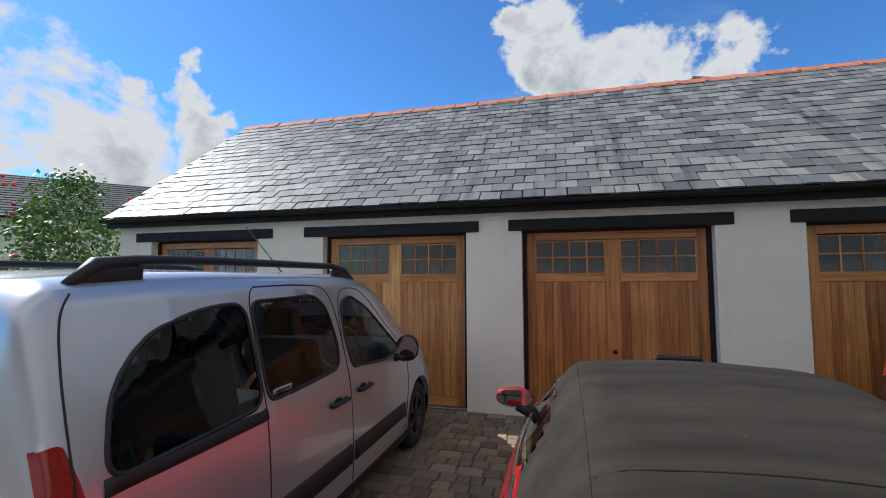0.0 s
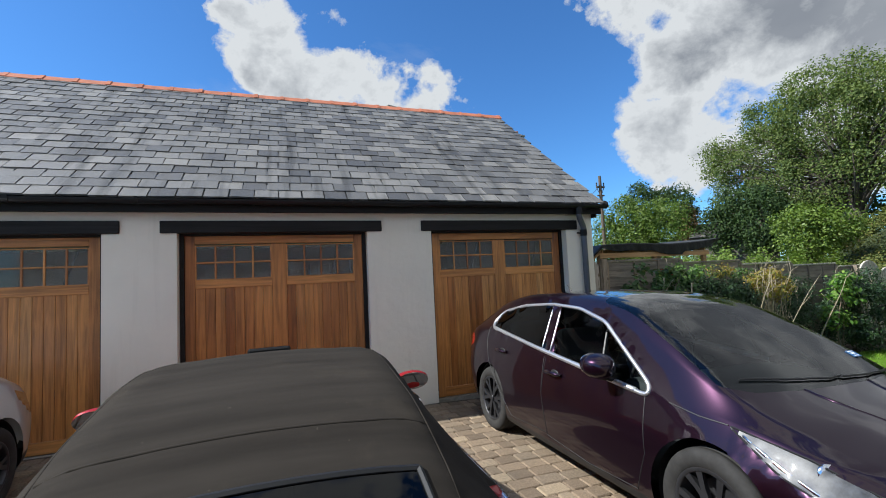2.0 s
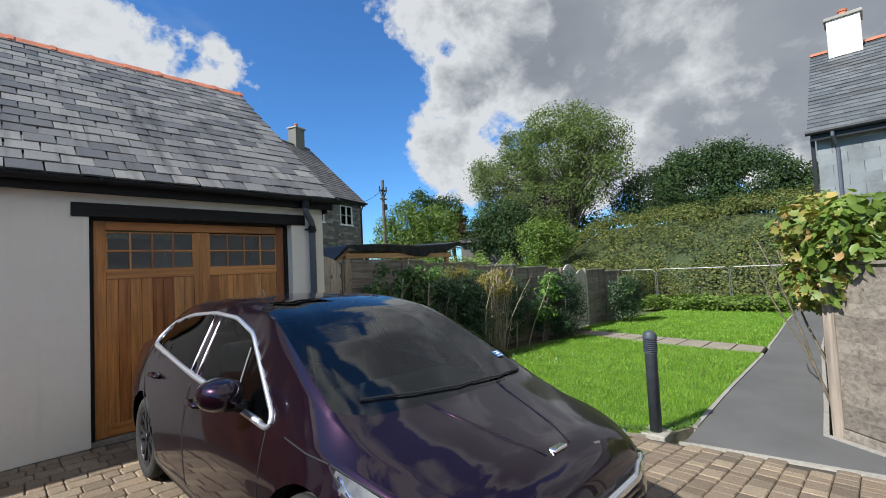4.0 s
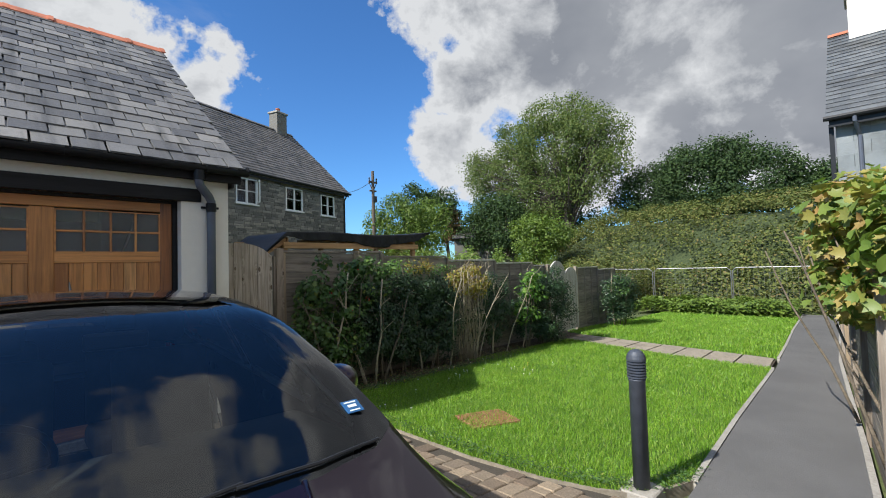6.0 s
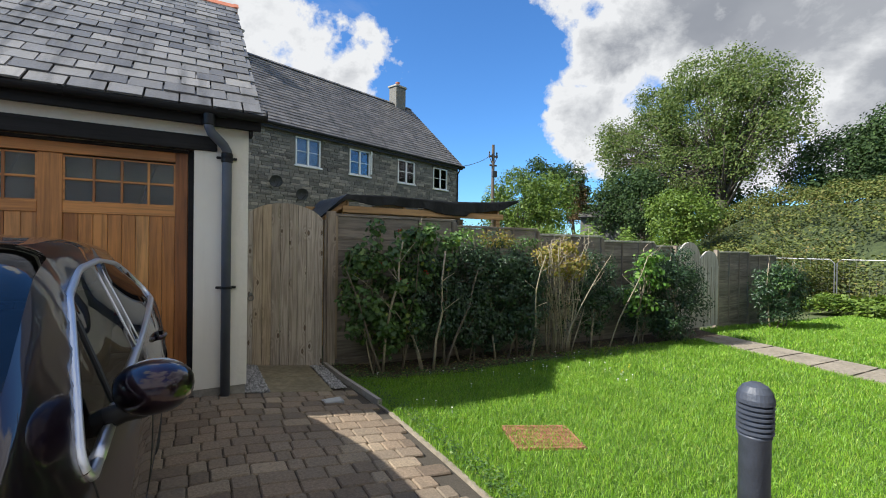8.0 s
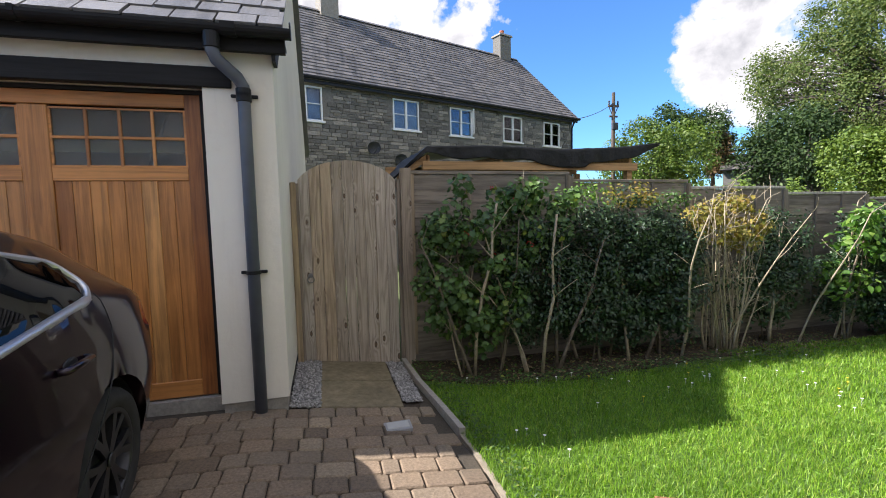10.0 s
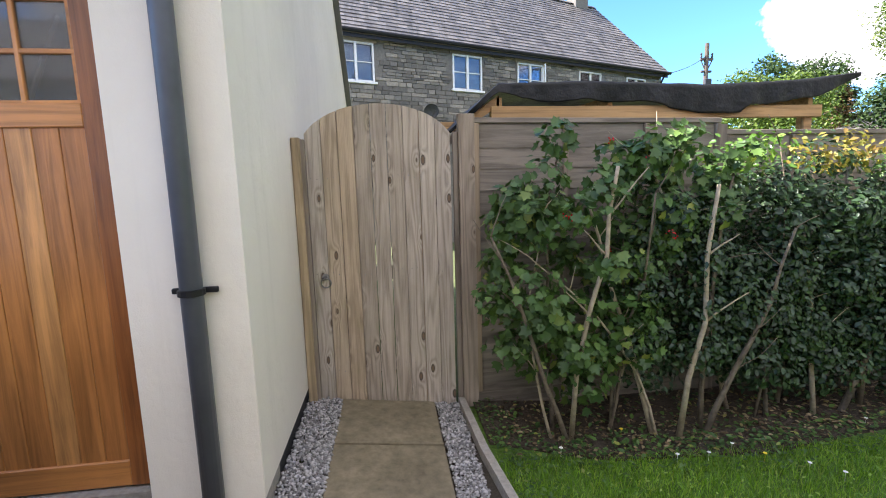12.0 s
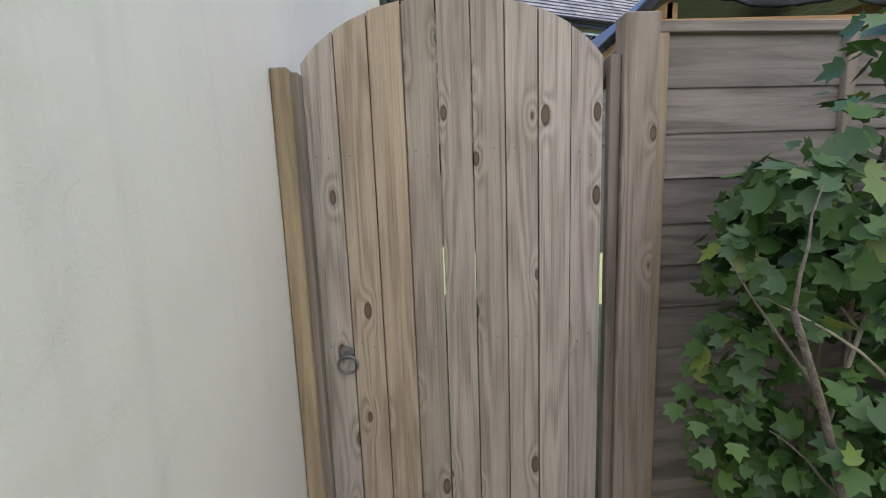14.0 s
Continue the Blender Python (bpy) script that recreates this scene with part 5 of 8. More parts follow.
hedge_bush(10.35, 0.92, (0.5, 0.3), 2.05, [
    ("leaves", 1300, (0.035, 0.07), "lobed", YELLOWLEAF, ((0.05, -0.02, 1.62), (0.72, 0.32, 0.46)), 0.15, 40),
    ("low_leaves", 500, (0.035, 0.06), "oval", DARKLEAF, ((0.3, 0.05, 0.7), (0.6, 0.25, 0.6)), 0.2, 16)],
    34, "hard-pruned shrub of many pale stems with yellowing leaves", 51, PALEBARK)
hedge_bush(11.35, 1.02, (0.45, 0.3), 1.9, [
    ("leaves", 5200, (0.035, 0.06), "oval", DARKLEAF, ((0, 0, 0.95), (0.62, 0.3, 0.95)), 0.2, 36)],
    4, "thin dark evergreen shrub showing the fence behind", 52)
hedge_bush(12.55, 0.95, (0.5, 0.35), 2.0, [
    ("leaves", 620, (0.07, 0.13), "oval", LAUREL, ((-0.1, -0.16, 1.20), (0.55, 0.35, 0.85)), 0.18, 26),
    ("evergreen_leaves", 3500, (0.035, 0.06), "oval", DARKLEAF, ((0.15, 0.05, 0.9), (0.6, 0.3, 0.9)), 0.22, 30)],
    5, "bright green laurel with large leaves", 53)
hedge_bush(13.45, 0.95, (0.65, 0.5), 1.95, [
    ("leaves", 13000, (0.035, 0.065), "oval", DARKLEAF, ((0, -0.1, 1.0), (0.95, 0.55, 1.08)), 0.27, 90)],
    4, "dense dark evergreen shrub", 54)
hedge_bush(18.6, 1.1, (0.8, 0.5), 1.9, [
    ("leaves", 6500, (0.04, 0.08), "oval", DARKLEAF, ((0, 0, 0.95), (1.15, 0.55, 1.0)), 0.28, 60),
    ("bright_leaves", 500, (0.05, 0.09), "oval", VIB, ((-0.3, -0.1, 1.3), (0.7, 0.4, 0.5)), 0.2, 18)],
    5, "evergreen shrub with lighter new leaves at the fence's end", 55)

# ---- houses beyond ----
def house_window(root, x, z, w, h, y=0.0, lights=2, bars=True, open_leaf=False, sill=True):
    win = part("window", boxed(x, x + w, y + 0.02, y + 0.06, z, z + 0.045), WHITEPAINT, root, "white casement window")
    bm = bmesh.new()
    for a, b, c, d in ((x, x + 0.05, z, z + h), (x + w - 0.05, x + w, z, z + h), (x + 0.05, x + w - 0.05, z + h - 0.05, z + h)):
        box(bm, a, b, y - 0.03, y + 0.05, c, d, 0.004)
    for k in range(1, lights):
        cx = x + w * k / lights
        box(bm, cx - 0.035, cx + 0.035, y - 0.035, y + 0.05, z, z + h, 0.004)
    if bars:
        box(bm, x + 0.05, x + w - 0.05, y - 0.015, y + 0.03, z + h * 0.5 - 0.012, z + h * 0.5 + 0.012)
    part("window_frame", bm, WHITEPAINT, win)
    for k in range(lights):
        a, b = x + w * k / lights + 0.04, x + w * (k + 1) / lights - 0.04
        part("pane", boxed(a, b, y + 0.022, y + 0.028, z + 0.04, z + h - 0.05), WINDOWGLASS, win)
    if open_leaf:
        leaf = bmesh.new()
        for a, b, c, d in ((0, 0.05, 0, h - 0.1), (0.40, 0.45, 0, h - 0.1), (0.05, 0.40, 0, 0.05), (0.05, 0.40, h - 0.15, h - 0.1)):
            box(leaf, -b, -a, -0.02, 0.02, c, d)
        bmesh.ops.transform(leaf, matrix=Matrix.Translation((x + w, y - 0.03, z + 0.05)) @ Matrix.Rotation(radians(60), 4, 'Z'), verts=leaf.verts[:])
        part("open_casement", leaf, WHITEPAINT, win, "casement standing open")
    if sill:
        part("window_sill", boxed(x - 0.06, x + w + 0.06, y - 0.09, y + 0.05, z - 0.07, z - 0.005, 0.006), WHITEPAINT, win, "white sill")
    part("curtain", boxed(x, x + w, y + 0.12, y + 0.14, z, z + h), DARKROOM if open_leaf else NET, win, "" if open_leaf else "pale net curtain")


def roof_courses(root, x0, x1, y0, z0, y1, z1, mat, gauge=0.22, width=0.30, name="slate_course", seed=1):
    """Lapped slates over one slope, joined."""
    rnd = random.Random(seed)
    L = math.hypot(y1 - y0, z1 - z0)
    uy, uz = (y1 - y0) / L, (z1 - z0) / L
    ny, nz = -uz, uy
    if nz < 0:
        ny, nz = -ny, -nz
    verts, faces = [], []
    s, c = -0.03, 0
    while s < L - 0.05:
        x = x0 - (0 if c % 2 == 0 else width / 2)
        while x < x1:
            a, b = max(x, x0) + 0.004, min(x + width, x1) - 0.004
            if b - a > 0.03:
                lo, hi = 0.030 + rnd.uniform(0, 0.006), 0.008
                e = min(L, s + gauge * 1.25)
                base = len(verts)
                for (xx, ss, hh) in ((a, s, lo), (b, s, lo), (b, e, hi), (a, e, hi), (a, s, lo - 0.016), (b, s, lo - 0.016)):
                    verts.append((xx, y0 + uy * ss + ny * hh, z0 + uz * ss + nz * hh))
                faces += [(base, base + 1, base + 2, base + 3), (base + 4, base + 5, base + 1, base)]
            x += width
        s += gauge
        c += 1
    ob = raw_mesh(name, verts, faces, mat, root)
    ob["kind"] = "stuff"
    return ob


def chimney(root, x, y, z, w, d, h, mat, pots=1, cap=True):
    ch = part("chimney", boxed(x - w / 2, x + w / 2, y - d / 2, y + d / 2, z - 0.8, z + h, 0.01), mat, root)
    if cap:
        part("chimney_cap", boxed(x - w / 2 - 0.06, x + w / 2 + 0.06, y - d / 2 - 0.06, y + d / 2 + 0.06, z + h, z + h + 0.10, 0.01), CONCRETE, ch)
    for k in range(pots):
        px = x + (k - (pots - 1) / 2) * 0.35
        part("chimney_pot", lathe(bmesh.new(), [(0.12, z + h + 0.1), (0.10, z + h + 0.28), (0.125, z + h + 0.30), (0.125, z + h + 0.36), (0.08, z + h + 0.36)], 14, 'Z', (px, y, 0)), TERRACOTTA, ch, "clay chimney pot")
    return ch


def stone_house():
    root = thing("stone_house", "two-storey grey stone house with slate roof and white windows", "house", (8.085, 12.43, 0), 20)
    x0, x1, depth, eave, ridge = -4.3, 9.75, 7.7, 5.78, 9.65
    wins = [(-3.65, 4.46, 1.08, 1.06), (0.0, 4.46, 1.08, 1.06), (2.50, 4.44, 1.08, 1.06), (5.28, 4.42, 1.10, 1.06), (7.75, 4.40, 1.08, 1.06)]
    # front wall in lengths around the openings
    bm = bmesh.new()
    zlo, zhi = 4.40, 5.52
    box(bm, x0, x1, 0, 0.35, -1.2, zlo)
    box(bm, x0, x1, 0, 0.35, zhi, eave)
    last = x0
    for x, z, w, h in wins:
        box(bm, last, x, 0, 0.35, zlo, zhi)
        last = x + w
    box(bm, last, x1, 0, 0.35, zlo, zhi)
    front = part("front_wall", bm, STONE, root)
    for gx0, gx1 in ((x0, x0 + 0.35), (x1 - 0.35, x1)):
        part("gable_wall", extrude_poly(bmesh.new(), [(0.35, -1.2), (depth, -1.2), (depth, eave), (depth / 2, ridge - 0.1), (0.35, eave + 0.2)], 'X', gx0, gx1), STONE, root)
    part("back_wall", boxed(x0 + .35, x1 - .35, depth - 0.35, depth, -1.2, eave), STONE, root)
    # coursed rubble facing
    rnd = random.Random(77)
    z = 2.2
    rv, rf, made = [], [], 0
    base_me = to_mesh(boxed(-0.5, 0.5, -0.5, 0.5, -0.5, 0.5, 0.06), "stone")
    base_me.materials.append(STONE)
    while z < eave - 0.08:
        h = rnd.choice((0.07, 0.09, 0.11, 0.14))
        x = -4.2 + rnd.uniform(0, 0.2)
        while x < x1 - 0.05:
            l = min(rnd.uniform(0.16, 0.52), x1 - x)
            if l < 0.08:
                break
            cx = x + l / 2
            if not any(wx - 0.02 < cx + l / 2 and cx - l / 2 < wx + ww + 0.02 and wz - 0.08 < z + h and z < wz + wh + 0.02 for wx, wz, ww, wh in wins):
                m = Matrix.Translation((cx, 0.0 - rnd.uniform(0.0, 0.016), z + h / 2)) @ Matrix.Diagonal((l - 0.014, 0.06, h - 0.012, 1))
                if made < 300 and z > 3.3 and -1.6 < cx < 4.0:
                    ob = new("stone", base_me)
                    ob.parent = front
                    ob.matrix_local = m
                    made += 1
                else:
                    b = len(rv)
                    rv.extend([tuple(m @ v.co) for v in base_me.vertices])
                    rf.extend([tuple(b + i for i in p.vertices) for p in base_me.polygons])
            x += l
        z += h
    raw_mesh("rubble_facing", rv, rf, STONE, front)["kind"] = "stuff"
    for i, (x, z, w, h) in enumerate(wins):
        house_window(root, x, z, w, h, -0.01, 2, True, i == 2)
        part("window_head", boxed(x - 0.1, x + w + 0.1, -0.04, 0.05, z + h, z + h + 0.12, 0.01), STONE, root)
    ov = 0.28
    roof = part("roof", extrude_poly(bmesh.new(), [(-ov, eave - 0.13), (depth / 2, ridge - 0.08), (depth + ov, eave - 0.13), (depth + ov, eave - 0.03), (depth / 2, ridge), (-ov, eave - 0.03)], 'X', x0 - 0.15, x1 + 0.15), SLATE_FAR, root, "weathered brown-grey slate roof")
    roof_courses(roof, x0 - 0.16, x1 + 0.16, -ov, eave - 0.03, depth / 2, ridge, SLATE_FAR, 0.24, 0.34, "slate_course", 3)
    n = 31
    me = to_mesh(extrude_poly(bmesh.new(), [(depth / 2 - 0.16, ridge - 0.06), (depth / 2, ridge + 0.07), (depth / 2 + 0.16, ridge - 0.06)], 'X', 0, (x1 - x0 + 0.3) / n - 0.01), "ridge_tile")
    me.materials.append(SLATE_FAR)
    for k in range(n):
        ob = new("ridge_tile", me)
        ob.parent = roof
        ob.location = (x0 - 0.15 + k * (x1 - x0 + 0.3) / n, 0, 0)
    part("gutter", tube(bmesh.new(), [(x0 - 0.15, -ov - 0.05, eave - 0.06), (x1 + 0.17, -ov - 0.05, eave - 0.06)], 0.06, 8), BLACKPVC, root, "black gutter")
    part("fascia", boxed(x0 - 0.1, x1 + 0.1, -ov + 0.02, -ov + 0.05, eave - 0.22, eave - 0.06), BLACKPVC, root)
    part("downpipe", tube(bmesh.new(), [(x1 - 0.12, -ov - 0.04, eave - 0.08), (x1 - 0.12, -0.1, eave - 0.45), (x1 - 0.12, -0.1, -1)], 0.04, 8), BLACKPVC, root, "black downpipe")
    chimney(root, 8.85, depth / 2, ridge, 0.75, 0.6, 0.95, STONE, 1)
    chimney(root, -0.75, depth / 2, ridge, 0.75, 0.6, 0.70, STONE, 0)
    for x, z in ((-0.92, 3.69), (0.13, 3.33)):
        bm = bmesh.new()
        lathe(bm, [(0.004, 0.06), (0.12, 0.045), (0.21, 0.0), (0.225, -0.012), (0.2, 0.012), (0.004, 0.075)], 20, 'Y')
        bmesh.ops.transform(bm, matrix=Matrix.Translation((x, -0.30, z)) @ Matrix.Rotation(radians(25), 4, 'X') @ Matrix.Rotation(radians(-20), 4, 'Z'), verts=bm.verts[:])
        tube(bm, [(x, -0.25, z), (x, 0.0, z - 0.15)], 0.02, 6)
        tube(bm, [(x, -0.28, z - 0.2), (x, -0.62, z - 0.02)], 0.012, 6)
        part("satellite_dish", bm, CABIN_GREY, root, "dark grey satellite dish", True)


CABIN_GREY = plain("dish_grey", (0.045, 0.045, 0.05), 0.55, vary=0.15)
stone_house()


def slate_hung_house():
    root = thing("slate_hung_house", "slate-hung house with a white chimney above the ivy", "house", (17.6, -4.70, gz(17.6)), -90)
    # local x runs away along the front (to -y), local y is the depth
    L, depth, eave, ridge = 11.0, 7.0, 5.45, 8.75
    part("front_wall", boxed(0, L, 0.0, 0.3, -0.5, eave), SLATE_HUNG, root)
    part("side_wall", extrude_poly(bmesh.new(), [(0.3, -0.5), (depth, -0.5), (depth, eave), (depth / 2, ridge - 0.15), (0.3, eave + 0.2)], 'X', 0, 0.3), SLATE_HUNG, root)
    part("side_wall", extrude_poly(bmesh.new(), [(0.3, -0.5), (depth, -0.5), (depth, eave), (depth / 2, ridge - 0.15), (0.3, eave + 0.2)], 'X', L - 0.3, L), SLATE_HUNG, root)
    part("back_wall", boxed(0.3, L - 0.3, depth - 0.3, depth, -0.5, eave), SLATE_HUNG, root)
    rnd = random.Random(4)
    z, c = 2.4, 0
    me = to_mesh(boxed(0.004, 0.596, -0.02, 0.012, 0, 0.335, 0.004), "hung_slate")
    me.materials.append(SLATE_HUNG)
    while z < eave - 0.35:
        x = 0.0 if c % 2 else -0.3
        while x < 6:
            a = max(x, 0)
            if not (2.0 < x + 0.5 and x < 3.3 and 3.3 < z + 0.33 and z < 4.75):
                ob = new("hung_slate", me)
                ob.parent = root
                ob.location = (a, -0.003 - rnd.uniform(0, 0.006), z)
                ob.rotation_euler = (radians(1.2), 0, 0)
                ob.scale = ((x + 0.6 - a) / 0.6, 1, 1)
            x += 0.6
        z += 0.30
        c += 1
    house_window(root, 2.05, 3.45, 1.2, 1.25, -0.02, 2, True)
    roof = part("roof", extrude_poly(bmesh.new(), [(-0.3, eave - 0.1), (depth / 2, ridge - 0.1), (depth + 0.3, eave - 0.1), (depth + 0.3, eave), (depth / 2, ridge), (-0.3, eave)], 'X', -0.15, L + 0.15), SLATE_BLUE, root, "blue-grey slate roof")
    roof_courses(roof, -0.16, 7.0, -0.3, eave, depth / 2, ridge, SLATE_BLUE, 0.22, 0.30, "slate_course", 6)
    me = to_mesh(extrude_poly(bmesh.new(), [(depth / 2 - 0.18, ridge - 0.07), (depth / 2, ridge + 0.07), (depth / 2 + 0.18, ridge - 0.07)], 'X', 0, 0.43), "ridge_tile")
    me.materials.append(TERRACOTTA)
    for k in range(25):
        ob = new("ridge_tile", me)
        ob.parent = roof
        ob.location = (-0.15 + k * 0.445, 0, 0)
    part("gutter", tube(bmesh.new(), [(-0.2, -0.36, eave - 0.05), (L + 0.1, -0.36, eave - 0.05)], 0.06, 8), BLACKPVC, root, "black gutter")
    part("fascia", boxed(-0.1, L, -0.28, -0.25, eave - 0.25, eave - 0.05), BLACKPVC, root)
    part("barge_board", boxed(-0.12, -0.03, -0.1, 0.0, eave - 1.6, eave - 0.15), BLACKPVC, root)
    part("downpipe", tube(bmesh.new(), [(0.35, -0.36, eave - 0.05), (0.35, -0.36, eave - 0.2), (0.42, -0.09, eave - 0.5), (0.42, -0.09, 0)], 0.042, 8), GREYPVC, root, "grey downpipe")
    chimney(root, 0.72, depth / 2 - 0.15, ridge - 0.3, 0.80, 0.7, 1.10, RENDER, 1)


SLATE_DARK = slate_mat("dark_slate", [(0.0, (0.035, 0.04, 0.05)), (1.0, (0.06, 0.066, 0.078))], 0.9)
SLATE_BLUE = slate_mat("blue_slate", [(0.0, (0.075, 0.082, 0.09)), (0.5, (0.10, 0.108, 0.115)), (1.0, (0.13, 0.138, 0.145))], 0.5)
slate_hung_house()


def plain_house(at, rz, L, depth, eave, ridge, wall, roofm, label, name="house", courses=True, wins=()):
    root = thing(name, label, "house", at, rz)
    part("wall", boxed(0, L, 0, depth, -1.5, eave), wall, root)
    roof = part("roof", extrude_poly(bmesh.new(), [(-0.35, eave - 0.1), (depth / 2, ridge - 0.1), (depth + 0.35, eave - 0.1), (depth + 0.35, eave), (depth / 2, ridge), (-0.35, eave)], 'X', -0.2, L + 0.2), roofm, root)
    if courses:
        roof_courses(roof, -0.2, L + 0.2, -0.35, eave, depth / 2, ridge, roofm, 0.26, 0.36, "slate_course", 9)
    part("gutter", tube(bmesh.new(), [(-0.2, -0.42, eave - 0.04), (L + 0.2, -0.42, eave - 0.04)], 0.06, 8), BLACKPVC, root)
    for x, z, w, h in wins:
        house_window(root, x, z, w, h, -0.02, 2)
    return root


# slate roof past the far end of the garage
plain_house((-24.2, 5.0, 0.1), 47, 8.6, 7.0, 4.25, 6.6, RENDER, SLATE_DARK, "cream house with a dark slate roof past the garage", "neighbour_house")
# low house in the trees beyond the fence
b = plain_house((37.0, 25.6, 0.5), -49, 6.5, 5.0, 3.9, 5.3, STONE, SLATE_FAR, "small slate-roofed cottage among the trees", "cottage", True, ((4.4, 2.9, 1.0, 1.0),))
chimney(b, 4.0, 2.5, 5.2, 0.8, 0.7, 1.0, STONE, 1)
ant = tube(bmesh.new(), [(3.9, 3.0, 6.0), (3.9, 3.0, 8.6)], 0.03, 6)
tube(ant, [(3.2, 3.0, 8.5), (4.9, 3.0, 8.35)], 0.02, 6)
part("aerial", ant, STEEL, b)
# houses across the yard, behind the walk
plain_house((16.0, -13.5, 0.0), 180, 24, 8.0, 5.0, 8.2, RENDER, SLATE_FAR, "cream rendered house across the yard", "neighbour_house", False)


def utility_pole():
    root = thing("utility_pole", "wooden utility pole with insulators and a small transformer frame", "utility pole", (25.6, 24.1, -1))
    part("pole", tube(bmesh.new(), [(0, 0, 0), (0, 0, 10.6)], [0.17, 0.12], 10), POLEWOOD, root)
    part("crossarm", boxed(-0.42, 0.42, -0.06, 0.06, 9.6, 9.75, 0.01), POLEWOOD, root)
    part("crossarm", boxed(-0.34, 0.34, -0.06, 0.06, 8.9, 9.02, 0.01), POLEWOOD, root)
    for x in (-0.36, 0.0, 0.36):
        part("insulator", lathe(bmesh.new(), [(0.03, 9.75), (0.07, 9.82), (0.04, 9.9), (0.07, 9.98), (0.02, 10.06)], 10, 'Z', (x, 0, 0)), CABIN_GREY, root)
    part("switch_box", boxed(-0.22, 0.22, -0.28, -0.1, 8.0, 8.5, 0.03), CABIN_GREY, root)
    for s in (-0.36, 0.36):
        part("strut", tube(bmesh.new(), [(s, 0, 9.6), (0, 0, 8.9)], 0.03, 6), POLEWOOD, root)
    pts = []
    a, e = Vector((0, 0, 9.9)), Vector((-9.3, -8.8, 6.6))
    for k in range(17):
        t = k / 16
        p = a.lerp(e, t)
        p.z -= 0.6 * 4 * t * (1 - t) * 0.5
        pts.append(p)
    part("cable", tube(bmesh.new(), pts, 0.018, 5), BLACKPVC, root, "sagging black service cable")


utility_pole()

# ---- trees, bank and hedgerow ----
TREE_ASH = leaf_mat("ash_leaf", [(0.0, (0.06, 0.10, 0.024)), (0.5, (0.12, 0.175, 0.042)), (1.0, (0.22, 0.26, 0.09))], 0.75, 0.35)
TREE_OAK = leaf_mat("oak_leaf", [(0.0, (0.016, 0.038, 0.010)), (0.5, (0.032, 0.068, 0.016)), (1.0, (0.065, 0.115, 0.028))], 0.8, 0.25)
SCRUB = leaf_mat("scrub_leaf", [(0.0, (0.05, 0.075, 0.016)), (0.5, (0.115, 0.145, 0.03)), (0.85, (0.18, 0.19, 0.05)), (1.0, (0.20, 0.15, 0.06))], 0.8, 0.25)
BRIGHT = leaf_mat("bright_leaf", [(0.0, (0.07, 0.13, 0.018)), (0.6, (0.14, 0.21, 0.03)), (1.0, (0.18, 0.26, 0.05))], 0.5, 0.3)
RUSTLEAF = leaf_mat("rust_leaf", [(0.0, (0.14, 0.09, 0.04)), (1.0, (0.25, 0.15, 0.07))], 0.6, 0.2)


def tree(at, height, crowns, mat, seed, n, leaf, label, trunk_r=0.3, clump=0.9, per=26, limbs=9, kind="tree"):
    """crowns: ellipsoids (dx, dy, z, rx, ry, rz) over the foot."""
    rng = np.random.default_rng(seed)
    rnd = random.Random(seed)
    root = thing(kind, label, "tree", at)
    bm = bmesh.new()
    top = Vector((rnd.uniform(-0.4, 0.4), rnd.uniform(-0.4, 0.4), height * 0.62))
    tube(bm, [(0, 0, -0.5), (top.x * 0.2, top.y * 0.2, height * 0.2), (top.x * 0.6, top.y * 0.6, height * 0.42), top], [trunk_r * 1.3, trunk_r, trunk_r * 0.75, trunk_r * 0.4], 10)
    part("trunk", bm, TREEBARK, root, "", True)
    allp, allo = [], []
    vol = sum(c[3] * c[4] * c[5] for c in crowns)
    for c in crowns:
        m = int(n * c[3] * c[4] * c[5] / vol)
        pts, out, cc = lumps(rng, m, c[:3], c[3:], max(8, int(per * (c[3] * c[4] * c[5]) ** 0.66 / clump ** 2 * 0.5)), clump)
        allp.append(pts)
        allo.append(out)
        for k in range(min(limbs, len(cc))):
            q = Vector(cc[k])
            bm = bmesh.new()
            s = Vector((top.x * 0.4, top.y * 0.4, height * rnd.uniform(0.22, 0.5)))
            mid = s.lerp(q, 0.5) + Vector((rnd.uniform(-0.5, 0.5), rnd.uniform(-0.5, 0.5), rnd.uniform(0.1, 0.8)))
            tube(bm, [s, mid, q], [trunk_r * 0.26, trunk_r * 0.13, trunk_r * 0.03], 7)
            part("limb", bm, TREEBARK, root, "", True)
    leaves("crown", np.concatenate(allp), np.concatenate(allo), leaf, "flat", mat, root, rng, "", 0.2, 1.0)
    return root


tree((41.5, 15.2, 0.3), 17.5, [(0, 1.2, 12.3, 4.0, 5.4, 3.9), (0.3, -3.6, 12.3, 2.6, 3.0, 2.6), (0, 6.0, 10.9, 3.0, 3.4, 3.2), (0, 0.8, 15.5, 2.8, 4.2, 2.2), (0, 2.5, 7.8, 3.2, 5.4, 2.8), (0, 8.6, 7.8, 2.6, 3.0, 3.0), (0, 5.6, 13.9, 2.8, 3.2, 2.4), (0, 9.6, 10.9, 2.6, 2.8, 2.6), (0, -1.5, 8.8, 3.0, 3.6, 2.8), (-0.5, -4.4, 10.3, 2.2, 2.6, 2.2), (-1.2, -3.0, 13.7, 2.2, 2.8, 2.0), (0, 6.0, 5.4, 2.6, 6.0, 2.6), (-0.6, 9.8, 12.0, 2.2, 2.6, 2.0)], TREE_ASH, 101, 84000, (0.11, 0.25), "tall open-crowned ash tree on the bank", 0.45, 0.95, 20, 14)
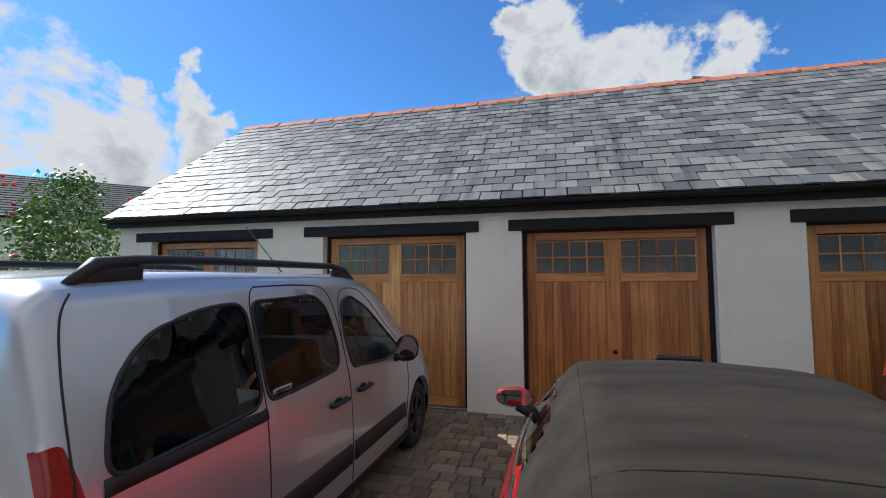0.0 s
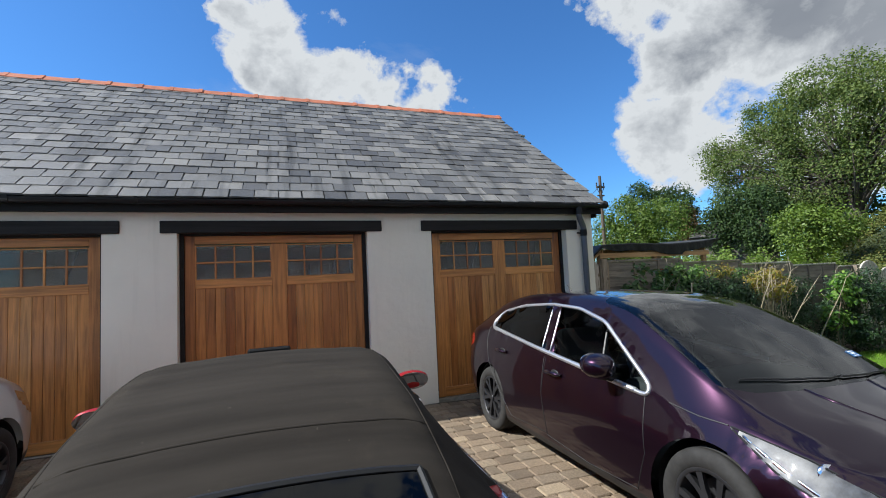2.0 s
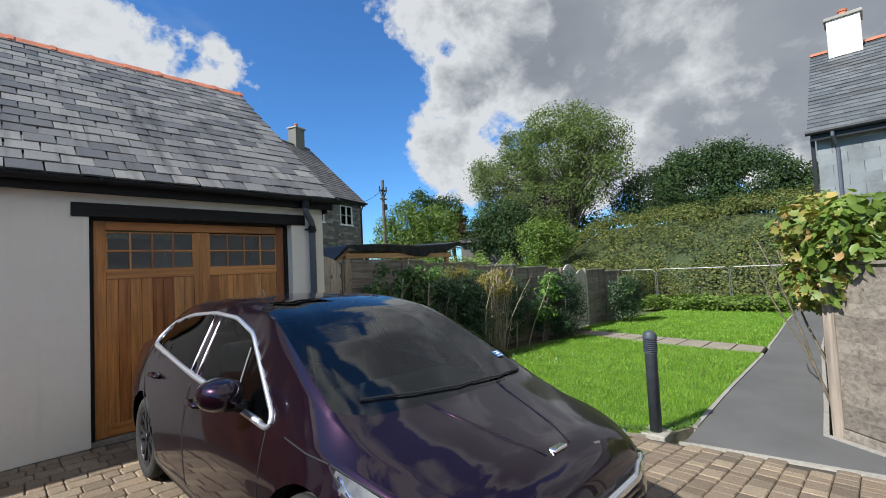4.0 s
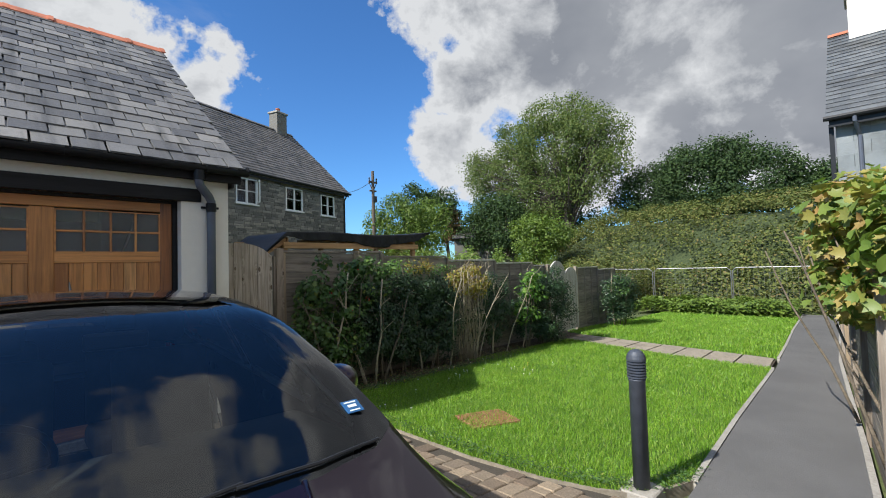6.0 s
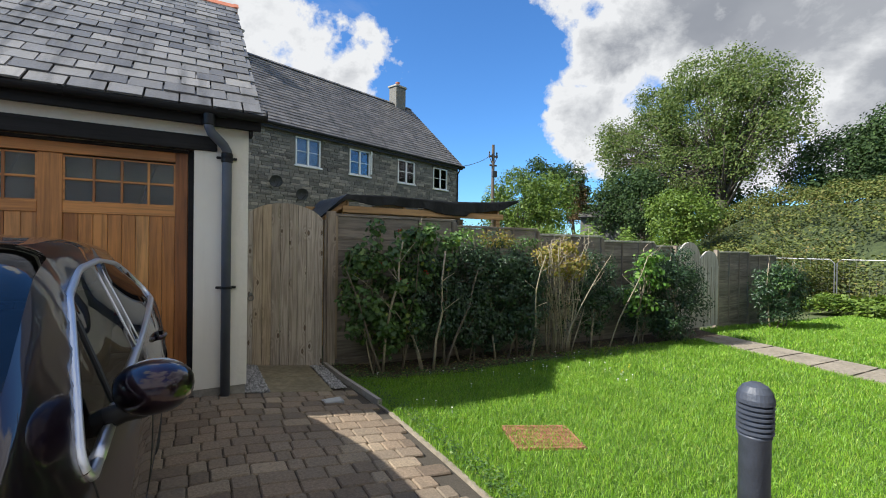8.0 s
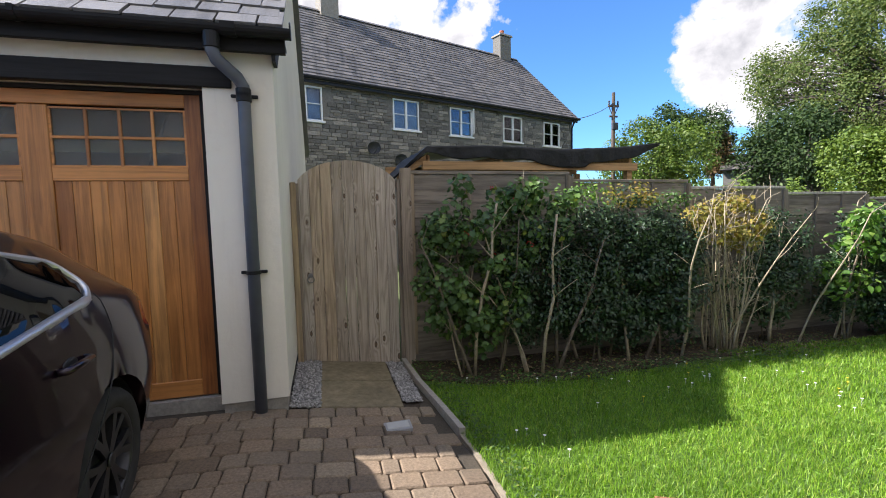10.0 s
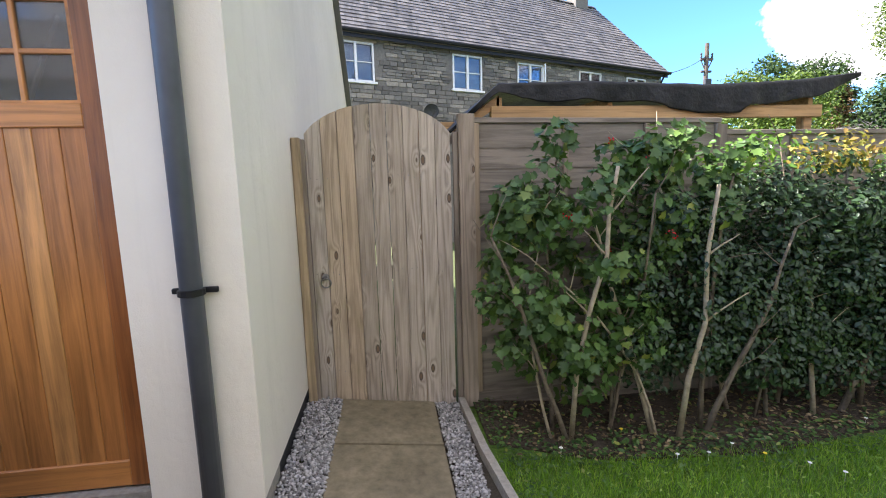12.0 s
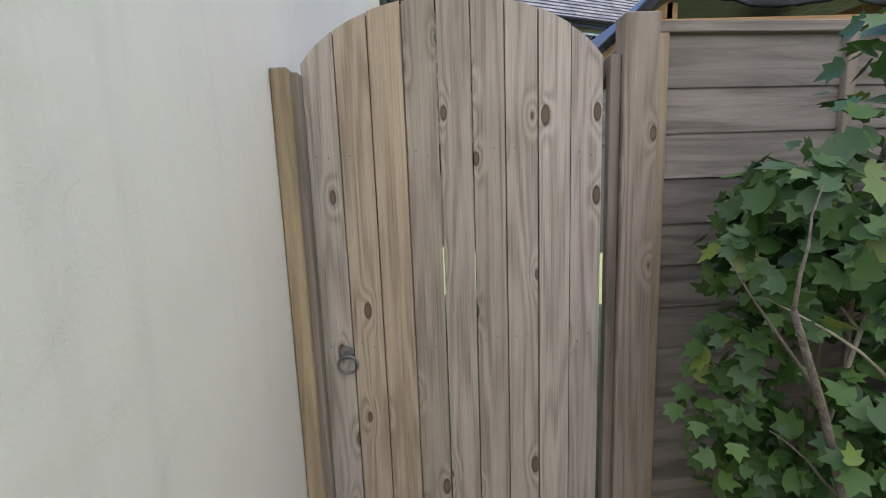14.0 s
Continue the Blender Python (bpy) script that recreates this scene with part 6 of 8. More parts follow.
tree((45.5, 4.6, -0.5), 12, [(0, 0.5, 8.4, 3.6, 3.8, 3.7), (0, 4.8, 8.0, 3.2, 3.6, 3.2), (0, -3.6, 8.2, 3.2, 3.6, 3.3), (0.4, 0, 10.4, 2.6, 5.0, 2.1), (0, -7.0, 7.0, 2.6, 3.0, 2.6), (-1.5, 0, 6.4, 2.4, 6.5, 1.6)], TREE_OAK, 102, 60000, (0.13, 0.27), "broad dark green oak", 0.45, 1.05, 26, 6)
tree((46, -4.4, 1.6), 9, [(0, 0, 5.0, 2.6, 3.0, 2.4), (0.5, -3.4, 3.6, 2.6, 3.0, 2.2)], TREE_OAK, 103, 8000, (0.16, 0.32), "smaller dark oak at the wood's edge", 0.3, 0.9, 26, 5)
tree((38.5, 20.0, 0.3), 10.5, [(0, 0, 5.0, 2.8, 2.8, 3.4), (0.4, 2.4, 6.2, 2.4, 2.6, 2.8), (0.2, 4.2, 4.6, 2.2, 2.2, 2.6)], TREE_OAK, 104, 14000, (0.15, 0.3), "dark leafy tree behind the cottage", 0.25, 0.85, 24, 4)
tree((34.0, 14.2, 0.2), 6, [(0, 0, 3.4, 2.2, 2.4, 2.3), (0.4, -1.6, 3.9, 1.8, 1.8, 1.7)], BRIGHT, 105, 9000, (0.11, 0.24), "bright green bushy tree before the wood", 0.18, 0.7, 24, 4)
tree((26.0, 18.6, -0.6), 4.2, [(0, 0, 2.3, 1.7, 2.0, 1.6), (0.6, -2.4, 2.0, 1.5, 1.9, 1.3), (0.2, 2.2, 2.2, 1.5, 1.8, 1.5)], BRIGHT, 109, 9000, (0.09, 0.2), "yellow-green bushes rising behind the fence", 0.1, 0.55, 24, 3)
tree((27.8, 23.5, -0.4), 8, [(0, 0, 5.4, 2.4, 2.4, 3.3), (2.0, -1.6, 5.4, 2.2, 2.2, 2.9), (-1.2, 1.4, 5.0, 1.6, 1.6, 2.6)], BRIGHT, 106, 16000, (0.11, 0.24), "yellow-green willow beside the utility pole", 0.2, 0.7, 24, 5)
tree((35.5, 29.5, 0.0), 10.5, [(0, 0, 7.8, 2.6, 2.6, 3.2), (1.8, -1.8, 7.4, 2.4, 2.4, 3.0)], TREE_OAK, 107, 10000, (0.15, 0.3), "dark round-headed tree far off", 0.25, 0.8, 24, 3)
tree((37.8, 27.0, 0.0), 9.0, [(0, 0, 6.0, 1.7, 1.7, 2.4)], RUSTLEAF, 108, 5200, (0.12, 0.24), "rust-coloured tree far off", 0.2, 0.6, 24, 3)
for i, (x, y, h, m) in enumerate(((47, 16, 8, TREE_OAK), (49, 22, 9, TREE_OAK), (48, -9, 6.5, TREE_OAK), (50, -16, 7, TREE_OAK), (40, 36, 8, SCRUB), (30, 42, 8, TREE_OAK))):
    tree((x, y, 0.0), h, [(0, 0, h * 0.55, 3.2, 3.8, h * 0.42), (0.5, 3.0, h * 0.45, 2.6, 2.8, h * 0.36)], m, 120 + i, 5000, (0.2, 0.4), "dark tree of the far wood", 0.3, 1.0, 24, 2)


def bank_height(x, y):
    u = max(0.0, min(1.0, (x - 29.0 - 0.16 * y) / 11.0))
    s = u * u * (3 - 2 * u)
    side = max(0.0, min(1.0, (24.0 - y) / 12.0)) * max(0.0, min(1.0, (y + 30.0) / 14.0))
    return gz(x) - 0.05 + s * 5.9 * side


def scrub_bank():
    xs, ys = steps(28.0, 60.0, 40), steps(-34.0, 30.0, 60)
    noise.seed_set(12)
    verts = [(x, y, bank_height(x, y) + 0.35 * noise.noise((x * 0.5, y * 0.5, 0)) - 0.3) for y in ys for x in xs]
    w = len(xs)
    faces = [(j * w + i, j * w + i + 1, (j + 1) * w + i + 1, (j + 1) * w + i) for j in range(len(ys) - 1) for i in range(w - 1)]
    tagged(raw_mesh("bank", verts, faces, BANKGREEN, None, "", True), "overgrown bank rising to the wood", "bank", "", "structure")
    rng = np.random.default_rng(66)
    allp, allo = [], []
    for k in range(1000):
        x, y = rng.uniform(29.0, 44.0), rng.uniform(-20, 22)
        r = rng.uniform(0.5, 1.15)
        c = np.array([x, y, bank_height(x, y) + r * 0.25])
        m = int(135 * r * r)
        d = rng.normal(0, 1, (m, 3))
        d /= np.linalg.norm(d, axis=1, keepdims=True)
        d[:, 2] = np.abs(d[:, 2])
        allp.append(c + d * r * rng.uniform(0.75, 1.05, (m, 1)))
        allo.append(d)
    ob = leaves("scrub", np.concatenate(allp), np.concatenate(allo), (0.09, 0.22), "flat", SCRUB, None, rng, "", 0.0, 0.8)
    tagged(ob, "dense gorse and bramble scrub over the bank", "scrub", "", "stuff")


scrub_bank()


def rough_hedge(name, x0, x1, y0, y1, h, n, mat, label, seed, leaf=(0.04, 0.09), base=None):
    rng = np.random.default_rng(seed)
    p = np.stack([rng.uniform(x0, x1, n), rng.uniform(y0, y1, n), np.zeros(n)], 1)
    u = rng.uniform(0, 1, n) ** 0.6
    lump = 0.75 + 0.25 * np.sin(p[:, 0] * 2.3 + 1.1) * np.cos(p[:, 1] * 2.9)
    p[:, 2] = np.interp(p[:, 0], GROUND_X, GROUND_Z) + u * h * lump
    o = np.stack([(p[:, 0] - (x0 + x1) / 2) / (x1 - x0), (p[:, 1] - (y0 + y1) / 2) / (y1 - y0), np.ones(n)], 1)
    ob = leaves(name, p, o, leaf, "flat", mat, None, rng, "", 0.0, 0.9)
    return tagged(ob, label, "rough grass", "", "stuff")


rough_hedge("rough_grass", 24.5, 27.0, -3.0, 3.0, 0.75, 9000, BRIGHT, "unmown grass bank at the lawn's end", 71, (0.08, 0.2))
rough_hedge("rough_grass", 27.0, 30.5, -9, 9, 0.55, 7000, SCRUB, "tall dry grass along the mesh fence", 72, (0.1, 0.26))
rough_hedge("hedgerow", 19.5, 31, 9.5, 13.5, 3.4, 18000, BRIGHT, "tangled hedgerow behind the gardens", 73, (0.10, 0.22))
rough_hedge("hedgerow", 31.5, 35.5, 17, 24, 3.5, 9000, BRIGHT, "tall leafy hedge before the cottage", 75, (0.12, 0.26))
rough_hedge("hedgerow", 20, 31, 3.6, 6.6, 2.3, 12000, SCRUB, "tangled hedgerow behind the gardens", 74, (0.10, 0.22))


rough_hedge("hedgerow", 18.5, 27, 18, 23, 3.9, 16000, SCRUB, "tangled hedgerow past the stone house", 76, (0.12, 0.26))


def mesh_fence():
    for k in range(5):
        y0 = 6.4 - k * 3.45
        x = 27.4 + 0.1 * k
        root = thing("mesh_fence_panel", "temporary steel mesh fence panel", "fence panel", (x, y0, gz(x)), -90, "mesh fence panels")
        w, h = 3.4, 2.0
        frame_pts = [(0, 0, 0), (0, 0, h - 0.15), (0.15, 0, h), (w - 0.15, 0, h), (w, 0, h - 0.15), (w, 0, 0)]
        part("frame_tube", tube(bmesh.new(), frame_pts, 0.022, 8), STEEL, root, "galvanised tube frame")
        bm = bmesh.new()
        for i in range(1, 17):
            tube(bm, [(w * i / 17, 0, 0.1), (w * i / 17, 0, h - 0.02)], 0.002, 3)
        for i in range(1, 8):
            tube(bm, [(0, 0, h * i / 8), (w, 0, h * i / 8)], 0.002, 3)
        part("wire_mesh", bm, STEEL, root)
        part("foot_block", boxed(-0.3, 0.3, -0.12, 0.12, -0.05, 0.12, 0.02), CONCRETE, root)


mesh_fence()


# ---- fence and climbers beside the tarmac path ----
def side_fence():
    def fy(x):
        return -5.20 + (x - 8.02) * 0.069
    x = 8.02
    k = 0
    while x < 17:
        fence_panel(x, x + 1.83, gz(x + 0.9) + 0.10, 1.70, fy)
        x += 1.83
        k += 1
    def fy2(x):
        return -5.20 + (x - 8.02) * 1.15
    fence_panel(6.75, 8.0, gz(7.4) + 0.10, 1.70, fy2)


side_fence()
IVYY = leaf_mat("creeper_leaf", [(0.0, (0.09, 0.17, 0.03)), (0.35, (0.20, 0.26, 0.05)), (0.65, (0.36, 0.33, 0.09)), (0.85, (0.42, 0.26, 0.10)), (1.0, (0.12, 0.22, 0.035))], 0.5, 0.3)


def creeper(name, at, sets, stems, label, seed):
    rng = np.random.default_rng(seed)
    rnd = random.Random(seed)
    root = thing(name, label, "climber", at)
    for k in range(stems):
        bm = bmesh.new()
        stem(bm, rnd, (rnd.uniform(-1, 1), rnd.uniform(-0.2, 0.2), 0), (rnd.uniform(-0.2, 0.2), rnd.uniform(0, 0.3), 1), 2.2, 0.018)
        part("stem", bm, BARK, root, "", True)
    for nm, n, size, kind, mat, zone, clump, count in sets:
        p, o, cc = lumps(rng, n, zone[0], zone[1], count, clump)
        leaves(nm, p, o, size, kind, mat, root, rng, "", 0.6)
    return root


creeper("creeper", (8.7, -5.35, gz(8.7)), [
    ("leaves", 4600, (0.07, 0.14), "lobed", IVYY, ((0.2, 0.08, 1.95), (1.3, 0.60, 0.80)), 0.26, 80),
    ("green_leaves", 900, (0.09, 0.16), "oval", BRIGHT, ((-0.5, -0.15, 2.0), (0.8, 0.5, 0.7)), 0.24, 26)], 5, "yellowing creeper spilling over the fence", 81)
creeper("creeper", (11.2, -5.15, gz(11.2)), [
    ("leaves", 2800, (0.07, 0.14), "lobed", IVYY, ((0, 0.05, 2.0), (1.7, 0.5, 0.6)), 0.28, 60)], 4, "yellowing creeper along the fence top", 82)
creeper("creeper", (15.0, -5.1, gz(15)), [
    ("leaves", 3000, (0.07, 0.14), "oval", IVYY, ((0, 0, 1.9), (2.2, 0.5, 0.8)), 0.3, 60),
    ("red_leaves", 500, (0.07, 0.12), "oval", RUSTLEAF, ((0.8, 0, 2.6), (1.0, 0.4, 0.4)), 0.2, 16)], 4, "creeper with reddening leaves at the path's end", 83)

ROSE = plain("rose_petal", (0.6, 0.05, 0.07), 0.5)
sb = tree((-9.2, 0.9, 0.1), 3.8, [(0, 0, 2.3, 1.0, 1.1, 1.6), (0.5, -0.6, 1.8, 0.8, 0.9, 1.2)], VIB, 91, 4200, (0.06, 0.13), "leafy shrub with red flowers past the garage end", 0.06, 0.3, 20, 6, "flowering_shrub")
rnd = random.Random(6)
for k in range(16):
    bm = bmesh.new()
    bmesh.ops.create_icosphere(bm, subdivisions=1, radius=0.045)
    ob = part("flower", bm, ROSE, sb, "red flower")
    a = rnd.uniform(0, 6.28)
    ob.location = (1.05 * math.cos(a) * rnd.uniform(0.5, 1), 1.1 * math.sin(a), rnd.uniform(2.0, 3.6))

# ---- vehicles ----
def paint(name, col, metal=0.6, rough=0.32, dust=0.25, flake=0.15):
    m, nt, b = tree_of(name)
    v = coords(nt)
    f = noise_of(nt, v, 700, 2, 0.5)
    c = mix_of(nt, col, tuple(min(1, x * 2.2) for x in col), math_of(nt, 'MULTIPLY', f, flake))
    d = noise_of(nt, v, 3.5, 5, 0.65)
    c = mix_of(nt, c, (0.30, 0.28, 0.25), math_of(nt, 'MULTIPLY', math_of(nt, 'SUBTRACT', d, 0.48, True), dust, True))
    link(nt, c, b.inputs["Base Color"])
    b.inputs["Metallic"].default_value = metal
    b.inputs["Roughness"].default_value = rough
    b.inputs["Specular IOR Level"].default_value = 0.08
    b.inputs["Coat Weight"].default_value = 1.0
    link(nt, math_of(nt, 'ADD', math_of(nt, 'MULTIPLY', d, 0.05), 0.0), b.inputs["Coat Roughness"])
    return m


def fabric_mat():
    """Faded canvas: streaks across the car, pale rubbed folds, fine weave."""
    m, nt, b = tree_of("roof_fabric")
    streak = noise_of(nt, world_coords(nt, (1.2, 9.0, 4.0)), 1.0, 4, 0.6)
    col = ramp_of(nt, streak, [(0.3, (0.021, 0.018, 0.015)), (0.7, (0.036, 0.031, 0.026))])
    blot = noise_of(nt, world_coords(nt), 3.2, 5, 0.62)
    col = mix_of(nt, col, (0.062, 0.052, 0.040), math_of(nt, 'MULTIPLY', math_of(nt, 'SUBTRACT', blot, 0.56, True), 2.4, True))
    fleck = noise_of(nt, world_coords(nt), 38, 2, 0.5)
    col = mix_of(nt, col, (0.16, 0.14, 0.10), math_of(nt, 'MULTIPLY', math_of(nt, 'SUBTRACT', fleck, 0.74, True), 6.0, True))
    link(nt, col, b.inputs["Base Color"])
    b.inputs["Roughness"].default_value = 0.92
    b.inputs["Specular IOR Level"].default_value = 0.1
    bump_of(nt, b, noise_of(nt, world_coords(nt), 900, 2, 0.5), 0.0004)
    return m


PURPLE = paint("aubergine_paint", (0.0165, 0.0068, 0.0140), 0.75, 0.28, 0.012, 0.35)
SILVER = paint("silver_paint", (0.55, 0.56, 0.60), 0.75, 0.36, 0.22, 0.1)
REDPAINT = paint("red_paint", (0.30, 0.009, 0.011), 0.1, 0.35, 0.06, 0.05)
FABRIC = fabric_mat()
TYRE = plain("tyre_rubber", (0.022, 0.021, 0.020), 0.85, vary=0.35, scale=18)
ALLOY = plain("alloy", (0.30, 0.30, 0.31), 0.35, 0.85, vary=0.2)
DARKALLOY = plain("dark_alloy", (0.06, 0.06, 0.065), 0.4, 0.7, vary=0.2)
CHROME = plain("chrome", (0.82, 0.83, 0.85), 0.16, 1.0, vary=0.04)
SATIN = plain("satin_trim", (0.72, 0.73, 0.76), 0.36, 0.9, vary=0.04)
TRIM = plain("black_trim", (0.012, 0.012, 0.013), 0.5, vary=0.2)
CARGLASS = thin_glass("car_glass", (0.74, 0.80, 0.78), 0.01, 1.55)
PRIVACY = thin_glass("privacy_glass", (0.07, 0.075, 0.08), 0.01)
SCREEN = thin_glass("windscreen_glass", (0.55, 0.60, 0.59), 0.006, 1.75)
LAMPGLASS = thin_glass("lamp_glass", (0.85, 0.88, 0.9), 0.01)
REDLAMP = plain("red_lamp", (0.30, 0.008, 0.008), 0.12, vary=0.2, coat=1.0)
CABIN = plain("cabin_plastic", (0.035, 0.037, 0.04), 0.7, vary=0.2)
SEATCLOTH = plain("seat_cloth", (0.05, 0.05, 0.055), 0.9, vary=0.25)
PALECABIN = plain("pale_cabin_trim", (0.30, 0.34, 0.35), 0.7, vary=0.15)
MIRROR = plain("mirror_glass", (0.85, 0.87, 0.88), 0.02, 1.0, vary=0.01)
HEADLAMP = plain("headlamp_lens", (0.04, 0.043, 0.05), 0.45, 0.0, vary=0.6, scale=26, coat=0.4)
LAMPINNER = plain("lamp_reflector", (0.7, 0.72, 0.75), 0.15, 1.0, vary=0.05)


def pchip(xs, ys, x):
    xs, ys, x = np.asarray(xs, float), np.asarray(ys, float), np.asarray(x, float)
    h = np.diff(xs)
    d = np.diff(ys) / h
    m = np.zeros_like(ys)
    for i in range(1, len(xs) - 1):
        if d[i - 1] * d[i] > 0:
            w1, w2 = 2 * h[i] + h[i - 1], h[i] + 2 * h[i - 1]
            m[i] = (w1 + w2) / (w1 / d[i - 1] + w2 / d[i])
    m[0], m[-1] = d[0], d[-1]
    i = np.clip(np.searchsorted(xs, x) - 1, 0, len(h) - 1)
    t = (x - xs[i]) / h[i]
    return (ys[i] * (1 + 2 * t) * (1 - t) ** 2 + m[i] * h[i] * t * (1 - t) ** 2 + ys[i + 1] * t * t * (3 - 2 * t) + m[i + 1] * h[i] * t * t * (t - 1))


def in_poly(poly, x, z):
    return bool(inside_np2(poly, x, z))


def inside_np2(poly, x, y):
    hit = False
    n = len(poly)
    for i in range(n):
        (x0, y0), (x1, y1) = poly[i], poly[(i + 1) % n]
        if (y0 > y) != (y1 > y) and x < (x1 - x0) * (y - y0) / (y1 - y0) + x0:
            hit = not hit
    return hit


def nearest_on(poly, x, z):
    best, bp = 1e9, (x, z)
    n = len(poly)
    for i in range(n):
        (x0, z0), (x1, z1) = poly[i], poly[(i + 1) % n]
        dx, dz = x1 - x0, z1 - z0
        L = dx * dx + dz * dz
        t = 0 if L == 0 else max(0, min(1, ((x - x0) * dx + (z - z0) * dz) / L))
        px, pz = x0 + t * dx, z0 + t * dz
        d = math.hypot(px - x, pz - z)
        if d < best:
            best, bp = d, (px, pz)
    return best, bp


def rounded(poly, r=0.05, n=5):
    """The polygon with its corners rounded."""
    out = []
    m = len(poly)
    for i in range(m):
        p0, p1, p2 = (Vector(poly[i - 1]), Vector(poly[i]), Vector(poly[(i + 1) % m]))
        a, b = p0 - p1, p2 - p1
        ra, rb = min(r, a.length * 0.45), min(r, b.length * 0.45)
        s, e = p1 + a.normalized() * ra, p1 + b.normalized() * rb
        for k in range(n + 1):
            t = k / n
            q = s * (1 - t) ** 2 + p1 * 2 * t * (1 - t) + e * t * t
            out.append((q.x, q.y))
    return out


class CarShell:
    """A car body lofted from cross-sections; x forward, y to its left, z up from the ground."""

    def __init__(self, table, zscale, bow=0.0):
        self.t = np.array(table, float)
        self.t[:, [1, 2, 4, 7, 9]] *= zscale
        self.length = (self.t[0, 0], self.t[-1, 0])

    def section(self, x):
        c = [float(pchip(self.t[:, 0], self.t[:, k], x)) for k in range(1, 10)]
        zt, zr, wr, zb, wb, wm, zm, ws, zs = c
        zr, zb = min(zr, zt - 0.004), min(zb, zr - 0.02)
        zm = min(zm, zb - 0.05)
        ctrl = [(ws * 0.55, zs - 0.02), (ws, zs), (wm, zm), (wb, zb), (wr, zr), (wr * 0.55, zt - 0.2 * (zt - zr)), (0, zt)]
        return ctrl

    def ring(self, x, per=(2, 9, 7, 10, 6, 5)):
        c = self.section(x)
        pts = []
        for i in range(len(c) - 1):
            p0, p1, p2, p3 = (np.array(c[max(i - 1, 0)]), np.array(c[i]), np.array(c[i + 1]), np.array(c[min(i + 2, len(c) - 1)]))
            if i == len(c) - 2:
                p3 = np.array((-c[-2][0], c[-2][1]))
            k = 0.36
            for s in range(per[i]):
                t = s / per[i]
                m1, m2 = (p2 - p0) * k, (p3 - p1) * k
                if i == 3:
                    m1, m2 = (p2 - p1) * 0.85 + m1 * 0.15, (p2 - p1) * 0.85 + m2 * 0.15
                h = (p1 * (2 * t ** 3 - 3 * t * t + 1) + m1 * (t ** 3 - 2 * t * t + t) + p2 * (-2 * t ** 3 + 3 * t * t) + m2 * (t ** 3 - t * t))
                pts.append((float(h[0]), float(h[1]), i))
        pts.append((0.0, c[-1][1], len(c) - 2))
        return pts

    def side(self, x, z):
        """Half-width of the body at that height."""
        r = [(p[1], p[0]) for p in self.ring(x) if p[2] <= 3] + [(self.section(x)[4][1], self.section(x)[4][0])]
        r.sort()
        return float(np.interp(z, [a for a, _ in r], [b for _, b in r]))

    def top(self, x, y):
        r = sorted((p[0], p[1]) for p in self.ring(x) if p[2] >= 4)
        return float(np.interp(abs(y), [a for a, _ in r], [b for _, b in r]))

    def build(self, root, classify, polys, materials, xs, names, tops=()):
        """Split the shell into parts. classify(x, y, z, zone) names the part; polys are the outlines in side view to snap to."""
        rings = [self.ring(x) for x in xs]
        nj = len(rings[0])
        pos = np.zeros((len(xs), nj, 3))
        for i, x in enumerate(xs):
            for j, (y, z, zone) in enumerate(rings[i]):
                pos[i, j] = (x, y, z)
        zone = [p[2] for p in rings[0]]
        cls = {}
        for i in range(len(xs) - 1):
            for j in range(nj - 1):
                c = pos[i:i + 2, j:j + 2].reshape(4, 3).mean(0)
                cls[i, j] = classify(c[0], c[1], c[2], zone[j])
        # snap the borders of the parts to their outlines
        step = max(np.diff(xs))
        for i in range(len(xs)):
            for j in range(nj):
                around = {cls.get((a, b)) for a in (i - 1, i) for b in (j - 1, j)} - {None}
                if len(around) > 1 and zone[j] >= 4 and tops:
                    best = min((nearest_on(p, pos[i, j, 0], pos[i, j, 1]) for p in tops), key=lambda q: q[0])
                    if best[0] < 0.075:
                        pos[i, j, 0], pos[i, j, 1] = best[1]
                        pos[i, j, 2] = self.top(pos[i, j, 0], pos[i, j, 1])
                elif len(around) > 1 and zone[j] <= 4:
                    best = min((nearest_on(p, pos[i, j, 0], pos[i, j, 2]) for p in polys), key=lambda q: q[0])
                    if best[0] < 0.035:
                        pos[i, j, 0], pos[i, j, 2] = best[1]
        # to each side
        built = {}
        for name in set(cls.values()):
            if name == "cut":
                continue
            for sgn in (1, -1):
                index, verts, faces = {}, [], []
                for (i, j), k in cls.items():
                    if k != name:
                        continue
                    q = []
                    for a, b in ((i, j), (i + 1, j), (i + 1, j + 1), (i, j + 1)):
                        if (a, b) not in index:
                            index[a, b] = len(verts)
                            p = pos[a, b]
                            verts.append((p[0], p[1] * sgn, p[2]))
                        q.append(index[a, b])
                    faces.append(tuple(q) if sgn < 0 else tuple(reversed(q)))
                built.setdefault(name, []).append((verts, faces))
        for name, halves in built.items():
            whole = name in names
            groups = [halves] if whole else [[h] for h in halves]
            for g in groups:
                bm = bmesh.new()
                for verts, faces in g:
                    vs = [bm.verts.new(v) for v in verts]
                    for f in faces:
                        try:
                            bm.faces.new([vs[k] for k in f])
                        except ValueError:
                            pass
                bmesh.ops.remove_doubles(bm, verts=bm.verts[:], dist=0.0004)
                bmesh.ops.recalc_face_normals(bm, faces=bm.faces[:])
                ob = part(name, bm, materials[name], root, "", True)
        return pos

    def line(self, bm, pts, r=0.004, off=0.0, sgn=1, closed=False, sides=6):
        out = [(x, sgn * (self.side(x, z) + off), z) for x, z in pts]
        if closed:
            out.append(out[0])
        tube(bm, out, r, sides, not closed)

    def over(self, bm, pts, r=0.004, off=0.0, sides=6):
        tube(bm, [(x, y, self.top(x, y) + off) for x, y in pts], r, sides)


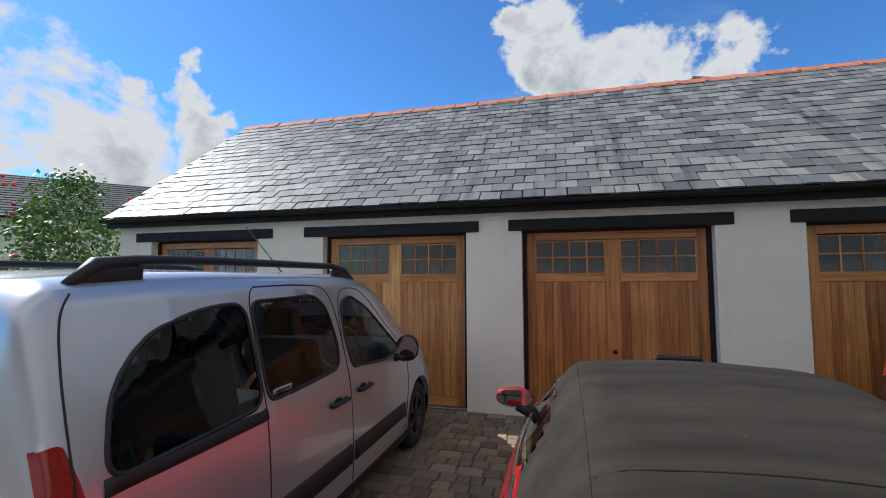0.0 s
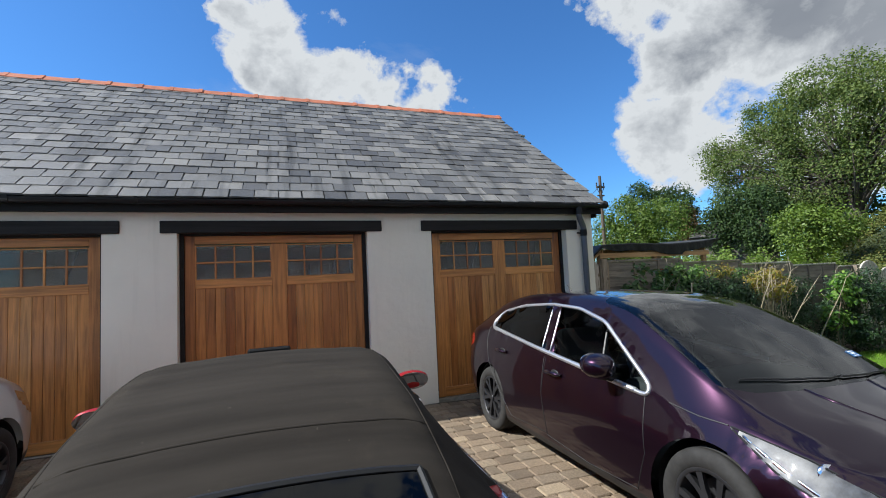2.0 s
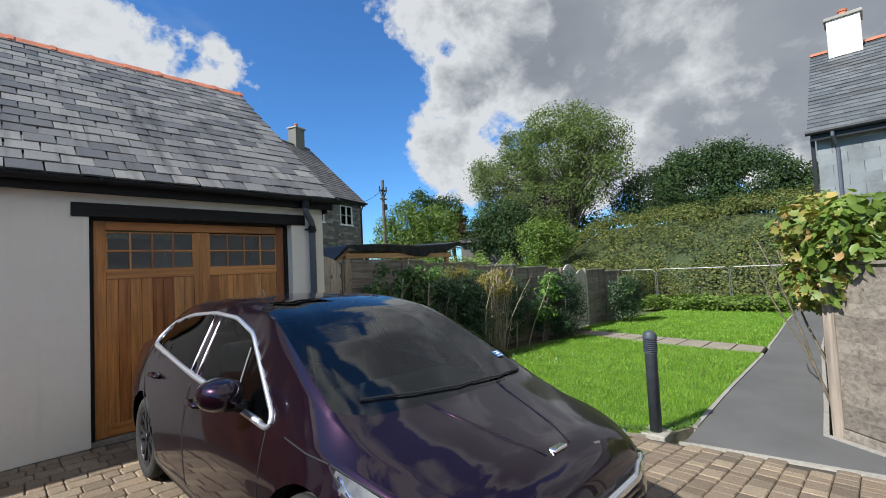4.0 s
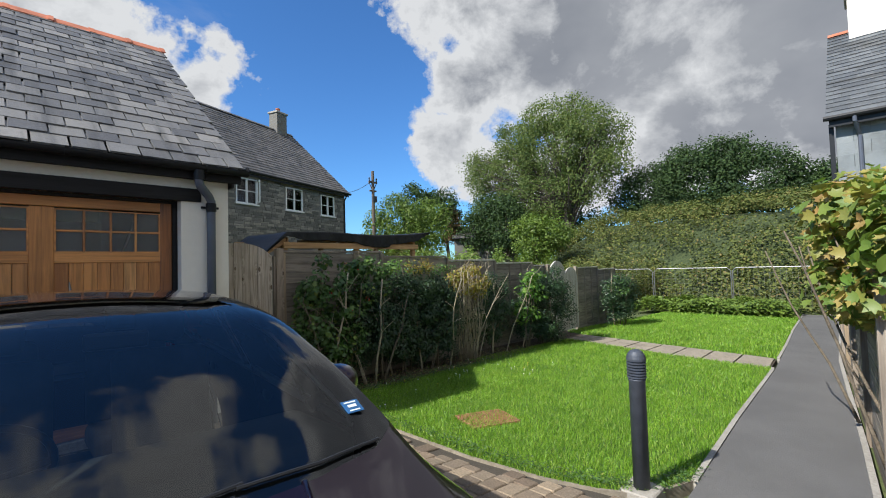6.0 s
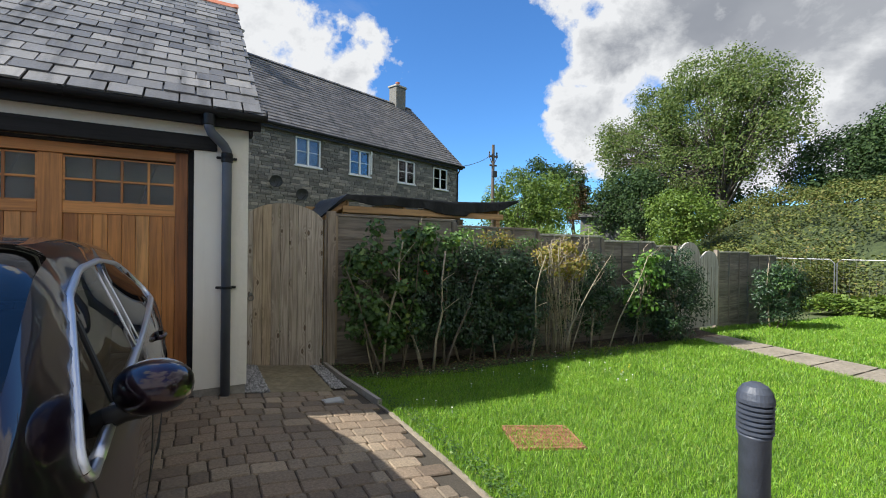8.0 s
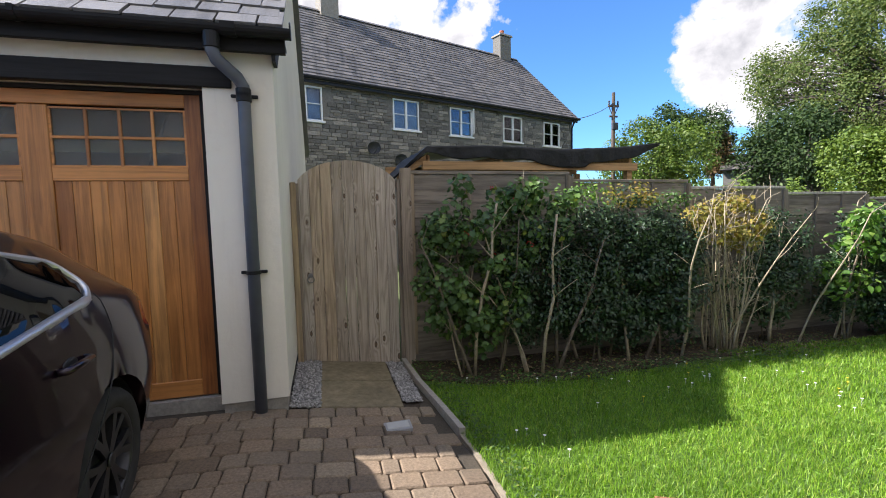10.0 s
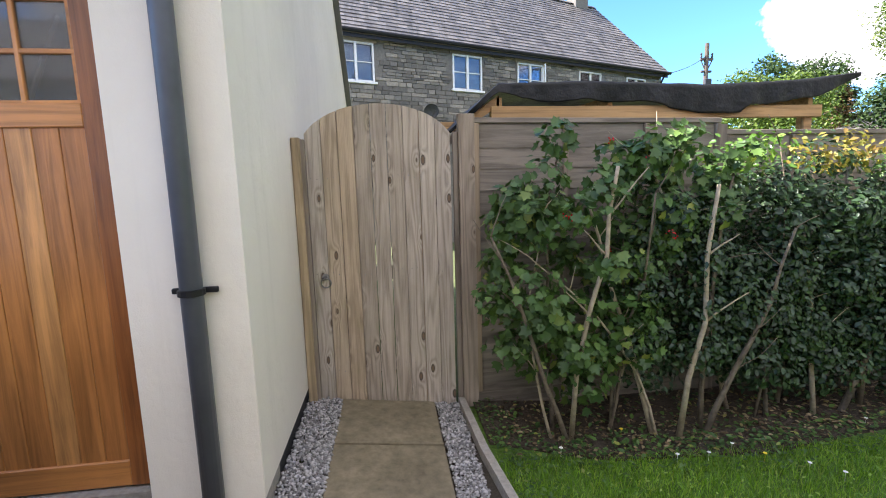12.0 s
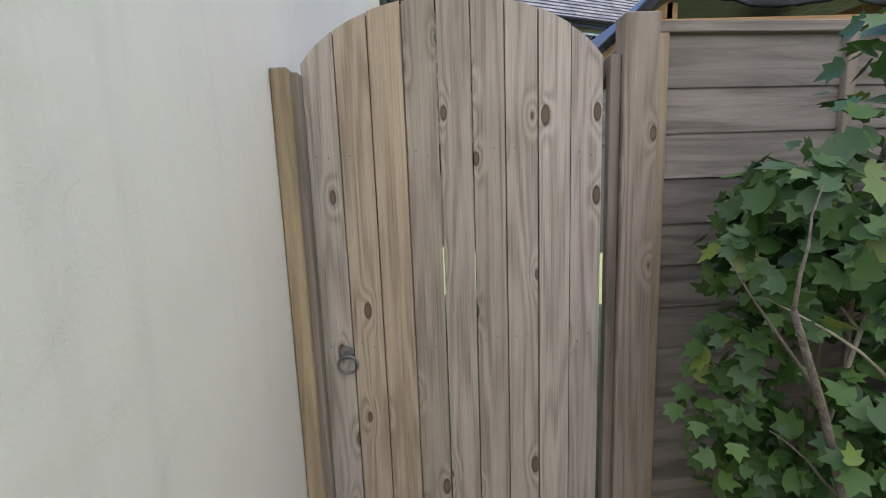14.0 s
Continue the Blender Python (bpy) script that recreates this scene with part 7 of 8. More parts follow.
def flowing(pts, n=6):
    """A rounded line through the points."""
    out = []
    for i in range(len(pts) - 1):
        p0, p1, p2, p3 = (Vector(pts[max(i - 1, 0)]), Vector(pts[i]), Vector(pts[i + 1]), Vector(pts[min(i + 2, len(pts) - 1)]))
        for k in range(n):
            t = k / n
            q = 0.5 * (2 * p1 + (p2 - p0) * t + (2 * p0 - 5 * p1 + 4 * p2 - p3) * t * t + (3 * p1 - p0 - 3 * p2 + p3) * t ** 3)
            out.append((q.x, q.y))
    return out + [tuple(pts[-1])]


def dense(pts, n=6):
    out = []
    for a, b in zip(pts, pts[1:]):
        out += [(a[0] + (b[0] - a[0]) * k / n, a[1] + (b[1] - a[1]) * k / n) for k in range(n)]
    return out + [pts[-1]]


def car_wheel(root, x, y, r, w, sgn, spokes, rim_mat, rim_r):
    hub = part("wheel", lathe(bmesh.new(), [(0.028, -w * 0.40), (0.034, -w * 0.44), (0.03, -w * 0.46), (0.004, -w * 0.47)], 16, 'Y'), rim_mat, root)
    hub.location = (x, y, r)
    hub.rotation_euler = (0, 0, 0 if sgn < 0 else math.pi)
    prof = [(rim_r, -w * 0.42), (rim_r + 0.012, -w * 0.48), (r - 0.05, -w * 0.52), (r - 0.018, -w * 0.47), (r - 0.003, -w * 0.36)]
    prof += [(r, -w * 0.25), (r - 0.008, -w * 0.24), (r - 0.008, -w * 0.2), (r, -w * 0.19), (r, -0.02), (r - 0.008, -0.015), (r - 0.008, 0.015), (r, 0.02)]
    prof += [(r, w * 0.3), (r - 0.02, w * 0.5), (rim_r, w * 0.45)]
    part("tyre", lathe(bmesh.new(), prof, 48, 'Y', caps=False), TYRE, hub, "worn black tyre", True)
    part("rim", lathe(bmesh.new(), [(rim_r + 0.004, -w * 0.44), (rim_r - 0.014, -w * 0.46), (rim_r - 0.022, -w * 0.40), (rim_r - 0.03, w * 0.2), (rim_r - 0.03, w * 0.4)], 40, 'Y', caps=False), rim_mat, hub, "alloy rim", True)
    part("brake_disc", lathe(bmesh.new(), [(0.02, 0.02), (rim_r * 0.72, 0.02), (rim_r * 0.72, 0.04)], 28, 'Y'), DARKALLOY, hub)
    for k in range(spokes):
        a = 2 * math.pi * k / spokes
        for tw in (-0.09, 0.09):
            bm = bmesh.new()
            pts = []
            for q, (rr, hw, dep) in enumerate(((0.03, 0.016, -w * 0.40), (rim_r * 0.55, 0.015, -w * 0.41), (rim_r - 0.018, 0.020, -w * 0.43))):
                ang = a + tw * (0.6 + q * 0.9)
                c, s = math.cos(ang), math.sin(ang)
                pts.append([(rr * c - hw * s, dep, rr * s + hw * c), (rr * c + hw * s, dep, rr * s - hw * c), (rr * c + hw * s * 0.7, dep + 0.03, rr * s - hw * c * 0.7), (rr * c - hw * s * 0.7, dep + 0.03, rr * s + hw * c * 0.7)])
            rows = [[bm.verts.new(p) for p in ring] for ring in pts]
            for r0, r1 in zip(rows, rows[1:]):
                for i in range(4):
                    bm.faces.new((r0[i], r0[(i + 1) % 4], r1[(i + 1) % 4], r1[i]))
            bmesh.ops.recalc_face_normals(bm, faces=bm.faces[:])
            part("spoke", bm, rim_mat, hub)
    return hub


def wheel_well(root, x, y, r, sgn):
    bm = bmesh.new()
    n = 18
    rows = []
    for k in range(n + 1):
        a = math.pi * (-0.08 + 1.16 * k / n)
        c, s = math.cos(a) * r, math.sin(a) * r
        rows.append([bm.verts.new((x + c, y, max(0.16, RW[0] + s))), bm.verts.new((x + c, y - sgn * 0.30, max(0.16, RW[0] + s)))])
    for a, b in zip(rows, rows[1:]):
        bm.faces.new((a[0], a[1], b[1], b[0]))
    bm.faces.new([r_[1] for r_ in rows])
    part("wheel_arch_liner", bm, TRIM, root)


RW = [0.31]


def seat(root, x, y, z, tint=None):
    bm = bmesh.new()
    box(bm, x - 0.25, x + 0.25, y - 0.25, y + 0.25, z, z + 0.16, 0.05, 3)
    part("seat_cushion", bm, tint or SEATCLOTH, root, "", True)
    bm = boxed(-0.07, 0.07, y - 0.24, y + 0.24, 0.0, 0.60, 0.05, 3)
    bmesh.ops.transform(bm, matrix=Matrix.Translation((x - 0.24, 0, z + 0.12)) @ Matrix.Rotation(radians(-16), 4, 'Y'), verts=bm.verts[:])
    part("seat_back", bm, tint or SEATCLOTH, root, "", True)
    bm = boxed(-0.05, 0.05, y - 0.13, y + 0.13, 0.0, 0.19, 0.045, 3)
    bmesh.ops.transform(bm, matrix=Matrix.Translation((x - 0.42, 0, z + 0.73)) @ Matrix.Rotation(radians(-8), 4, 'Y'), verts=bm.verts[:])
    part("headrest", bm, tint or SEATCLOTH, root, "", True)


def cabin(root, x0, x1, w, zf, dash_x, dash_z, pale=False, driver=-0.36):
    part("cabin_floor", boxed(x0, x1, -w, w, 0.24, zf, 0.01), CABIN, root)
    bm = boxed(dash_x - 0.22, dash_x + 0.30, -w, w, dash_z - 0.30, dash_z, 0.06, 3)
    part("dashboard", bm, PALECABIN if pale else CABIN, root, "", True)
    ring = bmesh.new()
    tube(ring, [(0, 0.18 * math.cos(a), 0.18 * math.sin(a)) for a in [2 * math.pi * k / 28 for k in range(29)]], 0.014, 8, False)
    tube(ring, [(0, -0.17, 0), (0.02, 0, -0.02), (0, 0.17, 0)], 0.016, 6)
    tube(ring, [(0.02, 0, 0), (0.25, 0, -0.10)], 0.03, 8)
    bmesh.ops.transform(ring, matrix=Matrix.Translation((dash_x - 0.32, driver, dash_z - 0.02)) @ Matrix.Rotation(radians(22), 4, 'Y'), verts=ring.verts[:])
    part("steering_wheel", ring, PALECABIN if pale else TRIM, root, "", True)
    part("inner_mirror", boxed(dash_x - 0.34, dash_x - 0.32, -0.11, 0.11, dash_z + 0.36, dash_z + 0.43, 0.012, 2), TRIM, root)


def door_mirror(root, shell, x, z, sgn, body, size=(0.10, 0.12, 0.085), reach=0.16):
    yb = shell.side(x, z)
    c = Vector((x, sgn * (yb + reach), z + 0.07))
    bm = bmesh.new()
    bmesh.ops.create_uvsphere(bm, u_segments=20, v_segments=14, radius=1.0)
    for v in bm.verts:
        p = v.co
        x_ = p.x * size[0] * (1.15 if p.x > 0 else 0.45)
        v.co = Vector((x_, p.y * size[1] * (1 - 0.1 * p.x), (abs(p.z) ** 0.8) * math.copysign(1, p.z) * size[2])) + c
    m = part("door_mirror", bm, body, root, "", True)
    face = bmesh.new()
    lathe(face, [(0.002, 0.0), (1.0, 0.0), (1.0, 0.006)], 24, 'X')
    for v in face.verts:
        v.co = Vector((v.co.x - size[0] * 0.47 - v.co.z * size[2] * 0.22 + c.x, v.co.y * size[1] * 0.93 + c.y, v.co.z * size[2] * 0.91 + c.z))
    part("mirror_glass", face, MIRROR, m, "mirror glass")
    arm = bmesh.new()
    tube(arm, [(x + 0.01, sgn * (yb - 0.03), z - 0.03), (x, sgn * (yb + 0.05), z - 0.005), (c.x, c.y - sgn * 0.02, c.z - size[2] * 0.75)], [0.04, 0.032, 0.035], 10)
    part("mirror_arm", arm, TRIM, m, "black mirror arm", True)


def door_handle(root, shell, x, z, sgn, mat):
    y = shell.side(x, z)
    bm = bmesh.new()
    tube(bm, [(x - 0.10, sgn * (y + 0.002), z), (x - 0.085, sgn * (y + 0.03), z + 0.002), (x, sgn * (y + 0.036), z + 0.004), (x + 0.085, sgn * (y + 0.03), z + 0.002), (x + 0.10, sgn * (y + 0.002), z)], [0.014, 0.016, 0.015, 0.016, 0.014], 8)
    h = part("door_handle", bm, mat, root, "", True)
    cup = bmesh.new()
    bmesh.ops.create_uvsphere(cup, u_segments=14, v_segments=8, radius=1.0)
    for v in cup.verts:
        v.co = Vector((x + v.co.x * 0.06, sgn * (y - 0.004) + v.co.y * 0.008, z - 0.005 + v.co.z * 0.035))
    part("handle_recess", cup, TRIM, h, "", True)


def wiper(root, shell, pts, off=0.02):
    bm = bmesh.new()
    shell.over(bm, dense(pts, 4), 0.006, off)
    part("wiper", bm, TRIM, root, "black windscreen wiper")


def arches(cls, x, z, spots, r):
    for cx in spots:
        if (x - cx) ** 2 + (z - RW[0]) ** 2 < r * r:
            return True
    return False


def circle(cx, cz, r, n=40):
    return [(cx + r * math.cos(2 * math.pi * k / n), cz + r * math.sin(2 * math.pi * k / n)) for k in range(n)]


# -- purple hatchback --
def purple_car():
    root = thing("hatchback_car", "dusty aubergine five-door hatchback with chrome window trim, parked", "car", (3.70, -2.54, 0.025), -90)
    root.rotation_euler[0] = radians(-1.6)
    table = [
        (-2.14, .80, .78, .45, .72, .55, .62, .60, .52, .36),
        (-2.09, 1.00, .96, .58, .92, .72, .76, .62, .66, .30),
        (-1.97, 1.20, 1.16, .57, 1.04, .77, .84, .64, .76, .27),
        (-1.75, 1.36, 1.30, .55, 1.10, .79, .89, .64, .82, .25),
        (-1.45, 1.46, 1.40, .56, 1.10, .81, .905, .65, .86, .23),
        (-1.0, 1.525, 1.46, .59, 1.055, .825, .905, .62, .86, .20),
        (-.4, 1.545, 1.48, .60, .99, .835, .90, .60, .86, .19),
        (.1, 1.52, 1.455, .60, .94, .835, .895, .60, .86, .19),
        (.45, 1.455, 1.395, .635, .905, .835, .895, .60, .86, .19),
        (.8, 1.305, 1.25, .685, .885, .83, .895, .60, .86, .19),
        (1.15, 1.12, 1.065, .725, .87, .82, .90, .62, .86, .20),
        (1.42, .985, .925, .72, .85, .80, .90, .62, .85, .21),
        (1.72, .89, .83, .65, .80, .76, .86, .60, .80, .23),
        (1.97, .80, .75, .57, .72, .66, .77, .56, .70, .25),
        (2.09, .70, .665, .48, .64, .55, .64, .5, .60, .27),
        (2.14, .56, .54, .40, .50, .46, .48, .46, .46, .32)]
    sh = CarShell(table, 0.95)
    RW[0] = 0.325
    ra, fa = -1.34, 1.27
    glass = rounded([(.84, .832), (-.3, .945), (-1.36, 1.06), (-1.45, 1.12), (-1.36, 1.235), (-.95, 1.315), (-.45, 1.345), (-.05, 1.325), (.30, 1.24), (.84, .895)], 0.06)
    screen = rounded([(.16, -.5), (.14, .45), (.19, .59), (.5, .625), (.9, .685), (1.25, .725), (1.35, .58), (1.41, .3), (1.43, -.5)], 0.04)
    lamp = rounded([(1.36, .80), (1.72, .745), (1.98, .645), (2.06, .56), (1.92, .545), (1.62, .66)], 0.03)
    tail = rounded([(-2.2, .80), (-2.2, .92), (-1.9, .96), (-1.82, .88), (-1.95, .80)], 0.03)
    arch = [circle(ra, RW[0], 0.375), circle(fa, RW[0], 0.375)]

    def pick(x, y, z, zone):
        if zone <= 2 and arches(None, x, z, (ra, fa), 0.375):
            return "cut"
        if zone == 3 and in_poly(glass, x, z):
            return "b_pillar" if -.37 < x + 0.25 * (z - 1.1) < -.25 else ("rear_side_window" if x < -.3 else "side_window")
        if zone >= 4 and x > 0:
            if in_poly(screen, x, y):
                return "windscreen"
        if zone >= 4 and -1.95 < x < -1.55 and y < 0.5:
            return "rear_window"
        if zone >= 4 and -1.3 < x < 0.14 and y < 0.52:
            return "roof_panel"
        if zone >= 1 and in_poly(lamp, x, z) and y > 0.30:
            return "headlight"
        if in_poly(tail, x, z) and y > 0.35:
            return "tail_light"
        if x > 2.0 and y < 0.50 and 0.30 < z < 0.585:
            return "grille"
        if zone == 0 or z < 0.235:
            return "sill"
        return "body"

    xs = np.unique(np.concatenate([np.linspace(-2.14, -1.9, 14), np.linspace(-1.9, 1.9, 150), np.linspace(1.9, 2.14, 20)]))
    sh.build(root, pick, [glass, lamp, tail] + arch, {"body": PURPLE, "side_window": CARGLASS, "rear_side_window": PRIVACY, "b_pillar": PURPLE, "windscreen": SCREEN, "rear_window": PRIVACY, "headlight": HEADLAMP, "tail_light": REDLAMP, "grille": TRIM, "sill": TRIM, "roof_panel": PURPLE_ROOF}, xs, {"body", "windscreen", "rear_window", "grille", "sill", "roof_panel"}, [screen])
    front_cap(root, sh, 2.14, PURPLE)
    front_cap(root, sh, -2.14, PURPLE)
    for sgn in (1, -1):
        bm = bmesh.new()
        sh.line(bm, glass, 0.016, 0.0, sgn, True)
        sh.line(bm, dense([(.74, .845), (-.3, .948), (-1.36, 1.065)], 14), 0.020, -0.002, sgn)
        for px in (-.285, -.405):
            sh.line(bm, dense([(px + .03, .955), (px - .03, 1.33)], 6), 0.0055, 0.0, sgn)
        part("window_trim", bm, SATIN, root, "bright satin chrome window surround", True)
        bm = bmesh.new()
        sh.line(bm, dense([(.34, 1.17), (.40, .90)], 6), 0.010, 0.0, sgn)
        part("quarterlight_bar", bm, TRIM, root)
        for pts in ([(-.28, .95), (-.30, .60), (-.22, .28), (.3, .24), (.78, .26), (.86, .50), (.82, .84)], [(-.30, .60), (-.31, .95)], [(-.24, .30), (-.85, .27), (-1.05, .45), (-1.33, .72), (-1.44, .92), (-1.45, 1.08)]):
            bm = bmesh.new()
            sh.line(bm, dense(pts, 5), 0.0035, 0.0, sgn)
            part("door_gap", bm, TRIM, root)
        bm = bmesh.new()
        sh.line(bm, dense([(1.0, .83), (1.2, .805), (1.36, .80)], 5), 0.004, 0.0, sgn)
        part("bonnet_gap", bm, TRIM, root)
        door_mirror(root, sh, .52, .905, sgn, PURPLE, (0.115, 0.115, 0.085), 0.13)
        for hx in (-.13, -1.06):
            door_handle(root, sh, hx, .80 if hx > -1 else .86, sgn, PURPLE)
        car_wheel(root, fa, sgn * 0.775, RW[0], 0.21, sgn, 6, DARKALLOY, 0.225)
        car_wheel(root, ra, sgn * 0.775, RW[0], 0.21, sgn, 6, DARKALLOY, 0.225)
        for cx in (fa, ra):
            wheel_well(root, cx, sgn * 0.84, 0.372, sgn)
        # lamp inside
        lx = 1.72
        for k, (dx, dz, rr) in enumerate(((0.0, 0.0, 0.055), (0.20, -0.055, 0.048))):
            yy = sgn * (sh.side(lx + dx, 0.69 + dz) - 0.088)
            bm = bmesh.new()
            lathe(bm, [(0.003, 0.0), (rr * 0.5, 0.004), (rr * 0.8, 0.02), (rr, 0.035), (rr, 0.06)], 20, 'X')
            bmesh.ops.transform(bm, matrix=Matrix.Translation((lx + dx, yy, 0.69 + dz)) @ Matrix.Rotation(sgn * radians(25), 4, 'Z'), verts=bm.verts[:])
            part("lamp_unit", bm, LAMPINNER, root, "bright projector lamp", True)
        bm = bmesh.new()
        sh.line(bm, dense([(1.42, .775), (1.64, .675), (1.92, .56), (2.04, .575)], 5), 0.012, -0.012, sgn)
        part("lamp_strip", bm, LAMPINNER, root, "bright daytime lamp strip", True)
        bm = bmesh.new()
        sh.line(bm, lamp, 0.006, 0.0, sgn, True)
        part("lamp_seal", bm, TRIM, root)
    # grille bars and the chrome frame
    def nose(y, z):
        """How far forward the front reaches at that place."""
        for x in np.linspace(2.14, 1.6, 55):
            if sh.side(x, z) >= abs(y) - 1e-6:
                return float(x)
        return 1.6

    for k in range(6):
        z = .32 + .042 * k
        bm = tube(bmesh.new(), [(nose(y, z) + .004, y, z) for y in np.linspace(-.50, .50, 25)], 0.007, 6)
        part("grille_bar", bm, TRIM, root)
    bm = tube(bmesh.new(), [(nose(y, .57 + .02 * (y / .6) ** 2) + .006, y, .57 + .02 * (y / .6) ** 2) for y in np.linspace(-.62, .62, 41)], [0.024] * 41, 8)
    part("grille_frame", bm, CHROME, root, "chrome grille surround", True)
    bm = bmesh.new()
    box(bm, 2.150, 2.162, -.055, -.025, .43, .56, .003)
    box(bm, 2.150, 2.162, .025, .055, .43, .56, .003)
    tube(bm, [(2.158, -.04, .555), (2.163, .04, .44)], 0.012, 6)
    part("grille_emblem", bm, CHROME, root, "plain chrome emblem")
    part("bonnet_emblem", boxed(1.93, 1.97, -.05, .05, sh.top(1.95, 0) - .004, sh.top(1.95, 0) + .012, .004), CHROME, root, "small chrome emblem on the bonnet")
    for sgn in (1, -1):
        bm = bmesh.new()
        sh.over(bm, [(1.40, sgn * .28), (1.55, sgn * .24), (1.8, sgn * .17), (1.95, sgn * .10)], 0.012, -0.006)
        part("bonnet_crease", bm, PURPLE, root, "", True)
    wiper(root, sh, [(1.26, -.58), (1.33, -.3), (1.37, 0.0), (1.36, .12)], 0.012)
    wiper(root, sh, [(1.37, .10), (1.37, .35), (1.33, .60)], 0.012)
    cabin(root, -1.5, 1.15, .74, .30, .72, .88, False, -.36)
    for y in (-.36, .36):
        seat(root, -.05, y, .42)
    for y in (-.36, .36):
        seat(root, -.95, y, .42)
    part("rear_shelf", boxed(-1.75, -1.25, -.6, .6, .86, .9, .01), CABIN, root)
    bm = bmesh.new()
    tube(bm, [(-1.05, 0, sh.top(-1.05, 0)), (-1.12, 0, sh.top(-1.05, 0) + .06)], [0.008, 0.003], 6)
    part("aerial", bm, TRIM, root)
    # dealer's sticker low on the windscreen
    st = sticker(root, sh)
    return root


def front_cap(root, sh, x, mat):
    """Closes the end of the shell."""
    r = sh.ring(x)
    bm = bmesh.new()
    vs = [bm.verts.new((x, p[0], p[1])) for p in r] + [bm.verts.new((x, -p[0], p[1])) for p in reversed(r[:-1])]
    bm.faces.new(vs)
    part("bumper", bm, mat, root)


def sticker(root, sh):
    blue = plain("sticker_blue", (0.02, 0.10, 0.25), 0.4)
    white = plain("sticker_white", (0.8, 0.8, 0.8), 0.4)
    base = part("windscreen_sticker", boxed(-.036, .036, -.031, .031, 0, .003), blue, root, "blue square sticker with white lettering")
    rake = math.atan2(sh.top(1.12, .60) - sh.top(1.22, .60), 0.10)
    base.matrix_local = Matrix.Translation((1.17, .60, sh.top(1.17, .60) + .006)) @ Matrix.Rotation(rake, 4, 'Y') @ Matrix.Rotation(radians(90), 4, 'Z')
    for w, y, h in ((.050, .021, .006), (.036, .002, .013), (.044, -.021, .006)):
        part("lettering", boxed(-w / 2, w / 2, y - h / 2, y + h / 2, .003, .0045), white, base)
    return base


PURPLE_ROOF = paint("roof_paint", (0.018, 0.012, 0.02), 0.3, 0.25, 0.05, 0.2)
purple_car()


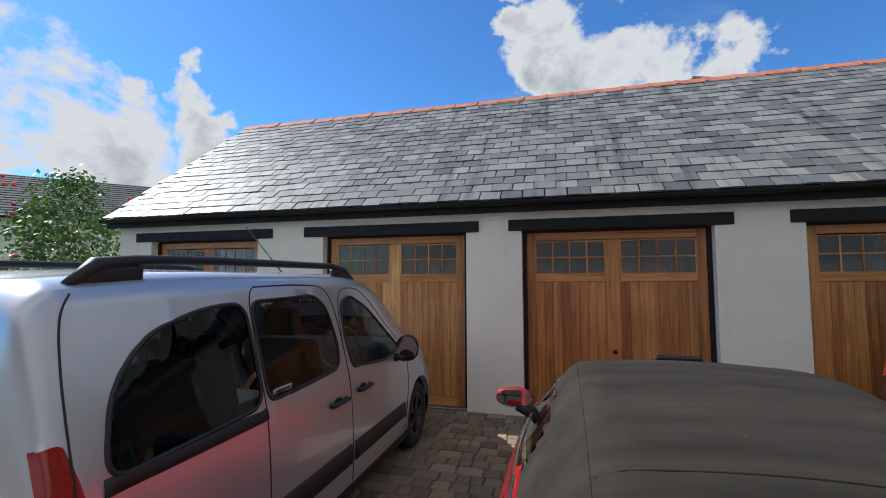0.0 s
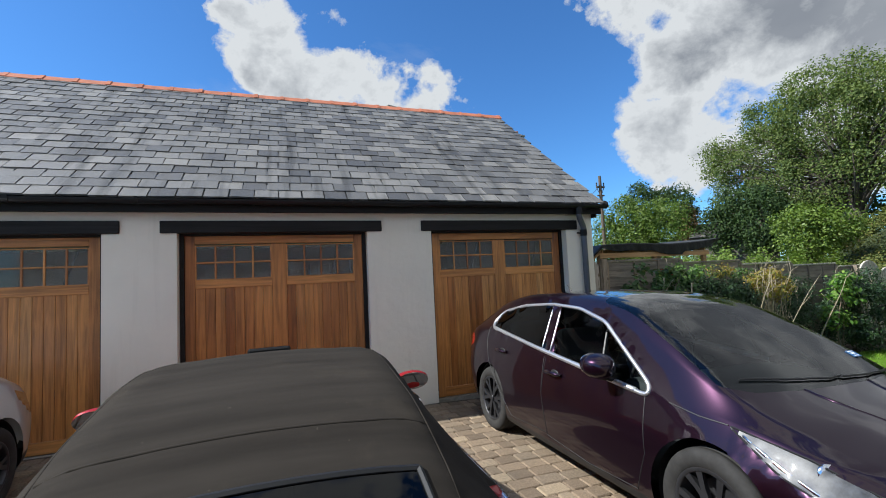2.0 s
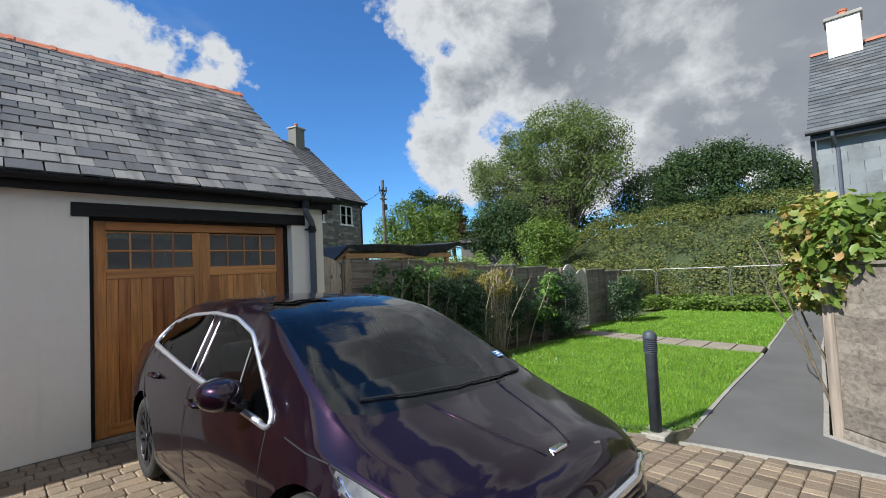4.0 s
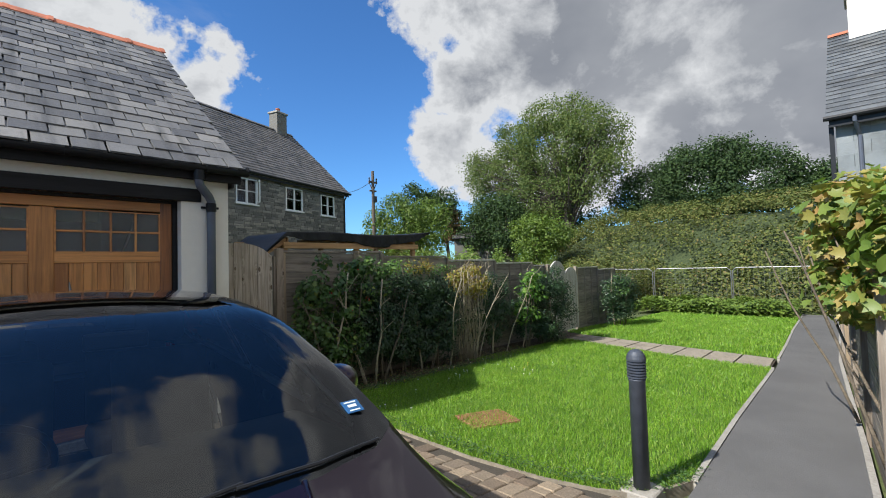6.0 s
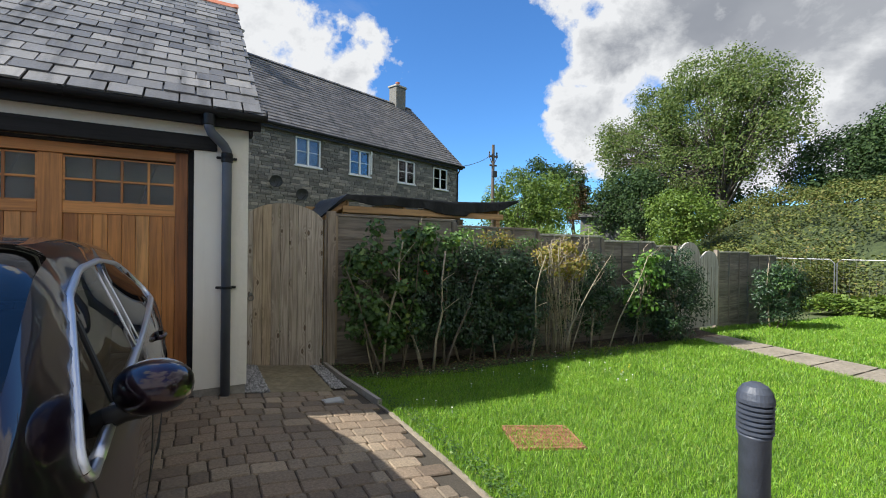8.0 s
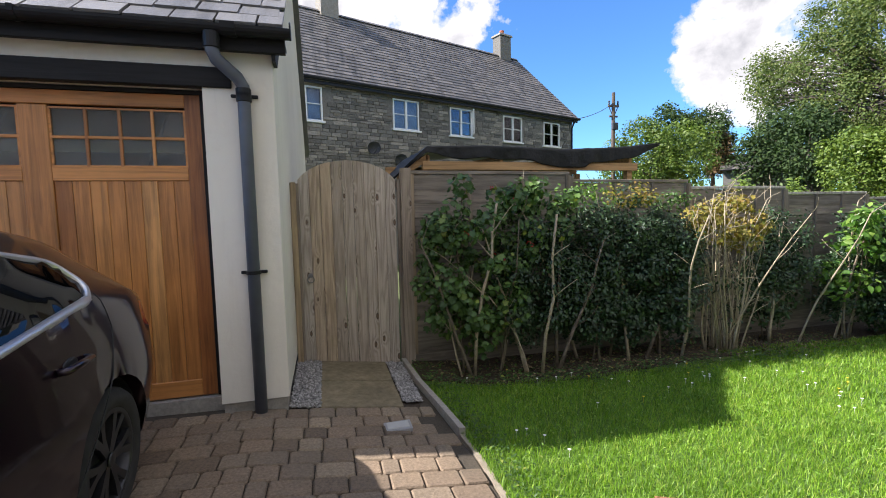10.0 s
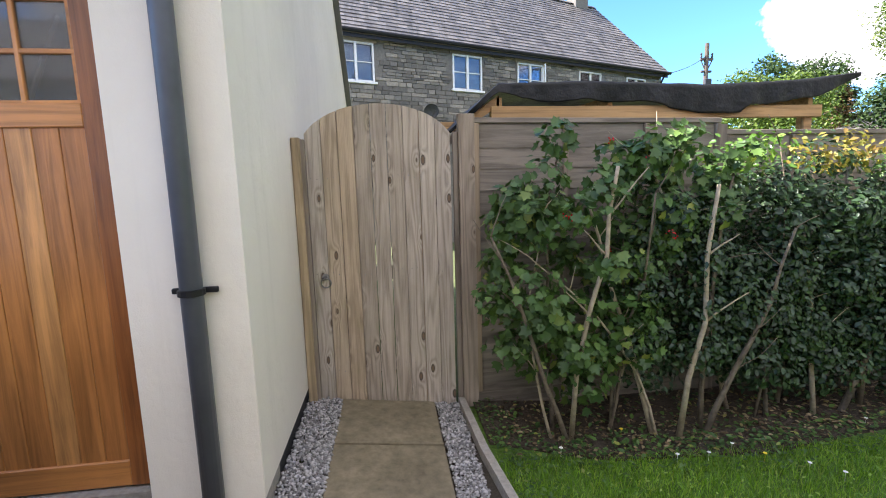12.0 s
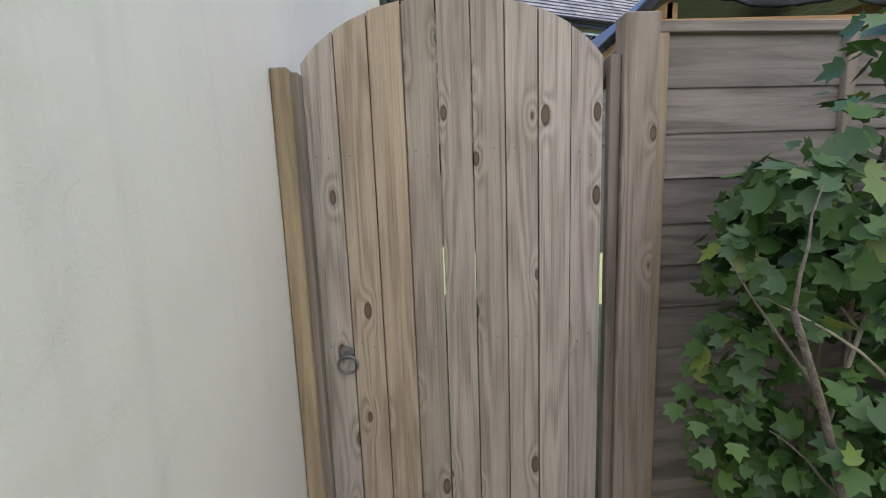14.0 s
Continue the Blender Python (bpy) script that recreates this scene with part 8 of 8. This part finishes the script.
# -- silver van --
def silver_van():
    root = thing("passenger_van", "silver high-roofed passenger van with black roof rails, parked facing the garage", "van", (-2.16, -2.60, gz(-2.1)), 90)
    table = [
        (-2.00, .95, .93, .60, .90, .70, .76, .60, .74, .34),
        (-1.985, 1.38, 1.35, .68, 1.06, .80, .86, .60, .80, .28),
        (-1.945, 1.68, 1.62, .70, 1.10, .85, .895, .60, .84, .25),
        (-1.85, 1.76, 1.69, .71, 1.10, .865, .90, .60, .86, .24),
        (-1.0, 1.80, 1.72, .72, 1.07, .87, .905, .60, .87, .22),
        (0.0, 1.80, 1.72, .72, 1.05, .87, .905, .60, .87, .20),
        (.40, 1.755, 1.68, .72, 1.04, .87, .905, .60, .87, .20),
        (.80, 1.59, 1.53, .71, 1.03, .87, .905, .60, .87, .20),
        (1.20, 1.32, 1.27, .70, 1.01, .86, .905, .60, .87, .20),
        (1.50, 1.13, 1.08, .72, .98, .84, .90, .62, .86, .20),
        (1.85, 1.02, .96, .68, .88, .78, .85, .60, .80, .22),
        (2.06, .89, .84, .60, .76, .70, .76, .55, .70, .24),
        (2.15, .70, .67, .52, .60, .58, .62, .50, .58, .28),
        (2.19, .52, .50, .45, .46, .50, .50, .44, .48, .32)]
    sh = CarShell(table, 0.945)
    RW[0] = 0.31
    ra, fa = -1.40, 1.33
    quarter = rounded([(-1.80, 1.00), (-1.74, 1.28), (-1.58, 1.44), (-1.30, 1.515), (-1.03, 1.53), (-1.01, 1.03)], 0.10)
    sliding = rounded([(-.975, 1.03), (-.99, 1.53), (-.38, 1.54), (-.26, 1.45), (-.20, 1.20), (-.24, 1.06)], 0.08)
    front = rounded([(-.06, 1.03), (-.10, 1.25), (-.07, 1.47), (.10, 1.52), (.35, 1.42), (.90, 1.02), (.50, .985)], 0.06)
    tail = rounded([(-2.05, .62), (-2.05, 1.14), (-1.90, 1.16), (-1.84, .92), (-1.88, .62)], 0.03)
    screen = rounded([(.42, -.5), (.40, .5), (.44, .655), (.8, .665), (1.2, .67), (1.42, .66), (1.50, .4), (1.52, -.5)], 0.04)
    lamp = rounded([(1.55, .86), (2.00, .74), (2.08, .60), (1.85, .60)], 0.03)
    arch = [circle(ra, RW[0], 0.37), circle(fa, RW[0], 0.37)]

    def pick(x, y, z, zone):
        if zone <= 2 and arches(None, x, z, (ra, fa), 0.37):
            return "cut"
        if zone >= 2 and zone <= 3:
            if in_poly(quarter, x, z):
                return "quarter_window"
            if in_poly(sliding, x, z):
                return "sliding_window"
            if in_poly(front, x, z):
                return "front_window"
        if x > -1.965 and in_poly(tail, x, z) and y > .55:
            return "tail_light"
        if in_poly(lamp, x, z) and y > .4:
            return "headlight"
        if zone >= 4 and x > 0:
            if in_poly(screen, x, y):
                return "windscreen"
        if x < -1.955 and 1.02 < z < 1.52 and y < .62:
            return "rear_window"
        if zone == 0 or z < .30:
            return "sill"
        return "body"

    xs = np.unique(np.concatenate([np.linspace(-2.0, -1.84, 16), np.linspace(-1.84, 2.0, 150), np.linspace(2.0, 2.19, 12)]))
    sh.build(root, pick, [quarter, sliding, front, tail, lamp] + arch, {"body": SILVER, "quarter_window": PRIVACY2, "sliding_window": SCREEN, "front_window": CARGLASS, "tail_light": REDLAMP, "headlight": LAMPINNER, "windscreen": SCREEN, "rear_window": PRIVACY2, "sill": TRIM}, xs, {"body", "windscreen", "rear_window", "sill"}, [screen])
    front_cap(root, sh, 2.19, SILVER)
    front_cap(root, sh, -2.0, SILVER)
    for sgn in (1, -1):
        for poly in (quarter, sliding, front):
            bm = bmesh.new()
            sh.line(bm, poly, 0.011, -0.002, sgn, True)
            part("window_seal", bm, TRIM, root, "black rubber seal")
        for pts in ([(-1.0, .30), (-1.0, .65), (-1.0, 1.0), (-1.0, 1.40), (-.97, 1.58), (-.85, 1.605), (-.45, 1.605), (-.25, 1.57), (-.16, 1.40), (-.13, 1.0), (-.13, .6), (-.13, .30)], [(-.13, .9), (-.13, 1.3), (-.06, 1.53), (.12, 1.575), (.34, 1.52), (.70, 1.25), (.95, 1.03), (1.00, .80), (.96, .55), (.88, .28)], [(-1.87, .45), (-1.88, .8), (-1.885, 1.1), (-1.88, 1.35), (-1.86, 1.52), (-1.82, 1.60)]):
            bm = bmesh.new()
            sh.line(bm, flowing(pts, 6), 0.004, 0.0, sgn)
            part("door_gap", bm, TRIM, root)
        # black track under the quarter window and the rubbing strip
        strip_part(root, sh, sgn, -1.80, -1.0, .955, 1.015, .010, TRIM, "sliding_track")
        strip_part(root, sh, sgn, -.97, -.16, .42, .55, .016, TRIM, "rubbing_strip")
        strip_part(root, sh, sgn, -.10, .88, .42, .55, .016, TRIM, "rubbing_strip")
        # roof rail on feet
        bm = bmesh.new()
        ys = sgn * .66
        pts = [(-1.80, ys, sh.top(-1.80, .66) - .01), (-1.70, ys, sh.top(-1.70, .66) + .055)] + [(x, ys, sh.top(x, .66) + .068) for x in np.linspace(-1.55, -.0, 9)] + [(.16, ys, sh.top(.16, .66) + .045), (.32, ys, sh.top(.32, .66) - .01)]
        tube(bm, pts, [.018, .032] + [.022] * 9 + [.03, .018], 10)
        rail = part("roof_rail", bm, TRIM, root, "black roof rail", True)
        for fx in (-1.62, .12):
            part("rail_foot", boxed(fx - .13, fx + .10, ys - .022, ys + .022, sh.top(fx, .66) - .02, sh.top(fx, .66) + .055, .018, 2), TRIM, rail, "", True)
        door_mirror(root, sh, .72, .98, sgn, TRIM, (.075, .10, .112), .12)
        door_handle(root, sh, -.31, .86, sgn, TRIM)
        door_handle(root, sh, .06, .87, sgn, TRIM)
        for cx in (fa, ra):
            car_wheel(root, cx, sgn * .775, RW[0], .20, sgn, 5, DARKALLOY, .20)
            wheel_well(root, cx, sgn * .84, .368, sgn)
    cabin(root, -1.8, 1.5, .76, .34, 1.0, 1.06, True, -.36)
    for y in (-.38, .38):
        seat(root, .25, y, .52)
        seat(root, -.65, y, .52)
    part("load_cover", boxed(-1.85, -1.1, -.7, .7, .86, .89, .01), CABIN, root)
    bag = bmesh.new()
    bmesh.ops.create_icosphere(bag, subdivisions=3, radius=.2)
    for v in bag.verts:
        v.co = Vector((v.co.x * 1.2 - 1.1, v.co.y - .38, v.co.z * 1.3 + 1.02 + .05 * noise.noise(v.co * 9)))
    part("bag", bag, PALECABIN, root, "pale bag on the rear seat", True)
    y = -sh.side(-.85, 1.08)
    lab = part("window_badge", boxed(-.93, -.77, y - .004, y + .004, 1.055, 1.085, .003), PALECABIN, root, "small pale badge with unreadable lettering")
    part("lettering", boxed(-.91, -.79, y - .006, y - .004, 1.065, 1.075), TRIM, lab)
    bm = bmesh.new()
    tube(bm, [(.30, -.05, sh.top(.30, 0)), (-.18, -.05, sh.top(.3, 0) + .36)], [.006, .002], 6)
    part("aerial", bm, TRIM, root, "thin raked roof aerial")
    return root


def strip_part(root, sh, sgn, x0, x1, z0, z1, proud, mat, name):
    bm = bmesh.new()
    rows = []
    for x in np.linspace(x0, x1, 24):
        s = [(sh.side(x, z0), z0), (sh.side(x, z0) + proud, z0 + .012), (sh.side(x, z1) + proud, z1 - .012), (sh.side(x, z1), z1)]
        rows.append([bm.verts.new((x, sgn * y, z)) for y, z in s])
    for a, b in zip(rows, rows[1:]):
        for k in range(3):
            bm.faces.new((a[k], a[k + 1], b[k + 1], b[k]))
    bm.faces.new(rows[0])
    bm.faces.new(rows[-1])
    bmesh.ops.recalc_face_normals(bm, faces=bm.faces[:])
    part(name, bm, mat, root, "", True)


PRIVACY2 = thin_glass("van_privacy_glass", (0.22, 0.23, 0.235), 0.01)
silver_van()


# -- red soft-top --
def red_roadster():
    root = thing("soft_top_car", "small red sports car with a faded black fabric roof up", "car", (0.69, -3.20, gz(.7)), 90)
    table = [
        (-2.0, .62, .60, .50, .56, .58, .62, .48, .56, .30),
        (-1.92, .78, .75, .60, .70, .70, .77, .52, .70, .25),
        (-1.70, .89, .85, .62, .80, .79, .84, .55, .80, .20),
        (-1.54, .95, .91, .62, .83, .81, .85, .55, .81, .18),
        (-1.44, 1.00, .95, .51, .80, .83, .87, .55, .82, .17),
        (-1.18, 1.15, 1.09, .51, .80, .83, .87, .55, .82, .17),
        (-.78, 1.26, 1.20, .52, .80, .83, .87, .55, .82, .17),
        (-.15, 1.30, 1.24, .55, .80, .83, .87, .55, .82, .17),
        (.30, 1.25, 1.19, .54, .80, .82, .87, .55, .82, .17),
        (.55, 1.10, 1.05, .60, .82, .79, .86, .55, .82, .17),
        (.90, .905, .86, .64, .80, .77, .86, .55, .82, .18),
        (1.35, .83, .78, .62, .72, .74, .84, .52, .80, .19),
        (1.75, .72, .67, .55, .60, .66, .74, .48, .68, .2),
        (1.93, .60, .57, .46, .5, .54, .58, .42, .54, .22),
        (2.0, .46, .45, .38, .42, .44, .44, .38, .42, .25)]
    sh = CarShell(table, 0.985)
    RW[0] = 0.30
    ra, fa = -1.10, 1.23
    win = rounded([(.62, .86), (-.36, .875), (-.50, .92), (-.40, 1.08), (.0, 1.165), (.26, 1.13), (.62, .90)], 0.04)
    rear = rounded([(-1.22, -.5), (-1.22, .40), (-1.24, .43), (-1.42, .45), (-1.43, -.5)], 0.04)
    screen = rounded([(.32, -.5), (.32, .53), (.75, .60), (.86, .3), (.88, -.5)], 0.04)
    arch = [circle(ra, RW[0], .345), circle(fa, RW[0], .345)]

    def pick(x, y, z, zone):
        if zone <= 2 and arches(None, x, z, (ra, fa), .345):
            return "cut"
        if zone == 3 and in_poly(win, x, z):
            return "side_window"
        if zone >= 4 and in_poly(rear, x, y):
            return "rear_window"
        if zone >= 4 and in_poly(screen, x, y):
            return "windscreen"
        if -1.50 < x < .32 and (zone >= 4 or (zone == 3 and z > .905 and (x < -.2 or z > 1.10))):
            return "fabric_roof"
        if zone == 3 and .2 < x < .75:
            return "screen_pillar"
        if zone == 0:
            return "sill"
        return "body"

    xs = np.linspace(-2.0, 2.0, 150)
    side_edge = [(-1.7, .905), (.32, .905), (.32, 2.0), (-1.7, 2.0)]
    sh.build(root, pick, [win, side_edge] + arch, {"body": REDPAINT, "side_window": CARGLASS, "rear_window": PRIVACY, "windscreen": SCREEN, "fabric_roof": FABRIC, "screen_pillar": TRIM, "sill": TRIM}, xs, {"body", "windscreen", "rear_window", "fabric_roof", "sill"}, [rear, screen])
    front_cap(root, sh, 2.0, REDPAINT)
    front_cap(root, sh, -2.0, REDPAINT)
    # seams of the roof
    for pts in ([(.29, y) for y in np.linspace(-.50, .50, 15)], [(-1.02, y) for y in np.linspace(-.50, .50, 15)]):
        bm = bmesh.new()
        sh.over(bm, pts, .006, -.002)
        part("roof_seam", bm, FABRIC, root, "stitched seam", True)
    for sgn in (1, -1):
        bm = bmesh.new()
        sh.over(bm, [(x, sgn * .51) for x in np.linspace(-1.3, .28, 18)], .004, -.0015)
        part("roof_seam", bm, FABRIC, root, "", True)
        bm = bmesh.new()
        sh.line(bm, dense([(.66, .85), (.1, .86), (-.45, .868), (-.9, .872), (-1.42, .872)], 6), .013, .0, sgn)
        part("waist_trim", bm, CHROME, root, "bright waist strip", True)
        bm = bmesh.new()
        sh.line(bm, dense([(.62, .80), (.60, .5), (.5, .25), (-.45, .25), (-.55, .5), (-.52, .82)], 5), .0035, 0, sgn)
        part("door_gap", bm, TRIM, root)
        door_mirror(root, sh, .50, .865, sgn, REDPAINT, (.07, .115, .062), .12)
        for cx in (fa, ra):
            car_wheel(root, cx, sgn * .745, RW[0], .195, sgn, 5, ALLOY, .195)
            wheel_well(root, cx, sgn * .80, .342, sgn)
    bm = bmesh.new()
    poly = [(-1.22, -.42), (-1.22, .42), (-1.42, .44), (-1.42, -.44), (-1.22, -.42)]
    sh.over(bm, dense(poly, 8), .010, .0)
    part("rear_window_seal", bm, TRIM, root)
    cabin(root, -.5, .9, .66, .22, .55, .84, False, -.33)
    for y in (-.34, .34):
        seat(root, -.15, y, .22)
    return root


red_roadster()

# ---- paving blocks and grass, many small pieces ----
def inside(poly, x, y):
    hit = False
    n = len(poly)
    for i in range(n):
        (x0, y0), (x1, y1) = poly[i], poly[(i + 1) % n]
        if (y0 > y) != (y1 > y) and x < (x1 - x0) * (y - y0) / (y1 - y0) + x0:
            hit = not hit
    return hit


def inside_np(poly, x, y):
    hit = np.zeros(len(x), bool)
    n = len(poly)
    for i in range(n):
        (x0, y0), (x1, y1) = poly[i], poly[(i + 1) % n]
        if y0 == y1:
            continue
        hit ^= ((y0 > y) != (y1 > y)) & (x < (x1 - x0) * (y - y0) / (y1 - y0) + x0)
    return hit


def paver_mesh(w, d):
    """A tumbled block with worn, rounded arrises; its top at z = 0."""
    bm = bmesh.new()
    c, k = 0.008, 0.009
    rings = []
    for inset, z in ((0, -0.05), (0, -k), (c, 0.0)):
        a, b = w / 2 - inset, d / 2 - inset
        q = 0.010
        rings.append([bm.verts.new((sx, sy, z)) for sx, sy in ((-a + q, -b), (a - q, -b), (a, -b + q), (a, b - q), (a - q, b), (-a + q, b), (-a, b - q), (-a, -b + q))])
    for r0, r1 in zip(rings, rings[1:]):
        for i in range(8):
            bm.faces.new((r0[i], r0[(i + 1) % 8], r1[(i + 1) % 8], r1[i]))
    bm.faces.new(rings[-1])
    return to_mesh(bm, "paver")


def paving():
    drive = tagged(new("driveway"), "block paved driveway of tumbled buff and brown setts", "driveway", "", "structure")
    lens = (0.115, 0.155, 0.195, 0.235)
    row = 0.158
    meshes = {l: paver_mesh(l - 0.006, row - 0.006) for l in lens}
    for me in meshes.values():
        me.materials.append(PAVER)
    rnd = random.Random(17)
    rv, rf = [], []
    count = 0
    y = -0.005 - row / 2
    rows = []
    while y > -8.2:
        rows.append(y)
        y -= row
    for ry in rows:
        x = -4.4 + rnd.uniform(0, 0.2)
        while x < 7.1:
            l = rnd.choice(lens)
            cx = x + l / 2
            x += l
            if not (inside(DRIVE, cx - l / 2 + 0.02, ry) and inside(DRIVE, cx + l / 2 + 0.0, ry)):
                continue
            slope = (gz(cx + 0.1) - gz(cx - 0.1)) / 0.2
            z = gz(cx) + rnd.uniform(-0.003, 0.003) + (0.0 if cx < 5.3 or ry < 0 else -0.004)
            m = Matrix.Translation((cx, ry, z)) @ Matrix.Rotation(-math.atan(slope), 4, 'Y') @ Matrix.Rotation(radians(rnd.uniform(-1.2, 1.2)), 4, 'Z') @ Matrix.Rotation(radians(rnd.uniform(-0.6, 0.6)), 4, 'X')
            if 3.95 < cx and ry > -2.1 and count < 300:
                ob = new("paver", meshes[l])
                ob.parent = drive
                ob.matrix_local = m
                count += 1
            else:
                base = len(rv)
                me = meshes[l]
                rv.extend([tuple(m @ v.co) for v in me.vertices])
                rf.extend([tuple(base + i for i in p.vertices) for p in me.polygons])
    raw_mesh("paver_rest", rv, rf, PAVER, drive)["kind"] = "stuff"
    # yard behind the cars, away from the walk
    return drive


paving()


def grass(name, poly, density, height, width, seed, label, box4):
    rng = np.random.default_rng(seed)
    x0, x1, y0, y1 = box4
    n = int(density * (x1 - x0) * (y1 - y0))
    x, y = rng.uniform(x0, x1, n), rng.uniform(y0, y1, n)
    keep = inside_np(poly, x, y)
    x, y = x[keep], y[keep]
    n = len(x)
    z = np.interp(x, GROUND_X, GROUND_Z) - 0.014
    patch = 0.75 + 0.35 * np.sin(x * 2.1 + 1.3 * np.sin(y * 1.7)) * np.cos(y * 2.6 + x * 0.6)
    h = height * rng.uniform(0.55, 1.25, n) * (0.8 + 0.3 * patch)
    a = rng.uniform(0, 2 * np.pi, n)
    lean = rng.uniform(0.15, 0.9, n) * h
    b = rng.uniform(0, 2 * np.pi, n)
    w = width * rng.uniform(0.7, 1.3, n)
    ca, sa = np.cos(a) * w / 2, np.sin(a) * w / 2
    lx, ly = np.cos(b) * lean, np.sin(b) * lean
    v = np.zeros((n, 5, 3))
    v[:, 0] = np.stack([x - ca, y - sa, z], 1)
    v[:, 1] = np.stack([x + ca, y + sa, z], 1)
    v[:, 2] = np.stack([x + lx * 0.35 + ca * 0.8, y + ly * 0.35 + sa * 0.8, z + h * 0.62], 1)
    v[:, 3] = np.stack([x + lx * 0.35 - ca * 0.8, y + ly * 0.35 - sa * 0.8, z + h * 0.62], 1)
    v[:, 4] = np.stack([x + lx, y + ly, z + h], 1)
    f = np.array([(0, 1, 2), (0, 2, 3), (3, 2, 4)])
    tris = (f[None] + (np.arange(n) * 5)[:, None, None]).reshape(-1, 3)
    ob = fast_mesh(name, v.reshape(-1, 3), tris, GRASS)
    tagged(ob, label, "grass", "", "stuff")


grass("grass", LAWN, 5200, 0.055, 0.0042, 1, "fresh green lawn grass, freely grown blades", (6.35, 10.2, -4.0, 0.45))
grass("grass", LAWN, 2300, 0.06, 0.007, 2, "fresh green lawn grass", (10.2, 14.6, -4.0, 0.85))
grass("grass", LAWN2, 900, 0.07, 0.013, 3, "sunlit lawn grass beyond the path", (13.5, 27, -4.0, 1.8))


CLOVER = leaf_mat("clover_leaf", [(0.0, (0.10, 0.22, 0.025)), (0.6, (0.17, 0.33, 0.04)), (1.0, (0.30, 0.42, 0.10))], 0.5, 0.3)


def weeds(name, n, pts_fn, size, mat, label, seed):
    rng = np.random.default_rng(seed)
    p = pts_fn(rng, n)
    p[:, 2] = np.interp(p[:, 0], GROUND_X, GROUND_Z) + rng.uniform(0.005, 0.05, len(p))
    ob = leaves(name, p, np.tile(np.array([0, 0, 1.0]), (len(p), 1)), size, "oval", mat, None, rng, label, 0.0, 0.7)
    tagged(ob, label, "weeds", "", "stuff")


def along_edge(rng, n):
    e = np.array(LAWN_EDGE)
    t = rng.uniform(0, len(e) - 1.001, n)
    i = t.astype(int)
    q = e[i] + (e[i + 1] - e[i]) * (t - i)[:, None]
    return np.stack([q[:, 0] + 0.05 + np.abs(rng.normal(0, 0.13, n)), q[:, 1] + rng.normal(0, 0.05, n), np.zeros(n)], 1)


weeds("clover", 2600, along_edge, (0.015, 0.035), VIB, "clover and plantain along the lawn's edge", 5)
weeds("lawn_clover", 5200, lambda rng, n: np.stack([rng.uniform(6.9, 11.5, n), rng.uniform(-3.7, 0.3, n), np.zeros(n)], 1), (0.012, 0.028), CLOVER, "clover leaves scattered through the lawn", 15)
weeds("ground_weeds", 1500, lambda rng, n: np.stack([rng.uniform(6.45, 11.5, n), 0.50 + rng.normal(0, 0.12, n), np.zeros(n)], 1), (0.02, 0.05), VIB, "low weeds between soil bed and lawn", 6)


def on_bed(rng, n):
    x = rng.uniform(6.5, 12.5, n)
    return np.stack([x, rng.uniform(0.42, 1.15, n) + 0.02 * (x - 6.5), np.zeros(n)], 1)


LITTER = leaf_mat("leaf_litter", [(0.0, (0.10, 0.065, 0.035)), (0.5, (0.20, 0.14, 0.08)), (0.85, (0.30, 0.24, 0.15)), (1.0, (0.30, 0.27, 0.06))], 0.8, 0.1)
weeds("leaf_litter", 2600, on_bed, (0.012, 0.045), LITTER, "dry fallen leaves on the soil bed", 8)
weeds("bed_weeds", 900, on_bed, (0.02, 0.06), VIB, "scattered weeds on the soil bed", 12)


def daisies():
    rng = np.random.default_rng(9)
    for k in range(46):
        x, y = rng.uniform(6.8, 11), rng.uniform(-0.9, 0.75)
        if not inside(LAWN, x, y):
            continue
        bm = bmesh.new()
        z = gz(x) + rng.uniform(0.045, 0.065)
        lathe(bm, [(0.002, 0.0), (0.011, 0.001), (0.012, 0.003), (0.004, 0.005)], 9, 'Z')
        tube(bm, [(0, 0, -0.06), (0, 0, 0.0)], 0.0012, 4)
        ob = part("daisy", bm, DAISY if k % 6 else DANDELION)
        ob.location = (x, y, z)
        tagged(ob, "tiny white daisy in the lawn" if k % 6 else "small yellow dandelion in the lawn", "flower", "daisies in the lawn")


DAISY = plain("daisy_white", (0.8, 0.8, 0.76), 0.6)
DANDELION = plain("dandelion_yellow", (0.75, 0.55, 0.03), 0.6)
daisies()
